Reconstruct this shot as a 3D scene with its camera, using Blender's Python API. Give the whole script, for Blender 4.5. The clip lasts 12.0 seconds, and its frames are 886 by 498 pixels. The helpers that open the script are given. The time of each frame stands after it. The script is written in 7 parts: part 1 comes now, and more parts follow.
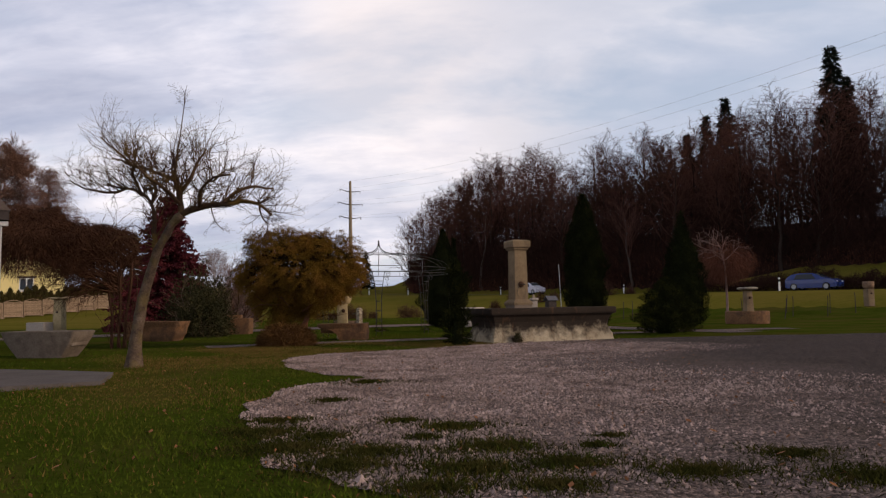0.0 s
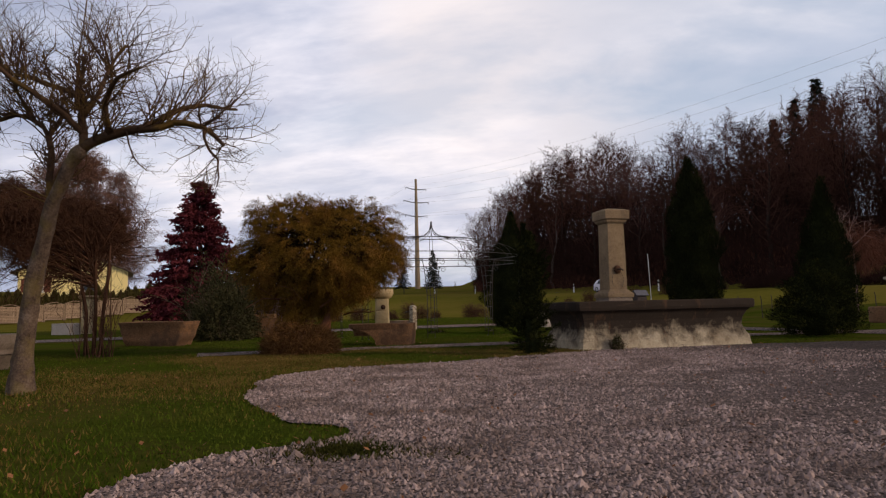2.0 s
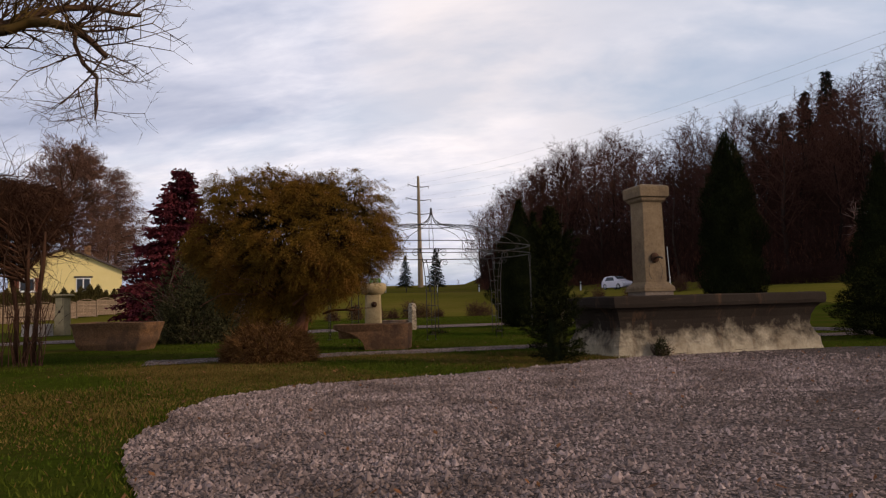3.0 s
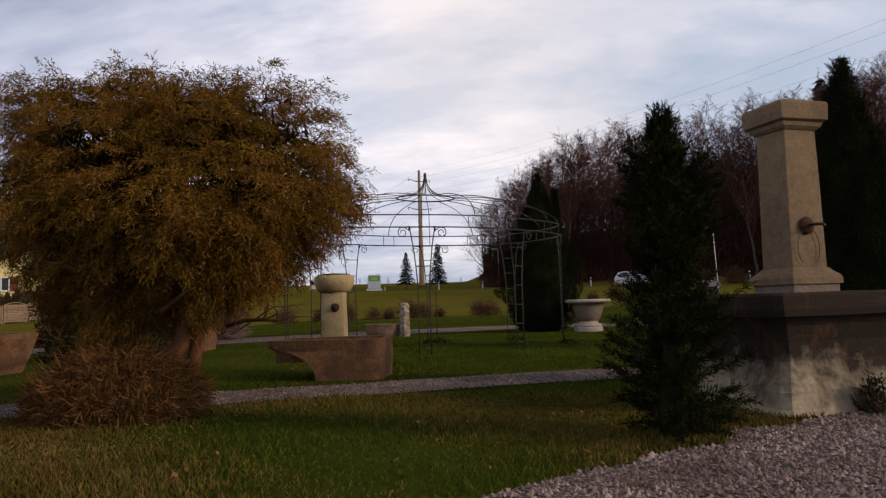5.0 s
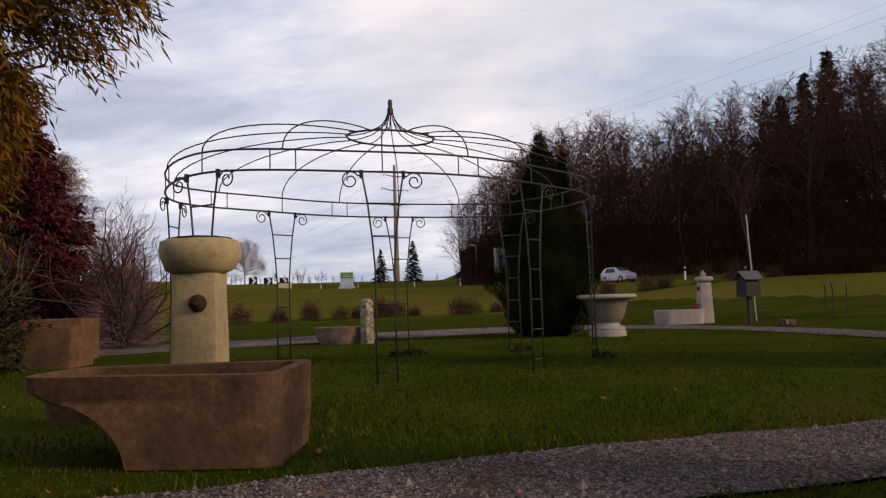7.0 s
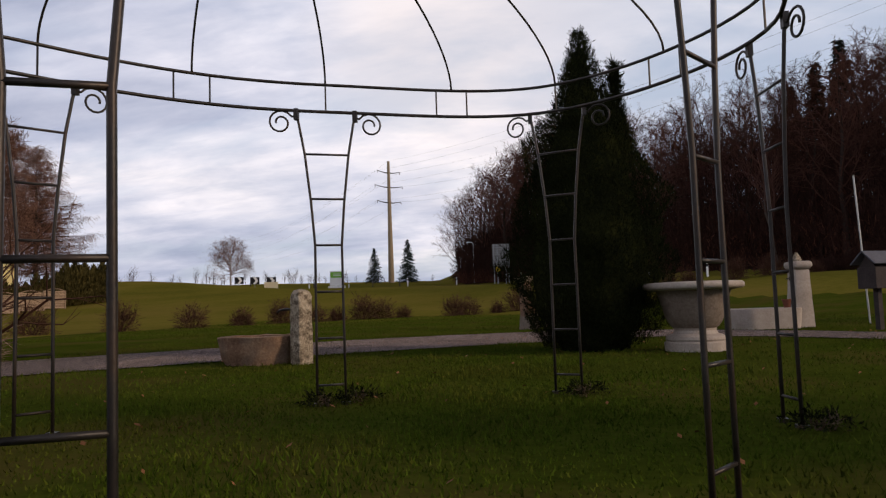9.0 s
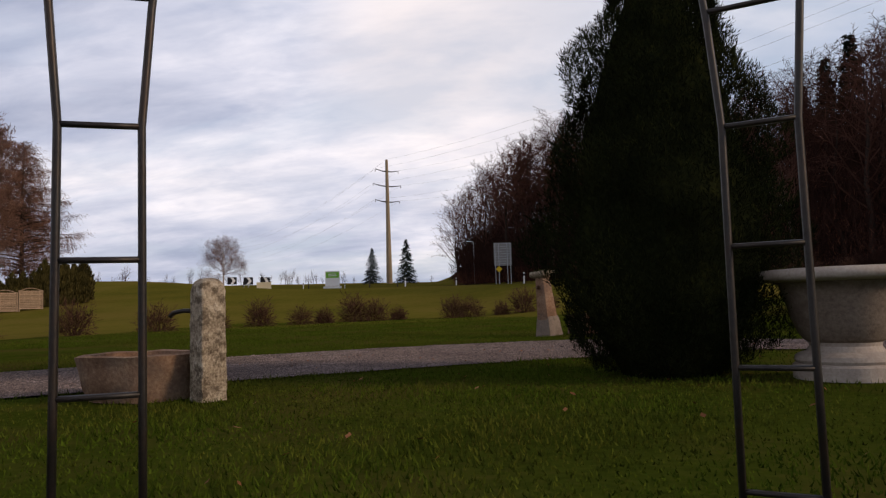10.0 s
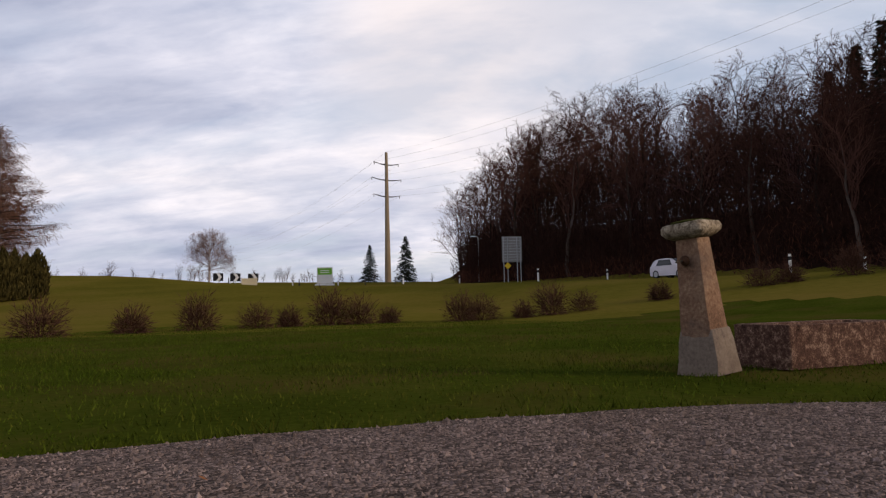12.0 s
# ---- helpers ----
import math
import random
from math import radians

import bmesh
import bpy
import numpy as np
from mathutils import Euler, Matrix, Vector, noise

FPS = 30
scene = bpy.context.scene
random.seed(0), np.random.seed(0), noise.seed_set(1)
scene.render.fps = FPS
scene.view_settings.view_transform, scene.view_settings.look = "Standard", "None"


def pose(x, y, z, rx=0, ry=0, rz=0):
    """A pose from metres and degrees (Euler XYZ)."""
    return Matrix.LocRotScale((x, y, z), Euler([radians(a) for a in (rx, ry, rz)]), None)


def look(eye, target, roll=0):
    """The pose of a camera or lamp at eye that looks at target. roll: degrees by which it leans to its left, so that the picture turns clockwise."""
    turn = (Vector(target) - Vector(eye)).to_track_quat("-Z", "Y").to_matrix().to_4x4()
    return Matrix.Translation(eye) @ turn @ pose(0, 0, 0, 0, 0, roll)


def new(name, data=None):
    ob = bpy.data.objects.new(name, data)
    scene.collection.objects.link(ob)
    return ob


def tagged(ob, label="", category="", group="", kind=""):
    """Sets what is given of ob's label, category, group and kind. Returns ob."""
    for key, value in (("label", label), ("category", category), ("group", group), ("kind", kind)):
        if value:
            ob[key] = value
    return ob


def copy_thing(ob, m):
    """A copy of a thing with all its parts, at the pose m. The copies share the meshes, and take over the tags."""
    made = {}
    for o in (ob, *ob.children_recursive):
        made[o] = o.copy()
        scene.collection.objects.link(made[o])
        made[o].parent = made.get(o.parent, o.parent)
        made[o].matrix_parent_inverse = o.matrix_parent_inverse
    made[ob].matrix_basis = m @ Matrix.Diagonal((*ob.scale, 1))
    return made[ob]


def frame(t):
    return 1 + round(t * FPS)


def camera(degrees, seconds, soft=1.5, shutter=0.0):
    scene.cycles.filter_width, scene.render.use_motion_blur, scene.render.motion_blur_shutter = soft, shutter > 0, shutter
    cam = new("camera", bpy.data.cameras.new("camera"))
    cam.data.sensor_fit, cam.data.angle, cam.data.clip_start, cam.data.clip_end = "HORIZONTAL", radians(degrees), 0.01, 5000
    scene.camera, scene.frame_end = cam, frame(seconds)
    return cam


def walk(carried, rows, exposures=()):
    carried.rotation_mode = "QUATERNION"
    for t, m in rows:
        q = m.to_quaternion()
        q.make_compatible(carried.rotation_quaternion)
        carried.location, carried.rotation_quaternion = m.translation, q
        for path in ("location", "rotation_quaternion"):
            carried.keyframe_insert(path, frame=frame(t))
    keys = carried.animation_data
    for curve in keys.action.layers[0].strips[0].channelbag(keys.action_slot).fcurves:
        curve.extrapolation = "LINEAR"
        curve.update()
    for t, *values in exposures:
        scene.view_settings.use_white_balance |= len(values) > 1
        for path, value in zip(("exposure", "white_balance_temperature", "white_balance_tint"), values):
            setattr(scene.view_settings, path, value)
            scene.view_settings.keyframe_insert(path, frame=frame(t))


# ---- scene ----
cam = camera(64.0, 12.0, soft=1.25)
PATH = [
    (0, (0.959, -2.144, 0.958), (0.867, -0.152, 1.119), -1.0),
    (0.5, (0.88, -0.982, 0.887), (0.761, 1.008, 1.051), -1.1),
    (1, (0.837, 0.23, 0.902), (0.68, 2.218, 1.063), -1.1),
    (1.5, (0.77, 1.543, 0.865), (0.55, 3.524, 1.028), -1.3),
    (2, (0.749, 2.867, 0.827), (0.465, 4.84, 0.992), -1.3),
    (2.5, (0.593, 4.11, 0.804), (0.3, 6.081, 0.967), -1.3),
    (3, (0.424, 5.38, 0.795), (0.131, 7.352, 0.957), -1.5),
    (3.2, (0.359, 5.938, 0.823), (0.068, 7.91, 0.983), -1.5),
    (5, (-0.275, 10.44, 0.875), (-0.574, 12.412, 1.030), -1.8),
    (5.5, (-0.430, 11.65, 0.868), (-0.707, 13.625, 1.023), -1.9),
    (6, (-0.590, 12.79, 0.868), (-0.848, 14.767, 1.020), -1.9),
    (6.5, (-0.783, 13.927, 0.866), (-1.025, 15.906, 1.015), -1.8),
    (7, (-0.975, 15.126, 0.833), (-1.207, 17.107, 0.982), -1.8),
    (9, (-1.513, 21.002, 0.718), (-1.735, 22.984, 0.870), -1.9),
    (9.5, (-1.682, 22.715, 0.695), (-1.902, 24.697, 0.850), -1.9),
    (10, (-1.888, 24.492, 0.690), (-2.108, 26.474, 0.846), -1.8),
    (10.5, (-2.209, 26.385, 0.679), (-2.427, 28.367, 0.835), -1.6),
    (11.4, (-2.732, 30.22, 0.603), (-2.952, 32.202, 0.76), -1.3),
    (12, (-2.971, 32.543, 0.632), (-3.193, 34.524, 0.79), -1.2),
]
walk(cam, [(t, look(eye, target, roll)) for t, eye, target, roll in PATH], [(0, 0.0, 6680, 12), (12, 0.0, 6680, 12)])

# ---------------------------------------------------------------- light
SUN_AZ, SUN_EL = 104.0, 21.0           # degrees: compass from +y clockwise, elevation


def build_world():
    w = bpy.data.worlds.new("overcast_sky")
    scene.world = w
    w.use_nodes = True
    nt = w.node_tree
    nt.nodes.clear()
    N, L = nt.nodes.new, nt.links.new
    out, bg = N("ShaderNodeOutputWorld"), N("ShaderNodeBackground")
    sky = N("ShaderNodeTexSky")
    sky.sky_type, sky.sun_disc = "NISHITA", False
    sky.sun_elevation, sky.sun_rotation = radians(SUN_EL), radians(SUN_AZ)
    co, sep = N("ShaderNodeTexCoord"), N("ShaderNodeSeparateXYZ")
    L(co.outputs["Generated"], sep.inputs[0])
    up = N("ShaderNodeMath"); up.operation = "MAXIMUM"; up.inputs[1].default_value = 0.0
    L(sep.outputs["Z"], up.inputs[0])
    den = N("ShaderNodeMath"); den.operation = "ADD"; den.inputs[1].default_value = 0.27
    L(up.outputs[0], den.inputs[0])
    plane = N("ShaderNodeVectorMath"); plane.operation = "DIVIDE"
    comb = N("ShaderNodeCombineXYZ")
    for i in range(3):
        L(den.outputs[0], comb.inputs[i])
    L(co.outputs["Generated"], plane.inputs[0]); L(comb.outputs[0], plane.inputs[1])
    def clouds(scale, detail, rough, shift, stretch):
        m = N("ShaderNodeMapping")
        m.inputs["Location"].default_value, m.inputs["Scale"].default_value = shift, stretch
        L(plane.outputs[0], m.inputs[0])
        n = N("ShaderNodeTexNoise")
        n.inputs["Scale"].default_value, n.inputs["Detail"].default_value = scale, detail
        n.inputs["Roughness"].default_value, n.inputs["Distortion"].default_value = rough, 0.35
        L(m.outputs[0], n.inputs["Vector"])
        return n.outputs["Fac"]
    def ramp(src, *stops):
        r = N("ShaderNodeValToRGB")
        els = r.color_ramp.elements
        while len(els) < len(stops):
            els.new(0.5)
        for e, (p, c) in zip(els, stops):
            e.position, e.color = p, (*c, 1)
        L(src, r.inputs[0])
        return r.outputs[0]
    def toward(az_deg, el_deg, near, far):
        """How closely a direction lies to a bearing of the sky: 1 inside near degrees, 0 beyond far."""
        a_, e_ = radians(az_deg), radians(el_deg)
        dot = N("ShaderNodeVectorMath"); dot.operation = "DOT_PRODUCT"
        L(co.outputs["Generated"], dot.inputs[0])
        dot.inputs[1].default_value = (math.sin(a_) * math.cos(e_), math.cos(a_) * math.cos(e_), math.sin(e_))
        q = N("ShaderNodeMapRange"); q.interpolation_type = "SMOOTHSTEP"
        q.inputs[1].default_value, q.inputs[2].default_value = math.cos(radians(far)), math.cos(radians(near))
        L(dot.outputs["Value"], q.inputs[0])
        return q.outputs[0]
    def math2(op, a_, b_):
        q = N("ShaderNodeMath"); q.operation = op
        for i, v in enumerate((a_, b_)):
            if isinstance(v, (int, float)):
                q.inputs[i].default_value = v
            else:
                L(v, q.inputs[i])
        return q.outputs[0]
    def blend(fac, low, high, kind="MIX"):
        q = N("ShaderNodeMix"); q.data_type, q.blend_type = "RGBA", kind
        for i, v in ((0, fac), (6, low), (7, high)):
            if isinstance(v, (int, float)):
                q.inputs[i].default_value = v
            elif isinstance(v, tuple):
                q.inputs[i].default_value = (*v, 1)
            else:
                L(v, q.inputs[i])
        return q.outputs[2]
    # broad grey-bellied banks, finer streaks and small ripples
    banks = ramp(clouds(1.15, 5, 0.52, (3.1, 0.4, 0), (0.62, 1.25, 1)),
                 (0.32, (0.44, 0.485, 0.63)), (0.43, (0.62, 0.655, 0.79)), (0.53, (0.84, 0.845, 0.94)), (0.64, (1.03, 0.99, 1.02)))
    streaks = ramp(clouds(3.1, 6, 0.56, (0.3, 1.7, 0), (0.72, 1.25, 1)), (0.36, (0.76, 0.81, 0.88)), (0.64, (1.17, 1.15, 1.12)))
    ripples = ramp(clouds(11.0, 4, 0.60, (1.3, 0.2, 0), (0.6, 1.3, 1)), (0.38, (0.86, 0.89, 0.93)), (0.62, (1.12, 1.11, 1.09)))
    cover = blend(0.85, banks, streaks, "MULTIPLY")
    cover = blend(0.45, cover, ripples, "MULTIPLY")
    # a sunlit, faintly rosy bank before the opening to the east
    soft = clouds(1.9, 5, 0.5, (5.2, 3.3, 0), (0.8, 1.0, 1))
    bank = math2("MULTIPLY", toward(-1, 21, 3, 17), math2("SMOOTH_MAX", math2("SUBTRACT", math2("MULTIPLY", soft, 2.6), 0.62), 0.0))
    cover = blend(math2("MINIMUM", bank, 0.85), cover, (0.98, 0.915, 0.925))
    # thin blue gaps
    blue = N("ShaderNodeVectorMath"); blue.operation = "SCALE"; blue.inputs["Scale"].default_value = 0.115
    L(sky.outputs[0], blue.inputs[0])
    pale = blend(0.55, blue.outputs[0], (0.70, 0.80, 0.98))
    gap = ramp(clouds(1.7, 6, 0.55, (8.3, 2.2, 0), (0.7, 1.3, 1)), (0.50, (0, 0, 0)), (0.66, (1, 1, 1)))
    east = math2("MULTIPLY", toward(24, 24, 8, 30), 0.85)
    op = math2("MINIMUM", math2("ADD", math2("MULTIPLY", gap, 0.5), math2("MULTIPLY", east, math2("ADD", math2("MULTIPLY", soft, 1.2), 0.1))), 0.9)
    skyc = blend(op, cover, pale)
    # slate-blue haze low over the land, brighter cloud above it
    hor = ramp(sep.outputs["Z"], (0.0, (0.74, 0.79, 0.88)), (0.045, (0.86, 0.88, 0.93)), (0.12, (1.06, 1.05, 1.05)), (0.42, (1.06, 1.06, 1.07)), (0.72, (0.36, 0.36, 0.38)))
    fin = N("ShaderNodeMix"); fin.data_type, fin.blend_type = "RGBA", "MULTIPLY"; fin.inputs[0].default_value = 1.0
    L(skyc, fin.inputs[6]); L(hor, fin.inputs[7])
    L(fin.outputs[2], bg.inputs["Color"])
    bg.inputs["Strength"].default_value = 0.90
    L(bg.outputs[0], out.inputs[0])


build_world()
sun = new("sun", bpy.data.lights.new("sun", "SUN"))
sun.data.energy, sun.data.angle, sun.data.color = 1.95, radians(9), (1.0, 0.77, 0.55)
az, el = radians(SUN_AZ), radians(SUN_EL)
SUN_DIR = Vector((math.sin(az) * math.cos(el), math.cos(az) * math.cos(el), math.sin(el)))
sun.matrix_world = look(SUN_DIR * 50, (0, 0, 0))
scene.view_settings.exposure = 0.0


# ---------------------------------------------------------------- materials
def material(name, colours, scale=4.0, rough=0.8, bump=0.3, fine=40.0, metal=0.0, spread=0.0, island=False, spec=0.12, stains=None):
    """Two-scale procedural surface. colours: dark to light. spread: value change from piece to piece. stains: (colour, amount, scale)."""
    m = bpy.data.materials.new(name)
    m.use_nodes = True
    nt = m.node_tree
    N, L = nt.nodes.new, nt.links.new
    b = nt.nodes["Principled BSDF"]
    b.inputs["Roughness"].default_value, b.inputs["Metallic"].default_value = rough, metal
    b.inputs["Specular IOR Level"].default_value = spec
    co = N("ShaderNodeTexCoord")
    def noise_fac(s, d):
        n = N("ShaderNodeTexNoise")
        n.inputs["Scale"].default_value, n.inputs["Detail"].default_value, n.inputs["Roughness"].default_value = s, d, 0.62
        L(co.outputs["Object"], n.inputs["Vector"])
        return n.outputs["Fac"]
    big, small = noise_fac(scale, 5), noise_fac(fine, 4)
    mix = N("ShaderNodeMath"); mix.operation = "MULTIPLY_ADD"
    mix.inputs[1].default_value = 0.55
    L(big, mix.inputs[0])
    sm = N("ShaderNodeMath"); sm.operation = "MULTIPLY"; sm.inputs[1].default_value = 0.45
    L(small, sm.inputs[0]); L(sm.outputs[0], mix.inputs[2])
    r = N("ShaderNodeValToRGB")
    els = r.color_ramp.elements
    while len(els) < len(colours):
        els.new(0.5)
    for i, (e, c) in enumerate(zip(els, colours)):
        e.position = 0.33 + 0.36 * i / max(1, len(colours) - 1)
        e.color = (*c, 1)
    L(mix.outputs[0], r.inputs[0])
    colour = r.outputs[0]
    if stains:
        c, amount, sc = stains
        st = N("ShaderNodeValToRGB")
        st.color_ramp.elements[0].position, st.color_ramp.elements[1].position = 0.48, 0.62
        L(noise_fac(sc, 6), st.inputs[0])
        k = N("ShaderNodeMath"); k.operation = "MULTIPLY"; k.inputs[1].default_value = amount
        L(st.outputs[0], k.inputs[0])
        mm = N("ShaderNodeMix"); mm.data_type = "RGBA"
        L(k.outputs[0], mm.inputs[0]); L(colour, mm.inputs[6]); mm.inputs[7].default_value = (*c, 1)
        colour = mm.outputs[2]
    if spread:
        if island:
            rnd = N("ShaderNodeNewGeometry").outputs["Random Per Island"]
        else:
            rnd = N("ShaderNodeObjectInfo").outputs["Random"]
        v = N("ShaderNodeMapRange")
        v.inputs[3].default_value, v.inputs[4].default_value = 1 - spread, 1 + spread
        L(rnd, v.inputs[0])
        hs = N("ShaderNodeHueSaturation")
        L(v.outputs[0], hs.inputs["Value"]); L(colour, hs.inputs["Color"])
        colour = hs.outputs[0]
    L(colour, b.inputs["Base Color"])
    if bump:
        bp = N("ShaderNodeBump"); bp.inputs["Strength"].default_value = bump; bp.inputs["Distance"].default_value = 0.02
        L(mix.outputs[0], bp.inputs["Height"]); L(bp.outputs[0], b.inputs["Normal"])
    return m


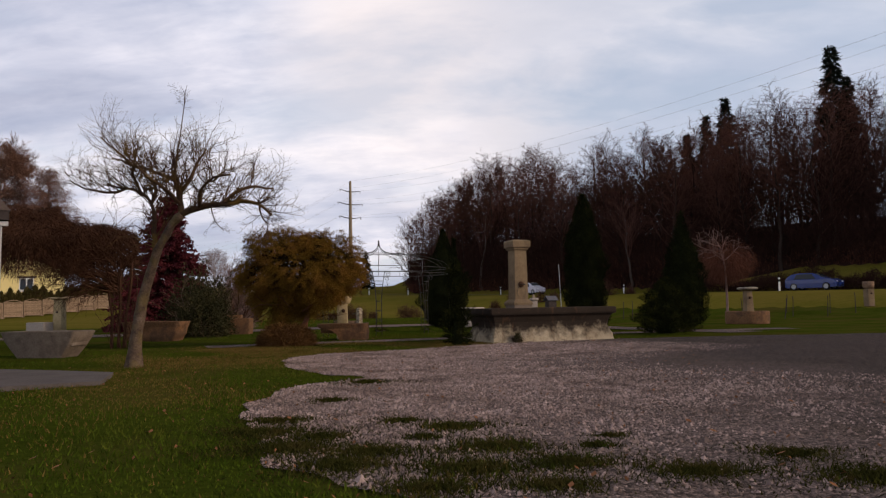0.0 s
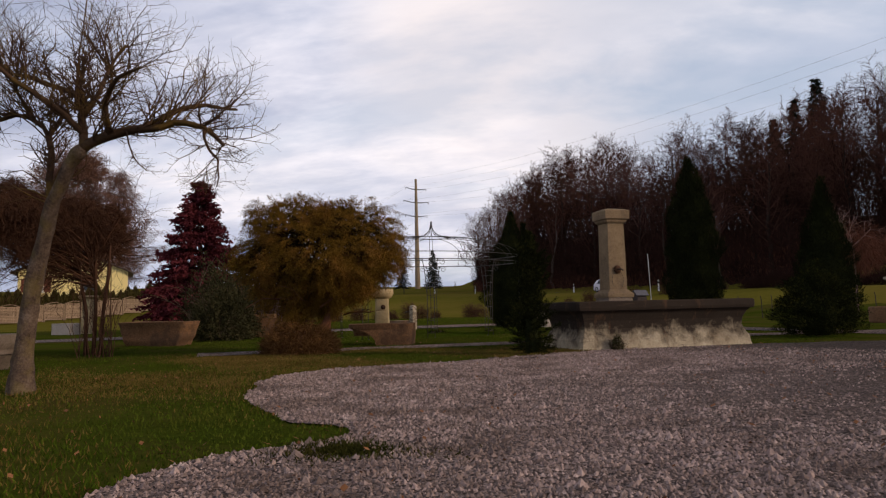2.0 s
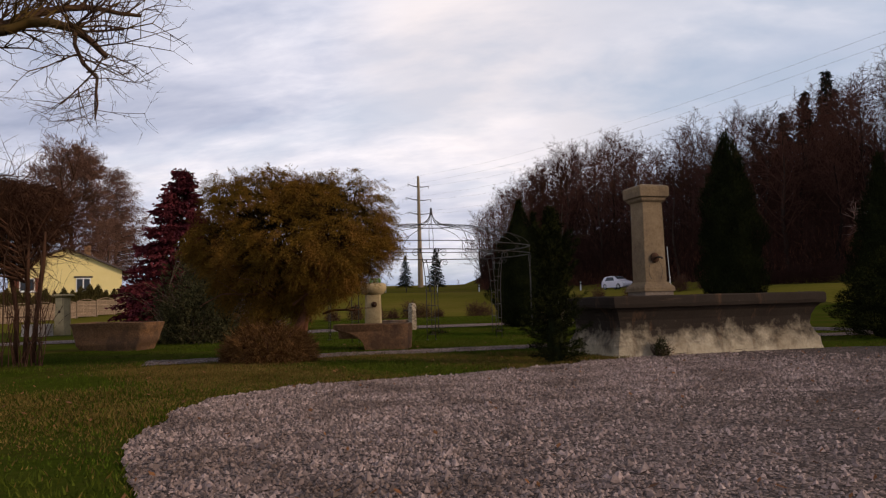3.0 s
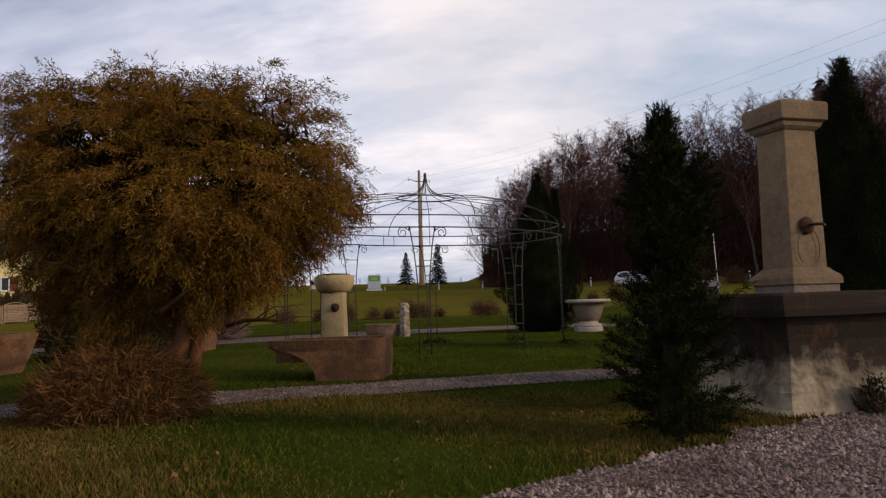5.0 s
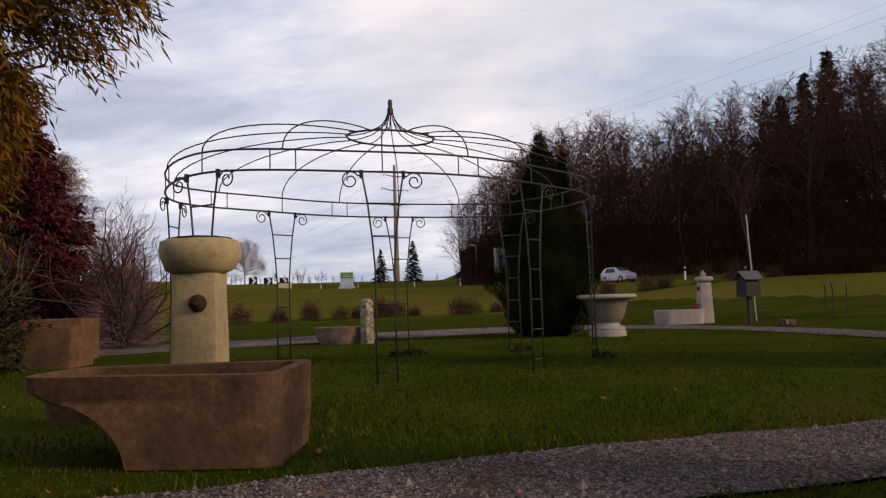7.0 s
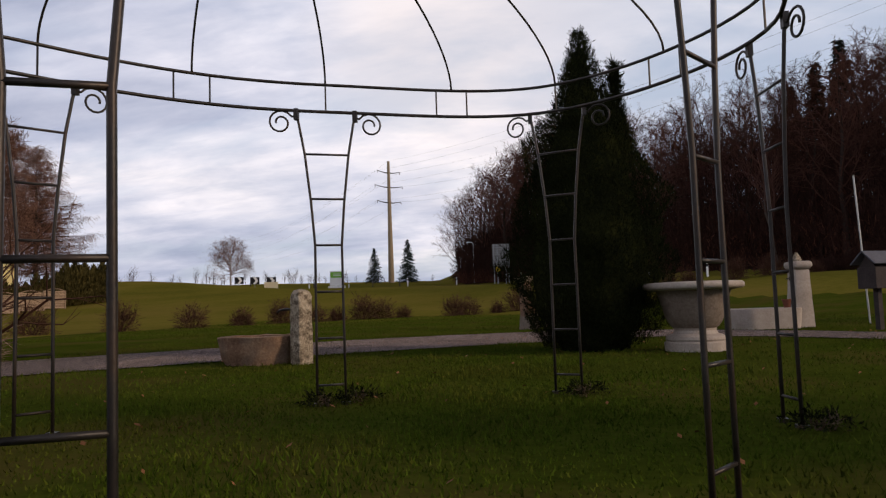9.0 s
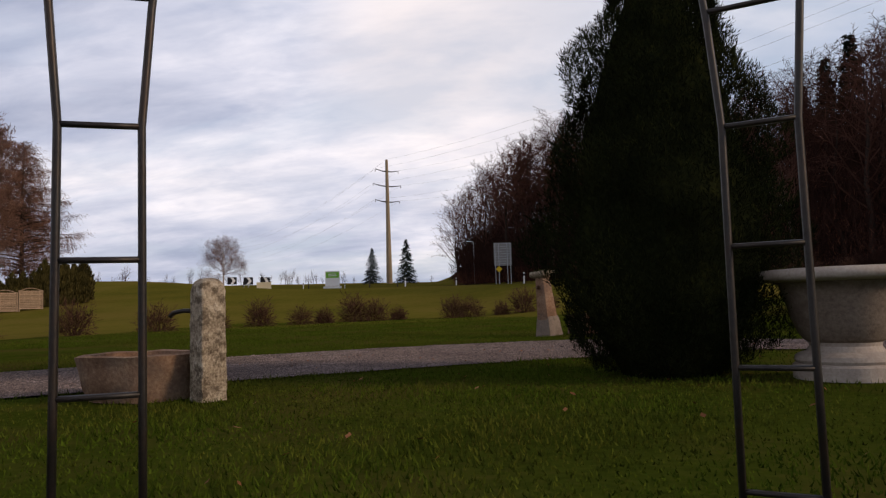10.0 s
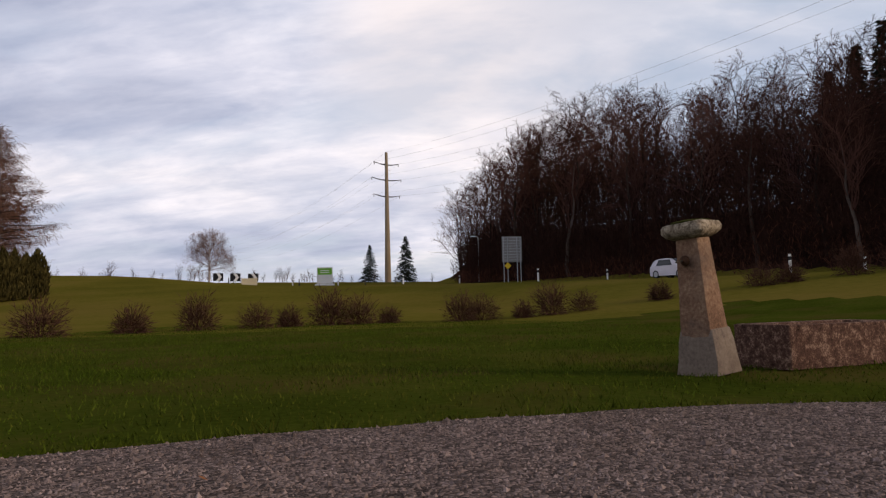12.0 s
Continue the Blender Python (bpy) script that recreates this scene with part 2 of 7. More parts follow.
M = dict(
    ground=material("lawn_soil", [(0.025, 0.035, 0.004), (0.043, 0.058, 0.007), (0.073, 0.069, 0.014)], 0.45, 0.95, 0.5, 16, stains=((0.080, 0.056, 0.018), 0.55, 0.4), spec=0.0),
    blade=material("grass_blade", [(0.028, 0.046, 0.004), (0.052, 0.080, 0.008), (0.098, 0.092, 0.017)], 0.7, 0.8, 0, 8, spread=0.30, island=True, spec=0.0, stains=((0.075, 0.060, 0.014), 0.4, 0.33)),
    dryblade=material("dry_grass_blade", [(0.070, 0.050, 0.013), (0.130, 0.090, 0.026), (0.195, 0.130, 0.044)], 1.2, 0.9, 0, 8, spread=0.35, island=True, spec=0.0),
    weed=material("matted_yard_weeds", [(0.020, 0.024, 0.006), (0.040, 0.040, 0.010), (0.075, 0.055, 0.020)], 2.5, 0.9, 0, 12, spread=0.4, island=True, spec=0.0),
    meadow=material("meadow_grass", [(0.076, 0.073, 0.012), (0.116, 0.104, 0.017), (0.156, 0.124, 0.026)], 0.10, 0.95, 0.4, 3, stains=((0.145, 0.105, 0.028), 0.5, 0.05), spec=0.0),
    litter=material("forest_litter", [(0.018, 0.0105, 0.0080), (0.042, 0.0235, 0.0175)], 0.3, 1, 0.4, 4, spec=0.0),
    stone=material("pebble", [(0.150, 0.109, 0.099), (0.272, 0.205, 0.188), (0.44, 0.350, 0.326)], 3, 0.8, 0.2, 60, spread=0.52, island=True, stains=((0.085, 0.060, 0.048), 0.6, 1.1)),
    pathstone=material("path_pebble", [(0.115, 0.088, 0.082), (0.210, 0.165, 0.155), (0.35, 0.286, 0.272)], 3, 0.8, 0.2, 60, spread=0.52, island=True, stains=((0.075, 0.054, 0.044), 0.5, 1.1)),
    asphalt=material("asphalt", [(0.035, 0.035, 0.04), (0.055, 0.055, 0.06)], 0.5, 0.85, 0.2, 60),
    limestone=material("old_limestone", [(0.10, 0.085, 0.07), (0.30, 0.265, 0.21), (0.46, 0.41, 0.33)], 1.6, 0.9, 0.6, 24, stains=((0.055, 0.04, 0.038), 0.85, 1.3)),
    column=material("sandstone_column", [(0.130, 0.091, 0.055), (0.205, 0.148, 0.090), (0.270, 0.200, 0.126)], 1.5, 0.9, 0.3, 30, stains=((0.120, 0.088, 0.064), 0.5, 2.2)),
    yellowstone=material("ochre_sandstone", [(0.30, 0.226, 0.118), (0.44, 0.342, 0.188), (0.52, 0.420, 0.250)], 2.5, 0.9, 0.3, 34, stains=((0.16, 0.13, 0.085), 0.35, 3.0)),
    brownstone=material("brown_sandstone", [(0.085, 0.043, 0.021), (0.195, 0.106, 0.055), (0.33, 0.197, 0.104)], 1.8, 0.9, 0.5, 26, stains=((0.050, 0.030, 0.024), 0.7, 1.7)),
    granite=material("weathered_granite", [(0.085, 0.060, 0.042), (0.33, 0.275, 0.205), (0.60, 0.53, 0.43)], 7, 0.9, 0.9, 55, stains=((0.055, 0.038, 0.024), 0.75, 15.0)),
    palestone=material("pale_limestone", [(0.27, 0.228, 0.195), (0.385, 0.335, 0.295), (0.48, 0.425, 0.38)], 2.2, 0.85, 0.3, 40, stains=((0.27, 0.22, 0.19), 0.35, 3.5)),
    urnstone=material("weathered_urn_limestone", [(0.115, 0.088, 0.070), (0.205, 0.165, 0.135), (0.30, 0.25, 0.21)], 2.0, 0.9, 0.4, 34, stains=((0.085, 0.062, 0.048), 0.6, 2.2)),
    redstone=material("reddish_sandstone", [(0.085, 0.046, 0.030), (0.215, 0.130, 0.085), (0.40, 0.285, 0.195)], 3, 0.9, 0.6, 36, stains=((0.15, 0.115, 0.095), 0.5, 2.4)),
    darkstone=material("rough_conglomerate", [(0.026, 0.013, 0.010), (0.105, 0.058, 0.043), (0.42, 0.29, 0.22)], 14, 0.9, 1.0, 60),
    moss=material("moss", [(0.03, 0.035, 0.012), (0.07, 0.07, 0.022)], 10, 1, 0.8, 70, spec=0.0),
    iron=material("painted_iron", [(0.018, 0.016, 0.016), (0.042, 0.036, 0.033)], 6, 0.45, 0.15, 60, metal=0.4, spec=0.5, stains=((0.06, 0.035, 0.022), 0.4, 5.0)),
    rust=material("rusty_iron", [(0.045, 0.024, 0.016), (0.095, 0.05, 0.03)], 12, 0.8, 0.5, 80, metal=0.3),
    zinc=material("galvanised_steel", [(0.32, 0.33, 0.34), (0.42, 0.43, 0.44)], 5, 0.5, 0.05, 40, metal=0.6),
    bark=material("grey_bark", [(0.038, 0.025, 0.019), (0.105, 0.073, 0.054), (0.200, 0.150, 0.114)], 7, 0.95, 1.0, 44, stains=((0.17, 0.13, 0.035), 0.35, 5)),
    twig=material("apple_twigs", [(0.048, 0.029, 0.021), (0.100, 0.062, 0.041)], 3, 0.9, 0.2, 30, stains=((0.21, 0.135, 0.028), 0.45, 2.6), spec=0.0),
    forest=material("beech_bark", [(0.022, 0.0155, 0.0130), (0.048, 0.034, 0.028)], 0.6, 0.95, 0.3, 6, spread=0.45, spec=0.0),
    fbrown=material("beech_twigs", [(0.048, 0.0232, 0.0178), (0.098, 0.0470, 0.0355)], 0.3, 0.95, 0, 3, spread=0.5, spec=0.0),
    palebark=material("pale_stem", [(0.060, 0.045, 0.038), (0.12, 0.094, 0.080)], 2, 0.9, 0.2, 12, spec=0.0),
    # dark brown that holds the wood's inner shade; also used on the roadside hedge
    fdark=material("wood_shade_brown", [(0.021, 0.0108, 0.0085), (0.050, 0.0250, 0.0190)], 0.2, 1, 0, 2, spread=0.2, island=True, spec=0.0),
    fruss=material("russet_undergrowth", [(0.050, 0.0205, 0.014), (0.125, 0.050, 0.032)], 0.3, 1, 0, 3, spread=0.4, island=True, spec=0.0),
    spruce=material("spruce_needles", [(0.006, 0.008, 0.006), (0.014, 0.018, 0.011)], 0.8, 0.95, 0, 9, spread=0.3, island=True, spec=0.0),
    thuja=material("thuja_scales", [(0.005, 0.0064, 0.0034), (0.0125, 0.0155, 0.0066), (0.030, 0.033, 0.0110)], 2, 0.9, 0, 20, spread=0.45, island=True, spec=0.0),
    juniper=material("juniper_needles", [(0.007, 0.0085, 0.004), (0.015, 0.018, 0.0070), (0.075, 0.072, 0.017)], 2.5, 0.9, 0, 20, spread=0.5, island=True, spec=0.0),
    gold=material("golden_threads", [(0.076, 0.046, 0.009), (0.158, 0.089, 0.016), (0.245, 0.131, 0.027)], 1.6, 0.9, 0, 14, spread=0.35, island=True, stains=((0.200, 0.088, 0.026), 0.5, 1.7), spec=0.0),
    lowshrub=material("dry_shrub_twigs", [(0.068, 0.034, 0.015), (0.128, 0.066, 0.026), (0.19, 0.098, 0.036)], 2.0, 0.95, 0, 20, spread=0.45, island=True, spec=0.0),
    # twigs coloured dark for the shade inside the golden crown
    goldshade=material("shade_painted_twigs", [(0.020, 0.014, 0.006), (0.045, 0.030, 0.011)], 3, 1, 0, 20, spread=0.3, island=True, spec=0.0),
    redbark=material("cypress_bark", [(0.085, 0.036, 0.021), (0.19, 0.084, 0.048)], 6, 0.9, 0.8, 40),
    burgundy=material("burgundy_foliage", [(0.042, 0.011, 0.013), (0.092, 0.021, 0.027), (0.130, 0.033, 0.037)], 1.2, 0.9, 0, 12, spread=0.35, island=True, spec=0.0),
    browntwig=material("brown_drooping_twigs", [(0.042, 0.021, 0.0135), (0.090, 0.046, 0.029)], 1.2, 0.95, 0, 10, spread=0.4, island=True, spec=0.0),
    larch=material("russet_larch_twigs", [(0.105, 0.058, 0.042), (0.20, 0.112, 0.080)], 0.4, 0.95, 0, 6, spread=0.3, island=True, spec=0.0),
    shrub=material("olive_shrub", [(0.018, 0.018, 0.010), (0.045, 0.044, 0.021), (0.085, 0.07, 0.034)], 1.5, 0.9, 0, 12, spread=0.4, island=True, spec=0.0),
    rose=material("rosebush_twigs", [(0.050, 0.026, 0.019), (0.100, 0.052, 0.036)], 1.5, 0.9, 0, 20, spread=0.4, island=True, spec=0.0),
    orange=material("orange_twigs", [(0.085, 0.036, 0.024), (0.145, 0.062, 0.041)], 1, 0.95, 0, 10, spread=0.3, island=True, spec=0.0),
    pinktwig=material("pale_pink_twigs", [(0.16, 0.10, 0.09), (0.26, 0.18, 0.165)], 1, 0.95, 0, 10, spread=0.3, island=True, spec=0.0),
    hedge=material("thuja_hedge", [(0.036, 0.031, 0.011), (0.080, 0.066, 0.022)], 1.5, 1, 0.4, 12, spread=0.35, island=True, spec=0.0),
    leafdry=material("dry_leaf", [(0.14, 0.055, 0.025), (0.26, 0.12, 0.05)], 8, 0.8, 0.1, 40, spread=0.4, island=True),
    houseyellow=material("yellow_render", [(0.74, 0.61, 0.26), (0.82, 0.69, 0.33)], 0.8, 0.9, 0.1, 20),
    white=material("white_paint", [(0.66, 0.66, 0.64), (0.78, 0.78, 0.76)], 3, 0.6, 0.05, 30),
    black=material("black_paint", [(0.012, 0.012, 0.013), (0.022, 0.022, 0.024)], 3, 0.6, 0.05, 30),
    tile=material("roof_tiles", [(0.07, 0.055, 0.05), (0.13, 0.10, 0.09)], 2, 0.85, 0.4, 20),
    fence=material("weathered_fence_wood", [(0.20, 0.140, 0.095), (0.36, 0.265, 0.185)], 3, 0.9, 0.3, 30, spread=0.2),
    darkwood=material("dark_stained_wood", [(0.030, 0.024, 0.024), (0.065, 0.052, 0.05)], 5, 0.7, 0.3, 40),
    slate=material("grey_roof_felt", [(0.075, 0.075, 0.09), (0.13, 0.13, 0.15)], 4, 0.6, 0.2, 40),
    concrete=material("concrete", [(0.075, 0.064, 0.060), (0.150, 0.128, 0.120)], 1.5, 0.85, 0.3, 40),
    pole=material("concrete_mast", [(0.22, 0.17, 0.11), (0.31, 0.245, 0.165)], 0.7, 0.85, 0.1, 10),
    green=material("green_sign_paint", [(0.16, 0.42, 0.035), (0.20, 0.50, 0.05)], 2, 0.5, 0, 20),
    signback=material("sign_back_aluminium", [(0.17, 0.165, 0.155), (0.25, 0.245, 0.235)], 2, 0.5, 0.05, 20, metal=0.3),
    beige=material("beige_plastic", [(0.50, 0.44, 0.30), (0.60, 0.53, 0.37)], 2, 0.6, 0, 20),
    yellow=material("yellow_sign_paint", [(0.60, 0.40, 0.02), (0.70, 0.48, 0.03)], 2, 0.5, 0, 20),
    carwhite=material("silver_white_car_paint", [(0.50, 0.48, 0.54), (0.58, 0.56, 0.62)], 2, 0.25, 0, 20, spec=0.6),
    carblue=material("blue_car_paint", [(0.010, 0.026, 0.13), (0.015, 0.036, 0.17)], 2, 0.25, 0, 20, spec=0.6),
    rubber=material("tyre_rubber", [(0.012, 0.012, 0.012), (0.022, 0.022, 0.022)], 5, 0.8, 0.1, 40),
    terracotta=material("terracotta", [(0.15, 0.055, 0.035), (0.23, 0.085, 0.055)], 5, 0.85, 0.2, 40),
    water=material("dark_water", [(0.012, 0.014, 0.012), (0.02, 0.022, 0.018)], 2, 0.08, 0.02, 12, spec=0.5),
)


def gravel_material(name="gravel_bed", tone=1.0, worn_from=3.4):
    """A bed of packed stones: cells of differing greys with dark gaps, dirt in broad patches."""
    m = material(name, [tuple(v * tone for v in c) for c in ((0.140, 0.104, 0.094), (0.214, 0.163, 0.149), (0.292, 0.229, 0.211))], 0.5, 0.9, 0, 30, stains=((0.115 * tone, 0.080 * tone, 0.060 * tone), 0.55, 0.5))
    nt = m.node_tree
    N, L = nt.nodes.new, nt.links.new
    b = nt.nodes["Principled BSDF"]
    base = b.inputs["Base Color"].links[0].from_socket
    co = N("ShaderNodeTexCoord")
    v = N("ShaderNodeTexVoronoi"); v.inputs["Scale"].default_value = 44.0
    e = N("ShaderNodeTexVoronoi"); e.feature = "DISTANCE_TO_EDGE"; e.inputs["Scale"].default_value = 44.0
    L(co.outputs["Object"], v.inputs["Vector"]); L(co.outputs["Object"], e.inputs["Vector"])
    bw = N("ShaderNodeRGBToBW"); L(v.outputs["Color"], bw.inputs[0])
    r = N("ShaderNodeMapRange"); r.inputs[1].default_value, r.inputs[2].default_value, r.inputs[3].default_value, r.inputs[4].default_value = 0.2, 0.8, 0.40, 1.70
    L(bw.outputs[0], r.inputs[0])
    g = N("ShaderNodeMapRange"); g.inputs[1].default_value, g.inputs[2].default_value, g.inputs[3].default_value, g.inputs[4].default_value = 0.0, 0.14, 0.20, 1.0
    L(e.outputs["Distance"], g.inputs[0])
    k = N("ShaderNodeMath"); k.operation = "MULTIPLY"
    L(r.outputs[0], k.inputs[0]); L(g.outputs[0], k.inputs[1])
    # the wheel-worn drive to the east is darker and finer
    sep = N("ShaderNodeSeparateXYZ"); L(co.outputs["Object"], sep.inputs[0])
    nz = N("ShaderNodeTexNoise"); nz.inputs["Scale"].default_value, nz.inputs["Detail"].default_value = 0.45, 4
    L(co.outputs["Object"], nz.inputs["Vector"])
    sh = N("ShaderNodeMath"); sh.operation = "MULTIPLY_ADD"; sh.inputs[1].default_value = 5.0
    L(nz.outputs["Fac"], sh.inputs[0]); L(sep.outputs["X"], sh.inputs[2])
    worn = N("ShaderNodeMapRange"); worn.inputs[1].default_value, worn.inputs[2].default_value, worn.inputs[3].default_value, worn.inputs[4].default_value = worn_from, worn_from + 5.2, 1.0, 0.36
    L(sh.outputs[0], worn.inputs[0])
    k2 = N("ShaderNodeMath"); k2.operation = "MULTIPLY"
    L(k.outputs[0], k2.inputs[0]); L(worn.outputs[0], k2.inputs[1])
    hs = N("ShaderNodeHueSaturation"); L(base, hs.inputs["Color"]); L(k2.outputs[0], hs.inputs["Value"])
    L(hs.outputs[0], b.inputs["Base Color"])
    bp = N("ShaderNodeBump"); bp.inputs["Strength"].default_value, bp.inputs["Distance"].default_value = 0.9, 0.02
    L(e.outputs["Distance"], bp.inputs["Height"]); L(bp.outputs[0], b.inputs["Normal"])
    return m


M["gravel"] = gravel_material()
M["pathgravel"] = gravel_material("path_gravel_bed", 0.86, 30.0)


def stained_basin_material():
    """Pale limestone whose rim and upper wall are black with old lichen that runs down in tongues."""
    m = material("stained_limestone", [(0.26, 0.215, 0.150), (0.40, 0.340, 0.245), (0.51, 0.450, 0.345)], 2.2, 0.9, 0.6, 26, stains=((0.19, 0.14, 0.09), 0.5, 3.0))
    nt = m.node_tree
    N, L = nt.nodes.new, nt.links.new
    b = nt.nodes["Principled BSDF"]
    base = b.inputs["Base Color"].links[0].from_socket
    co, sep = N("ShaderNodeTexCoord"), N("ShaderNodeSeparateXYZ")
    L(co.outputs["Object"], sep.inputs[0])
    mp = N("ShaderNodeMapping"); mp.inputs["Scale"].default_value = (3.0, 3.0, 2.6)
    L(co.outputs["Object"], mp.inputs[0])
    n = N("ShaderNodeTexNoise"); n.inputs["Scale"].default_value, n.inputs["Detail"].default_value, n.inputs["Roughness"].default_value = 1.6, 7, 0.65
    L(mp.outputs[0], n.inputs["Vector"])
    def blotch(scale, stretch, lo, hi):
        mp2 = N("ShaderNodeMapping"); mp2.inputs["Scale"].default_value = stretch
        L(co.outputs["Object"], mp2.inputs[0])
        n2 = N("ShaderNodeTexNoise"); n2.inputs["Scale"].default_value, n2.inputs["Detail"].default_value, n2.inputs["Roughness"].default_value = scale, 7, 0.68
        L(mp2.outputs[0], n2.inputs["Vector"])
        q = N("ShaderNodeMapRange"); q.inputs[1].default_value, q.inputs[2].default_value = lo, hi
        L(n2.outputs["Fac"], q.inputs[0])
        return q.outputs[0]
    def over(fac, low, colour):
        x = N("ShaderNodeMix"); x.data_type = "RGBA"
        L(fac, x.inputs[0]); L(low, x.inputs[6]); x.inputs[7].default_value = (*colour, 1)
        return x.outputs[2]
    k = N("ShaderNodeMath"); k.operation = "MULTIPLY_ADD"; k.inputs[1].default_value = 0.95
    L(n.outputs["Fac"], k.inputs[0]); L(sep.outputs["Z"], k.inputs[2])
    r = N("ShaderNodeMapRange"); r.inputs[1].default_value, r.inputs[2].default_value, r.inputs[4].default_value = 0.54, 0.90, 0.97
    L(k.outputs[0], r.inputs[0])
    # black crust, rust-brown runs through it, pale lichen spots
    c1 = over(r.outputs[0], base, (0.021, 0.0145, 0.012))
    c2 = over(blotch(3.0, (1.6, 1.6, 0.35), 0.58, 0.76), c1, (0.115, 0.062, 0.034))
    c2 = over(blotch(2.2, (0.7, 0.7, 7.0), 0.60, 0.70), c2, (0.060, 0.042, 0.030))
    c3 = over(blotch(9.0, (1, 1, 1), 0.68, 0.82), c2, (0.22, 0.185, 0.14))
    L(c3, b.inputs["Base Color"])
    return m


M["basin"] = stained_basin_material()
gm = bpy.data.materials.new("window_glass")
gm.use_nodes = True
gb = gm.node_tree.nodes["Principled BSDF"]
gb.inputs["Base Color"].default_value, gb.inputs["Roughness"].default_value = (0.02, 0.025, 0.03, 1), 0.06
M["glass"] = gm


# ---------------------------------------------------------------- mesh helpers
def from_arrays(name, verts, faces, mat, smooth=False):
    me = bpy.data.meshes.new(name)
    me.from_pydata([tuple(v) for v in verts], [], [tuple(f) for f in faces])
    me.materials.append(mat)
    if smooth:
        me.polygons.foreach_set("use_smooth", [True] * len(me.polygons))
    me.update()
    return me


def mesh_of(name, bm, mat, smooth=False):
    bmesh.ops.recalc_face_normals(bm, faces=bm.faces)
    me = bpy.data.meshes.new(name)
    bm.to_mesh(me)
    bm.free()
    me.materials.append(mat)
    if smooth:
        me.polygons.foreach_set("use_smooth", [True] * len(me.polygons))
    return me


def part(name, bm, mat, parent, label="", smooth=False, at=None):
    """Links a bmesh or a mesh as one mesh object under a thing or a part."""
    me = bm if isinstance(bm, bpy.types.Mesh) else mesh_of(name, bm, mat, smooth)
    ob = new(name, me)
    ob.parent = parent
    if at is not None:
        ob.matrix_basis = at
    return tagged(ob, label) if label else ob


def thing(name, m, label, category, group="", kind="", mesh=None):
    ob = new(name, mesh)
    ob.matrix_basis = m
    return tagged(ob, label, category, group, kind)


def box(bm, x0, x1, y0, y1, z0, z1, bevel=0.0, turn=None):
    r = bmesh.ops.create_cube(bm, size=1.0)
    vs = r["verts"]
    for v in vs:
        v.co = Vector((x0 + (v.co.x + 0.5) * (x1 - x0), y0 + (v.co.y + 0.5) * (y1 - y0), z0 + (v.co.z + 0.5) * (z1 - z0)))
        if turn is not None:
            v.co = turn @ v.co
    if bevel:
        es = list({e for v in vs for e in v.link_edges})
        bmesh.ops.bevel(bm, geom=es, offset=bevel, segments=2, affect="EDGES", profile=0.6)
    return bm


def boxes(*rows, bevel=0.0):
    bm = bmesh.new()
    for r in rows:
        box(bm, *r, bevel=bevel)
    return bm


def lathe(profile, n=40, wobble=0.0, closed=True):
    """A turned body from (radius, height) pairs, bottom first."""
    bm = bmesh.new()
    rings = []
    for i, (r, z) in enumerate(profile):
        ring = []
        for k in range(n):
            a = 2 * math.pi * k / n
            w = 1 + wobble * noise.noise((3 * math.cos(a), 3 * math.sin(a), z * 4))
            ring.append(bm.verts.new((r * w * math.cos(a), r * w * math.sin(a), z)))
        rings.append(ring)
    for a, b in zip(rings, rings[1:]):
        for k in range(n):
            bm.faces.new((a[k], a[(k + 1) % n], b[(k + 1) % n], b[k]))
    if closed:
        bm.faces.new(rings[0][::-1]); bm.faces.new(rings[-1])
    return bm


def loft(rings, cap=True):
    """A body through closed rings of equal length."""
    bm = bmesh.new()
    vs = [[bm.verts.new(p) for p in ring] for ring in rings]
    n = len(vs[0])
    for a, b in zip(vs, vs[1:]):
        for k in range(n):
            bm.faces.new((a[k], a[(k + 1) % n], b[(k + 1) % n], b[k]))
    if cap:
        bm.faces.new(vs[0][::-1]); bm.faces.new(vs[-1])
    return bm


def rounded(hx, hy, r, z, n=5, cx=0.0, cy=0.0):
    """A rounded rectangle as a ring of points."""
    r = min(r, hx - 0.001, hy - 0.001)
    pts = []
    for sx, sy, a0 in ((1, 1, 0), (-1, 1, 90), (-1, -1, 180), (1, -1, 270)):
        for k in range(n):
            a = radians(a0 + 90 * k / (n - 1))
            pts.append((cx + sx * (hx - r) + r * math.cos(a), cy + sy * (hy - r) + r * math.sin(a), z))
    return pts


def roughen(bm, amount, scale, cuts=0):
    """Wears a stone: cuts its faces finer and shifts its skin."""
    if cuts:
        bmesh.ops.subdivide_edges(bm, edges=bm.edges[:], cuts=cuts, use_grid_fill=True)
    for v in bm.verts:
        p = v.co * scale
        v.co += Vector((noise.noise(p), noise.noise(p + Vector((7, 1, 3))), 0.6 * noise.noise(p + Vector((2, 9, 5))))) * amount
    return bm


def rod(bm, pts, radius, n=6):
    """A round bar along points; radius is one number or one for each point."""
    pts = [Vector(p) for p in pts]
    rings = []
    side = None
    for i, p in enumerate(pts):
        d = (pts[min(i + 1, len(pts) - 1)] - pts[max(i - 1, 0)]).normalized()
        if side is None:
            side = d.orthogonal().normalized()
        side = (side - d * side.dot(d)).normalized()
        up = d.cross(side)
        r = radius if isinstance(radius, (int, float)) else radius[i]
        rings.append([bm.verts.new(p + (side * math.cos(2 * math.pi * k / n) + up * math.sin(2 * math.pi * k / n)) * r) for k in range(n)])
    for a, b in zip(rings, rings[1:]):
        for k in range(n):
            bm.faces.new((a[k], a[(k + 1) % n], b[(k + 1) % n], b[k]))
    bm.faces.new(rings[0][::-1]); bm.faces.new(rings[-1])
    return bm


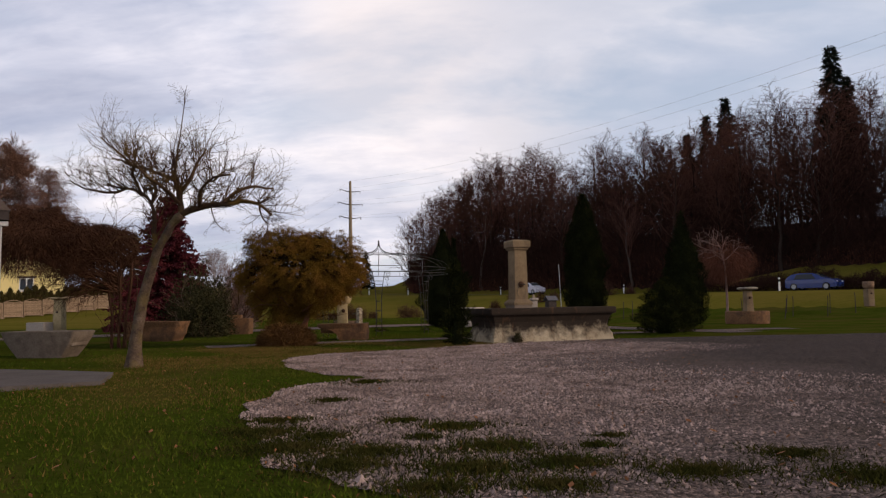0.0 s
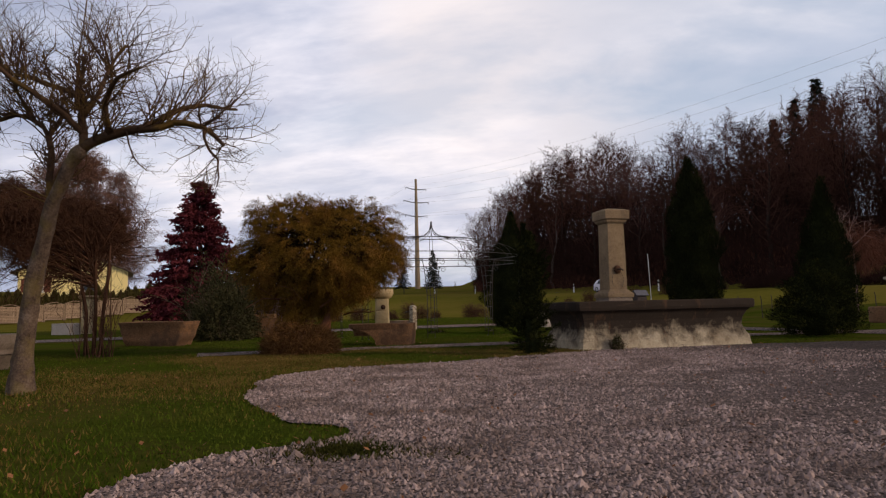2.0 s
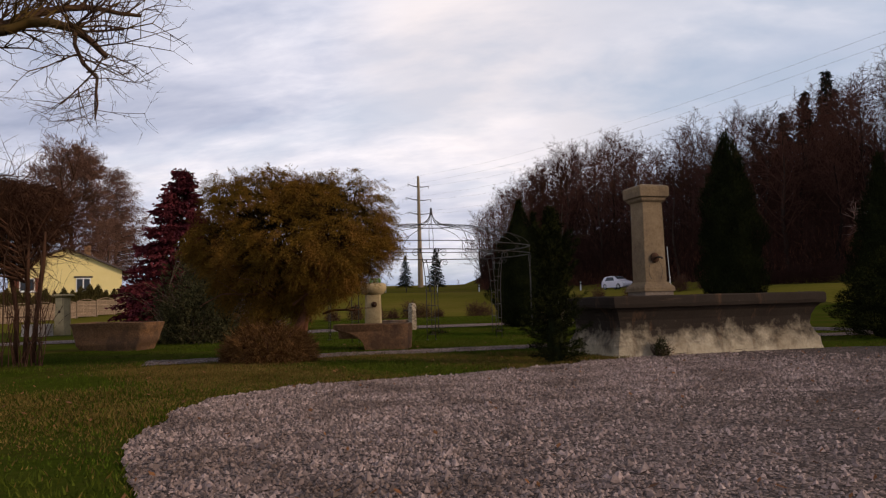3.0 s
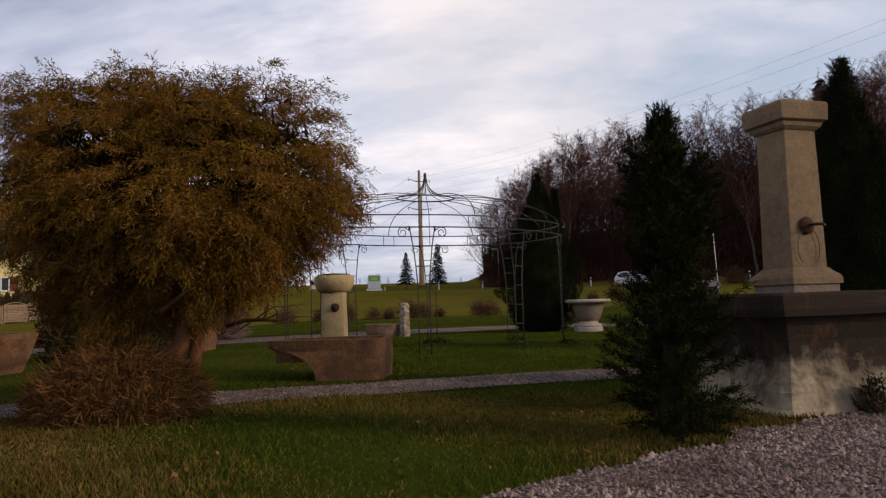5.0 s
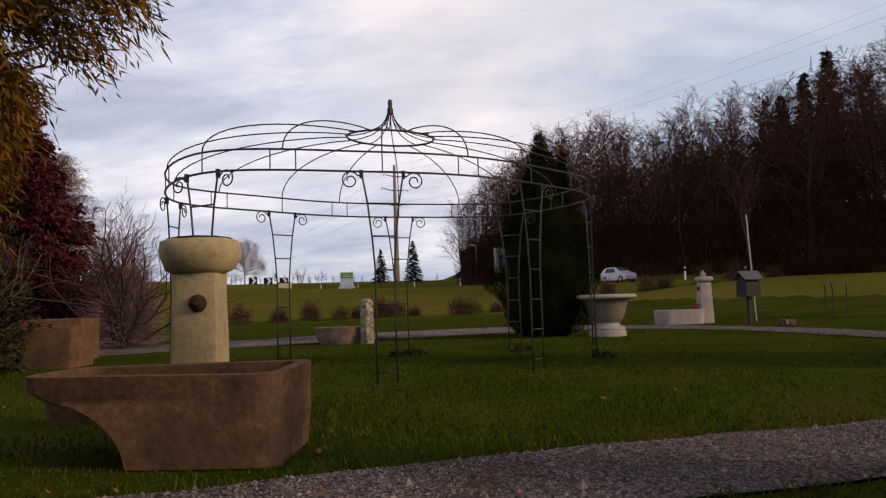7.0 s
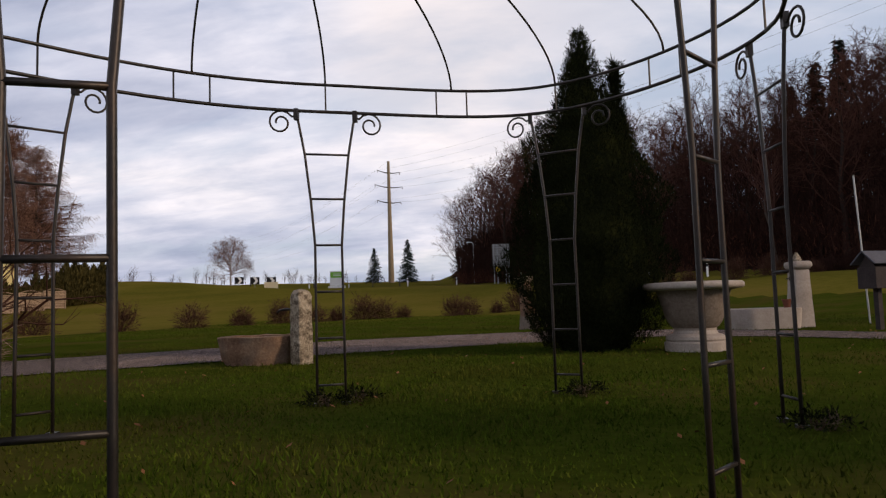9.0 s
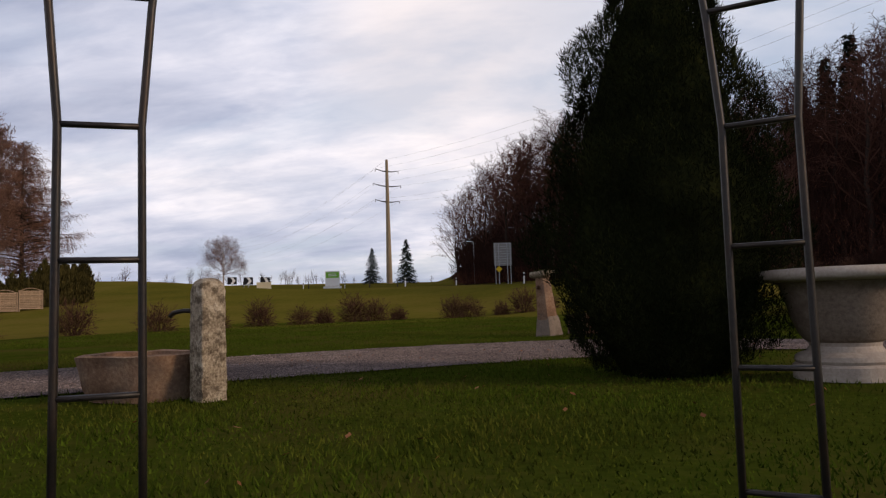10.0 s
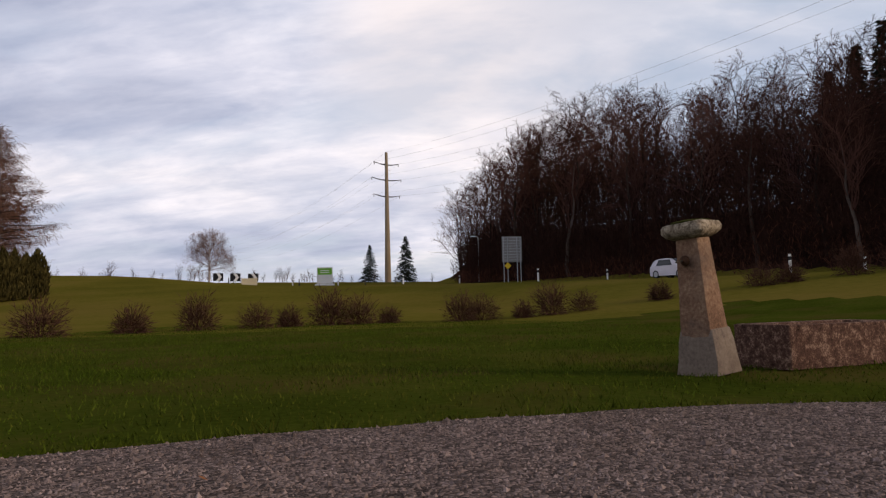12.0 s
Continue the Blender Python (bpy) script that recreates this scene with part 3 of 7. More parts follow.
def tube_mesh(name, segs, mat, sides=4):
    """Many tapered limbs as one mesh: rows of start, end, radius at the start and at the end."""
    s = np.array(segs, float)
    p0, p1, r0, r1 = s[:, 0:3], s[:, 3:6], s[:, 6:7], s[:, 7:8]
    d = p1 - p0
    d /= np.linalg.norm(d, axis=1, keepdims=True) + 1e-9
    ref = np.where(np.abs(d[:, 2:3]) > 0.9, np.array([[1.0, 0, 0]]), np.array([[0, 0, 1.0]]))
    u = np.cross(d, ref); u /= np.linalg.norm(u, axis=1, keepdims=True) + 1e-9
    w = np.cross(d, u)
    V = []
    for p, r in ((p0, r0), (p1, r1)):
        for k in range(sides):
            a = 2 * math.pi * k / sides
            V.append(p + (u * math.cos(a) + w * math.sin(a)) * r)
    V = np.stack(V, axis=1).reshape(-1, 3)
    base = np.arange(len(s))[:, None] * (2 * sides)
    F = np.concatenate([np.concatenate([base + k, base + (k + 1) % sides, base + sides + (k + 1) % sides, base + sides + k], axis=1) for k in range(sides)])
    me = bpy.data.meshes.new(name)
    me.from_pydata(V.tolist(), [], F.tolist())
    me.materials.append(mat)
    me.polygons.foreach_set("use_smooth", [True] * len(me.polygons))
    return me


def sliver_mesh(name, base, tip, width, mat, bend=None):
    """Many thin leaves or threads as one mesh: each a kite from base to tip, turned at random."""
    rng = np.random.default_rng(len(base))
    d = tip - base
    l = np.linalg.norm(d, axis=1, keepdims=True) + 1e-9
    u = np.cross(d / l, rng.normal(size=d.shape)); u /= np.linalg.norm(u, axis=1, keepdims=True) + 1e-9
    mid = base + d * 0.45
    if bend is not None:
        mid = mid + bend
    V = np.stack([base, mid + u * width, tip, mid - u * width], axis=1).reshape(-1, 3)
    F = np.arange(len(base) * 4).reshape(-1, 4)
    me = bpy.data.meshes.new(name)
    me.from_pydata(V.tolist(), [], F.tolist())
    me.materials.append(mat)
    return me


def limbs(rng, start, way, length, radius, depth, kids=(2, 4), spread=0.75, shrink=0.68, lift=0.15, bend=0.18, steps=4, out=None, tips=None, thin=0.62, first=0.35):
    """Grows a limb with side limbs; returns rows for tube_mesh and the tips."""
    p, d = np.array(start, float), np.array(way, float)
    d /= np.linalg.norm(d)
    step = length / steps
    pts = [p.copy()]
    for i in range(steps):
        d = d + rng.normal(size=3) * bend + np.array([0, 0, lift * 0.4])
        d /= np.linalg.norm(d)
        q = p + d * step
        r0 = radius * (1 - (1 - thin) * i / steps); r1 = radius * (1 - (1 - thin) * (i + 1) / steps)
        if depth == 0:
            r1 *= 0.55
        out.append((*p, *q, r0, r1))
        p = q
        pts.append(p.copy())
        if depth > 0 and (i + 1) / steps >= first:
            for _ in range(rng.integers(kids[0], kids[1] + 1) if i < steps - 1 else kids[1]):
                side = rng.normal(size=3); side -= d * side.dot(d); side /= np.linalg.norm(side) + 1e-9
                w = d * (1 - spread * 0.5) + side * spread * rng.uniform(0.6, 1.2) + np.array([0, 0, lift])
                limbs(rng, p, w, length * shrink * rng.uniform(0.7, 1.15), r1 * 0.68, depth - 1, kids, spread, shrink, lift, bend, max(2, steps - 1), out, tips, thin, first)
    if depth == 0 and tips is not None:
        tips.append((*p, *d))


# ---------------------------------------------------------------- the land
ROAD = np.array([(78, 6, 1.2), (45, 37, 1.5), (28, 57, 1.7), (11, 79, 2.0), (-2, 97, 2.5), (-16, 113, 3.0), (-34, 126, 3.4), (-56, 137, 4.6), (-90, 144, 6.0), (-220, 150, 8.0)], float)


def road_near(x, y):
    """Signed distance to the road (positive on the wood's side) and the road's height there."""
    best, sgn, zz = np.full(x.shape, 1e9), np.zeros(x.shape), np.zeros(x.shape)
    for (ax, ay, az_), (bx, by, bz) in zip(ROAD, ROAD[1:]):
        dx, dy = bx - ax, by - ay
        t = np.clip(((x - ax) * dx + (y - ay) * dy) / (dx * dx + dy * dy), 0, 1)
        px, py = x - ax - t * dx, y - ay - t * dy
        d = np.hypot(px, py)
        m = d < best
        best = np.where(m, d, best); sgn = np.where(m, np.sign(-(dx * py - dy * px)), sgn); zz = np.where(m, az_ + t * (bz - az_), zz)
    return best * sgn, zz


def step01(t):
    t = np.clip(t, 0, 1)
    return t * t * (3 - 2 * t)


def land(x, y):
    x, y = np.asarray(x, float), np.asarray(y, float)
    s, zr = road_near(x, y)
    bank = zr * step01((s + 25) / 21)
    field = np.minimum(2.9 * step01((y - 58) / 50) * step01((60 - x) / 40) + 0.03 * np.clip(y - 108, 0, 400), zr)
    hill = 2.3 * np.exp(-((x + 64) / 26) ** 2 - ((y - 118) / 17) ** 2) * step01((-s - 5) / 10)
    low = np.maximum(bank, field) + hill
    wooded = step01((x + 14 + 0.10 * (y - 120)) / 22)
    slope = zr + wooded * (0.24 * np.clip(s - 6, 0, 45) + 0.10 * np.clip(s - 51, 0, 200)) + (1 - wooded) * 0.026 * np.clip(s - 4, 0, 500)
    return np.where(s > 4, slope, np.where(s > -4, zr, low))


def at_land(x, y):
    return float(land(np.array([x]), np.array([y]))[0])


def graded(lo, hi, fine_lo, fine_hi, step):
    mid = np.arange(fine_lo, fine_hi + step, step)
    a = fine_lo - np.geomspace(step, fine_lo - lo, 26)[::-1] if lo < fine_lo else np.array([])
    b = fine_hi + np.geomspace(step, hi - fine_hi, 26)
    return np.unique(np.round(np.concatenate([a, mid, b]), 3))


def build_ground():
    xs, ys = graded(-900, 900, -30, 40, 1.0), graded(-200, 1500, -6, 140, 1.0)
    X, Y = np.meshgrid(xs, ys)
    Z = land(X, Y)
    near = (np.hypot(X, Y - 18) < 45)
    for i in range(X.shape[0]):
        for j in range(X.shape[1]):
            if near[i, j]:
                Z[i, j] += 0.008 * noise.noise((X[i, j] * 0.5, Y[i, j] * 0.5, 0)) - 0.008
    nx, ny = len(xs), len(ys)
    V = np.stack([X, Y, Z], axis=-1).reshape(-1, 3)
    i, j = np.meshgrid(np.arange(ny - 1), np.arange(nx - 1), indexing="ij")
    a = (i * nx + j).reshape(-1)
    F = np.stack([a, a + 1, a + nx + 1, a + nx], axis=1)
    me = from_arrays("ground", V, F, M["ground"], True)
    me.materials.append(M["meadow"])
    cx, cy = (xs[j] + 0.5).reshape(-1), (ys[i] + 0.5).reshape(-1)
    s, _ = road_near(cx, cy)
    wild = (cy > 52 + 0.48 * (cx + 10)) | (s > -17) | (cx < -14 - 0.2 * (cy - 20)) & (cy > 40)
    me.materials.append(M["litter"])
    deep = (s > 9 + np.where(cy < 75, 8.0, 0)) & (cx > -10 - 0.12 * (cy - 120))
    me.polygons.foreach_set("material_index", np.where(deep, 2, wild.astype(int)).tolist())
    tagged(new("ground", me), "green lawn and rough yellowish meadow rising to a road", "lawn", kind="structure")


build_ground()


def ribbon(pts, widths, step=0.5):
    """Left and right edges of a band along a smooth line."""
    P = np.array(pts, float)
    t = np.concatenate([[0], np.cumsum(np.hypot(*np.diff(P[:, :2], axis=0).T))])
    q = np.arange(0, t[-1], step)
    # smooth by a sliding mean over a fine line
    f = np.stack([np.interp(q, t, P[:, k]) for k in range(P.shape[1])], axis=1)
    k = max(1, int(1.2 / step))
    pad = np.pad(f, ((k, k), (0, 0)), mode="edge")
    f = np.stack([np.convolve(pad[:, c], np.ones(2 * k + 1) / (2 * k + 1), "valid") for c in range(f.shape[1])], axis=1)
    w = np.interp(q, t, widths) / 2
    d = np.gradient(f[:, :2], axis=0); d /= np.linalg.norm(d, axis=1, keepdims=True)
    nrm = np.stack([-d[:, 1], d[:, 0]], axis=1)
    return f, nrm, w


def build_road():
    f, nrm, w = ribbon(ROAD.tolist(), [6.0] * len(ROAD), 2.0)
    L, R = f[:, :2] + nrm * w[:, None], f[:, :2] - nrm * w[:, None]
    V = []
    for a, b, z in zip(L, R, f[:, 2]):
        V += [(*a, z + 0.03), (*b, z + 0.03)]
    F = [(2 * i, 2 * i + 1, 2 * i + 3, 2 * i + 2) for i in range(len(f) - 1)]
    tagged(new("road", from_arrays("road", V, F, M["asphalt"])), "dark asphalt country road on a low bank", "road", kind="structure")


build_road()

YARD = [(-0.8, 3.3), (-1.2, 4.2), (-1.35, 5.2), (-1.4, 6.3), (-1.1, 7.0), (-0.6, 7.35), (-0.65, 7.8), (-1.3, 8.1), (-1.7, 8.7), (-2.25, 9.6), (-2.5, 10.5),
        (-2.75, 11.6), (-2.3, 12.6), (-1.2, 13.3), (-0.4, 13.9), (0.35, 14.6), (0.95, 15.35), (2.2, 16.3), (3.6, 16.9), (4.8, 17.3), (8.0, 17.9), (13, 18.3), (30, 18.9),
        (30, -5), (12, -1.0), (5, 0.2), (3.0, 0.5), (1.6, 0.8), (0.6, 1.4), (-0.3, 2.2)]
PATH_A = [(-6.3, 16.0), (-5.9, 16.2), (-5.4, 16.45), (-4.1, 17.10), (-2.8, 17.60), (-1.9, 18.02), (-1.0, 18.46), (-0.1, 18.88), (0.8, 19.22), (1.7, 19.58), (3.0, 20.2), (6.5, 21.5), (12, 23)]
PATH_B = [(-22, 21), (-15, 25.5), (-10.6, 28.8), (-8.3, 30.8), (-6.6, 32.2), (-4.6, 33.65), (-3.2, 34.4), (-1.5, 35.15), (0.0, 35.4), (1.5, 35.0), (3.2, 33.6), (4.6, 31.5), (5.6, 28.2), (6.8, 24.5), (9.5, 20)]
WIDE_B = [3.0, 3.0, 3.2, 3.4, 3.6, 3.8, 3.9, 3.8, 3.4, 2.2, 1.7, 1.5, 1.5, 1.5, 1.5]


def inside(poly, x, y):
    p = np.array(poly)
    c = np.zeros(x.shape, bool)
    for (x0, y0), (x1, y1) in zip(p, np.roll(p, -1, axis=0)):
        c ^= ((y0 > y) != (y1 > y)) & (x < (x1 - x0) * (y - y0) / (y1 - y0 + 1e-12) + x0)
    return c


def wavy(poly, amount=0.14, step=0.18, seed=0):
    """The outline with an uneven edge."""
    out = []
    for (x0, y0), (x1, y1) in zip(poly, poly[1:] + poly[:1]):
        n = max(1, int(math.hypot(x1 - x0, y1 - y0) / step))
        if n > 60:
            n = 60
        for k in range(n):
            x, y = x0 + (x1 - x0) * k / n, y0 + (y1 - y0) * k / n
            a = amount * noise.noise((x * 1.7, y * 1.7, seed)) + 0.4 * amount * noise.noise((x * 6, y * 6, seed + 3))
            l = math.hypot(x1 - x0, y1 - y0)
            out.append((x - (y1 - y0) / l * a, y + (x1 - x0) / l * a))
    return out


def sheet(name, poly, z, mat, label):
    bm = bmesh.new()
    vs = [bm.verts.new((x, y, z)) for x, y in poly]
    f = bm.faces.new(vs)
    if f.normal.z < 0:
        f.normal_flip()
    bmesh.ops.triangulate(bm, faces=[f])
    return tagged(new(name, mesh_of(name, bm, mat)), label, "gravel", kind="structure")


def band(pts, widths):
    f, nrm, w = ribbon(pts, widths, 0.4)
    L, R = f[:, :2] + nrm * w[:, None], f[:, :2] - nrm * w[:, None]
    return [tuple(p) for p in L] + [tuple(p) for p in R[::-1]]


YARD_W = wavy(YARD, 0.16, 0.16, 1)
BAND_A = wavy(band(PATH_A, [1.15, 1.15, 1.15, 1.12, 1.12, 1.12, 1.10] + [1.08] * (len(PATH_A) - 7)), 0.08, 0.2, 5)
BAND_B = wavy(band(PATH_B, WIDE_B), 0.10, 0.2, 9)
sheet("gravel_yard", YARD_W, 0.006, M["gravel"], "yard of pinkish grey crushed gravel with grass creeping in")
sheet("gravel_path", BAND_A, 0.007, M["pathgravel"], "narrow curved gravel garden path between lawns")
sheet("gravel_path", BAND_B, 0.009, M["pathgravel"], "wide curved gravel garden path between lawns")



def pebbles(name, n, x0, x1, y0, y1, regions, size, label, seed, clear=(), mat="stone"):
    """Loose stones as one mesh: squashed uneven chips half sunk in the bed."""
    rng = np.random.default_rng(seed)
    x, y = rng.uniform(x0, x1, n), y0 + (y1 - y0) * rng.uniform(0, 1, n) ** 1.0
    ok = np.zeros(n, bool)
    for r in regions:
        ok |= inside(r, x, y)
    for cx, cy, cr in clear:
        ok &= np.hypot(x - cx, y - cy) > cr * rng.uniform(0.4, 1.2, n)
    ok &= (y > 20) | (x + 1.6 * np.sin(y * 0.8) < 1.3 + 4.2 * rng.uniform(0, 1, n) ** 1.8)
    x, y = x[ok], y[ok]
    n = len(x)
    r = size * rng.lognormal(0, 0.38, n)
    dirs = np.array([(1, 0, -0.6), (0, 1, -0.6), (-1, 0, -0.6), (0, -1, -0.6), (0.15, 0.1, 1)], float)
    V = dirs[None] * rng.uniform(0.6, 1.25, (n, 5, 1)) * r[:, None, None] * np.array([1, 0.85, 0.6])
    V += rng.normal(size=V.shape) * 0.12 * r[:, None, None]
    a = rng.uniform(0, 6.28, n)
    c, s = np.cos(a)[:, None], np.sin(a)[:, None]
    V = np.stack([V[..., 0] * c - V[..., 1] * s, V[..., 0] * s + V[..., 1] * c, V[..., 2]], axis=-1)
    V += np.stack([x, y, 0.008 + 0.30 * r], axis=1)[:, None]
    tri = np.array([(0, 1, 4), (1, 2, 4), (2, 3, 4), (3, 0, 4)])
    F = (tri[None] + 5 * np.arange(n)[:, None, None]).reshape(-1, 3)
    tagged(new(name, from_arrays(name, V.reshape(-1, 3), F, M[mat])), label, "gravel stones", kind="stuff")


TUFTS = [(0.75, 3.55, 0.26), (0.30, 3.85, 0.16), (1.05, 2.75, 0.30), (0.25, 2.60, 0.26), (1.5, 2.25, 0.25), (2.9, 2.45, 0.20), (-0.55, 5.2, 0.18), (-0.2, 3.15, 0.20), (3.9, 2.1, 0.3), (2.2, 2.0, 0.26), (-0.45, 6.95, 0.28), (-0.75, 3.9, 0.25), (5.2, 1.8, 0.3), (1.9, 3.1, 0.10), (0.9, 2.1, 0.3), (0.1, 2.2, 0.3), (3.1, 1.85, 0.3), (1.35, 1.70, 0.22), (0.7, 1.65, 0.25), (-0.35, 2.75, 0.35), (4.3, 1.6, 0.2), (1.75, 2.75, 0.12), (0.55, 3.1, 0.14), (-0.7, 3.35, 0.3)]
pebbles("yard_stones", 270000, -3, 8.0, 1.5, 17.5, [YARD_W], 0.0112, "loose pinkish grey crushed stones on the yard", 11, TUFTS)
pebbles("path_stones", 60000, -7, 4, 16, 21, [BAND_A], 0.0085, "loose grey pebbles on the narrow path", 12, mat="pathstone")
pebbles("path_stones", 130000, -7.5, 3, 30, 38, [BAND_B], 0.0072, "loose grey pebbles on the wide path", 13, mat="pathstone")


def grass(name, n, x0, x1, y0, y1, tall, label, seed, focus=None, mat="blade", near_edge=0.0):
    rng = np.random.default_rng(seed)
    x, y = rng.uniform(x0, x1, n), rng.uniform(y0, y1, n)
    ok = ~(inside(YARD_W, x, y) | inside(BAND_A, x, y) | inside(BAND_B, x, y))
    if near_edge:
        close = np.zeros(n, bool)
        for poly in (BAND_A, BAND_B):
            q = np.array(poly)
            for i0 in range(0, n, 4000):
                sl = slice(i0, i0 + 4000)
                close[sl] |= np.min(np.hypot(x[sl, None] - q[None, :, 0], y[sl, None] - q[None, :, 1]), axis=1) < near_edge
        ok &= close
    if mat == "dryblade":
        ok &= (np.sin(x * 1.3 + 1.1 * np.sin(y * 0.9)) + np.sin(y * 1.7 + x) > rng.uniform(-1.6, 1.2, n))
        ok &= rng.uniform(0, 1, n) < np.clip((y - y0) / 5.0, 0, 1) * np.clip((x - x0) / 2.0, 0, 1)
    if focus is not None:
        fx = np.interp(y, [-2.1, 5.4, 10.4, 15, 21, 26.4, 32.5], [0.96, 0.42, -0.32, -0.99, -1.5, -2.2, -3.0])
        ok &= np.abs(x - fx) < focus * rng.uniform(0.5, 1.2, n)
    for cx, cy, cr in TUFTS:
        m = np.hypot(x - cx, y - cy) < cr
        ok |= m & (rng.uniform(0, 1, n) < 0.55)
    x, y = x[ok], y[ok]
    n = len(x)
    h = tall * rng.uniform(0.5, 1.3, n) * (1 + 0.35 * np.sin(x * 2.3 + 1.7 * np.sin(y * 1.9)))
    a, lean = rng.uniform(0, 6.28, n), rng.uniform(0.2, 0.9, n)
    b = rng.uniform(0, 6.28, n)
    w = 0.004 + 0.003 * rng.uniform(0, 1, n)
    p = np.stack([x, y, np.zeros(n)], axis=1)
    side = np.stack([np.cos(b) * w, np.sin(b) * w, np.zeros(n)], axis=1)
    tip = p + np.stack([np.cos(a) * h * lean, np.sin(a) * h * lean, h], axis=1)
    V = np.stack([p - side, p + side, tip], axis=1).reshape(-1, 3)
    F = np.arange(3 * n).reshape(-1, 3)
    tagged(new(name, from_arrays(name, V, F, M[mat])), label, "grass", kind="stuff")


grass("lawn_grass", 190000, -10, 7, -0.5, 40, 0.030, "short damp green lawn grass", 21)
grass("lawn_grass", 330000, -6, 4, 0.0, 36, 0.028, "short damp green lawn grass along the way", 22, focus=2.6)

grass("lawn_grass", 130000, -17, 9, 39, 62, 0.040, "short green lawn grass before the border bushes", 24)

grass("dry_grass", 85000, -7.5, 1.2, 1.0, 17.6, 0.028, "withered brownish grass on the lawn near the yard", 25, mat="dryblade")
grass("dry_grass", 190000, -6.5, 1.6, 9.0, 17.4, 0.030, "withered brownish grass and litter on the lawn by the path", 28, mat="dryblade")
grass("edge_grass", 60000, -9, 5, 28.5, 38, 0.050, "longer uncut grass along the path's edge", 26, near_edge=0.15)
grass("edge_grass", 30000, -7, 4, 15.5, 21, 0.06, "longer uncut grass along the narrow path's edge", 27, near_edge=0.14)


def tuft_grass():
    """Grass and weeds that creep through the gravel."""
    rng = np.random.default_rng(23)
    P = []
    for cx, cy, cr in TUFTS:
        n = int(5200 * cr * cr / 0.16)
        a, r = rng.uniform(0, 6.28, n), cr * np.abs(rng.normal(size=n)) * 0.75
        r *= 1 + 0.35 * np.sin(3 * a + cx * 9)
        P.append(np.stack([cx + r * np.cos(a) * 1.25, cy + r * np.sin(a) * 0.8, np.zeros(n)], axis=1))
    p = np.concatenate(P)
    w = rng.normal(size=p.shape) * 0.022
    w[:, 2] = rng.uniform(0.01, 0.045, len(p))
    tagged(new("yard_weeds", sliver_mesh("yard_weeds", p, p + w, 0.004, M["weed"])), "low dark grass tufts creeping through the gravel", "grass", kind="stuff")


tuft_grass()


def fallen_leaves():
    rng = np.random.default_rng(5)
    n = 1500
    x, y = rng.uniform(-6, 5, n), rng.uniform(1, 35, n) * rng.choice([0.55, 1.0], n)
    r, a = rng.uniform(0.010, 0.034, n) * rng.choice([0.7, 1.0], n), rng.uniform(0, 6.28, n)
    V, F = [], []
    for k in range(n):
        c, s = math.cos(a[k]) * r[k], math.sin(a[k]) * r[k]
        z = 0.03
        V += [(x[k] - c, y[k] - s, z), (x[k] + s * 0.6, y[k] - c * 0.6, z + 0.012), (x[k] + c, y[k] + s, z + 0.02), (x[k] - s * 0.6, y[k] + c * 0.6, z + 0.008)]
        F.append((4 * k, 4 * k + 1, 4 * k + 2, 4 * k + 3))
    tagged(new("fallen_leaves", from_arrays("fallen_leaves", V, F, M["leafdry"])), "dry brown fallen leaves scattered on the lawn", "leaves", kind="stuff")


fallen_leaves()


# ---------------------------------------------------------------- the pavilion
GAZ = (-2.685, 24.25)
GAZ_U, GAZ_V = Vector((2.468, 0.958, 0)), Vector((-0.243, 2.066, 0))       # half axes of the slightly oval plan
GAZ_OFF = [(0.13, -0.09), (-0.09, 0.18), (-0.03, -0.13), (0.14, -0.03), (-0.18, 0.20), (0.08, -0.26), (0.02, 0.11), (-0.11, 0.02)]
GAZ_CROWN = Vector((0.06, -0.36, 0))      # the crown sits out of the middle   # posts out of true


def gaz_point(a, z, k=1.0):
    """A point of the plan at the angle a, drawn in by the factor k."""
    i, f = int(a // 45), (a % 45) / 45
    f = f * f * (3 - 2 * f)
    o0, o1 = GAZ_OFF[i % 8], GAZ_OFF[(i + 1) % 8]
    off = Vector((o0[0] + (o1[0] - o0[0]) * f, o0[1] + (o1[1] - o0[1]) * f, 0))
    r = radians(a)
    return (GAZ_U * math.cos(r) + GAZ_V * math.sin(r) + off * max(0.0, k * 1.2 - 0.2)) * k + GAZ_CROWN * min(1.0, max(0.0, (1 - k) / 0.75)) + Vector((0, 0, z))


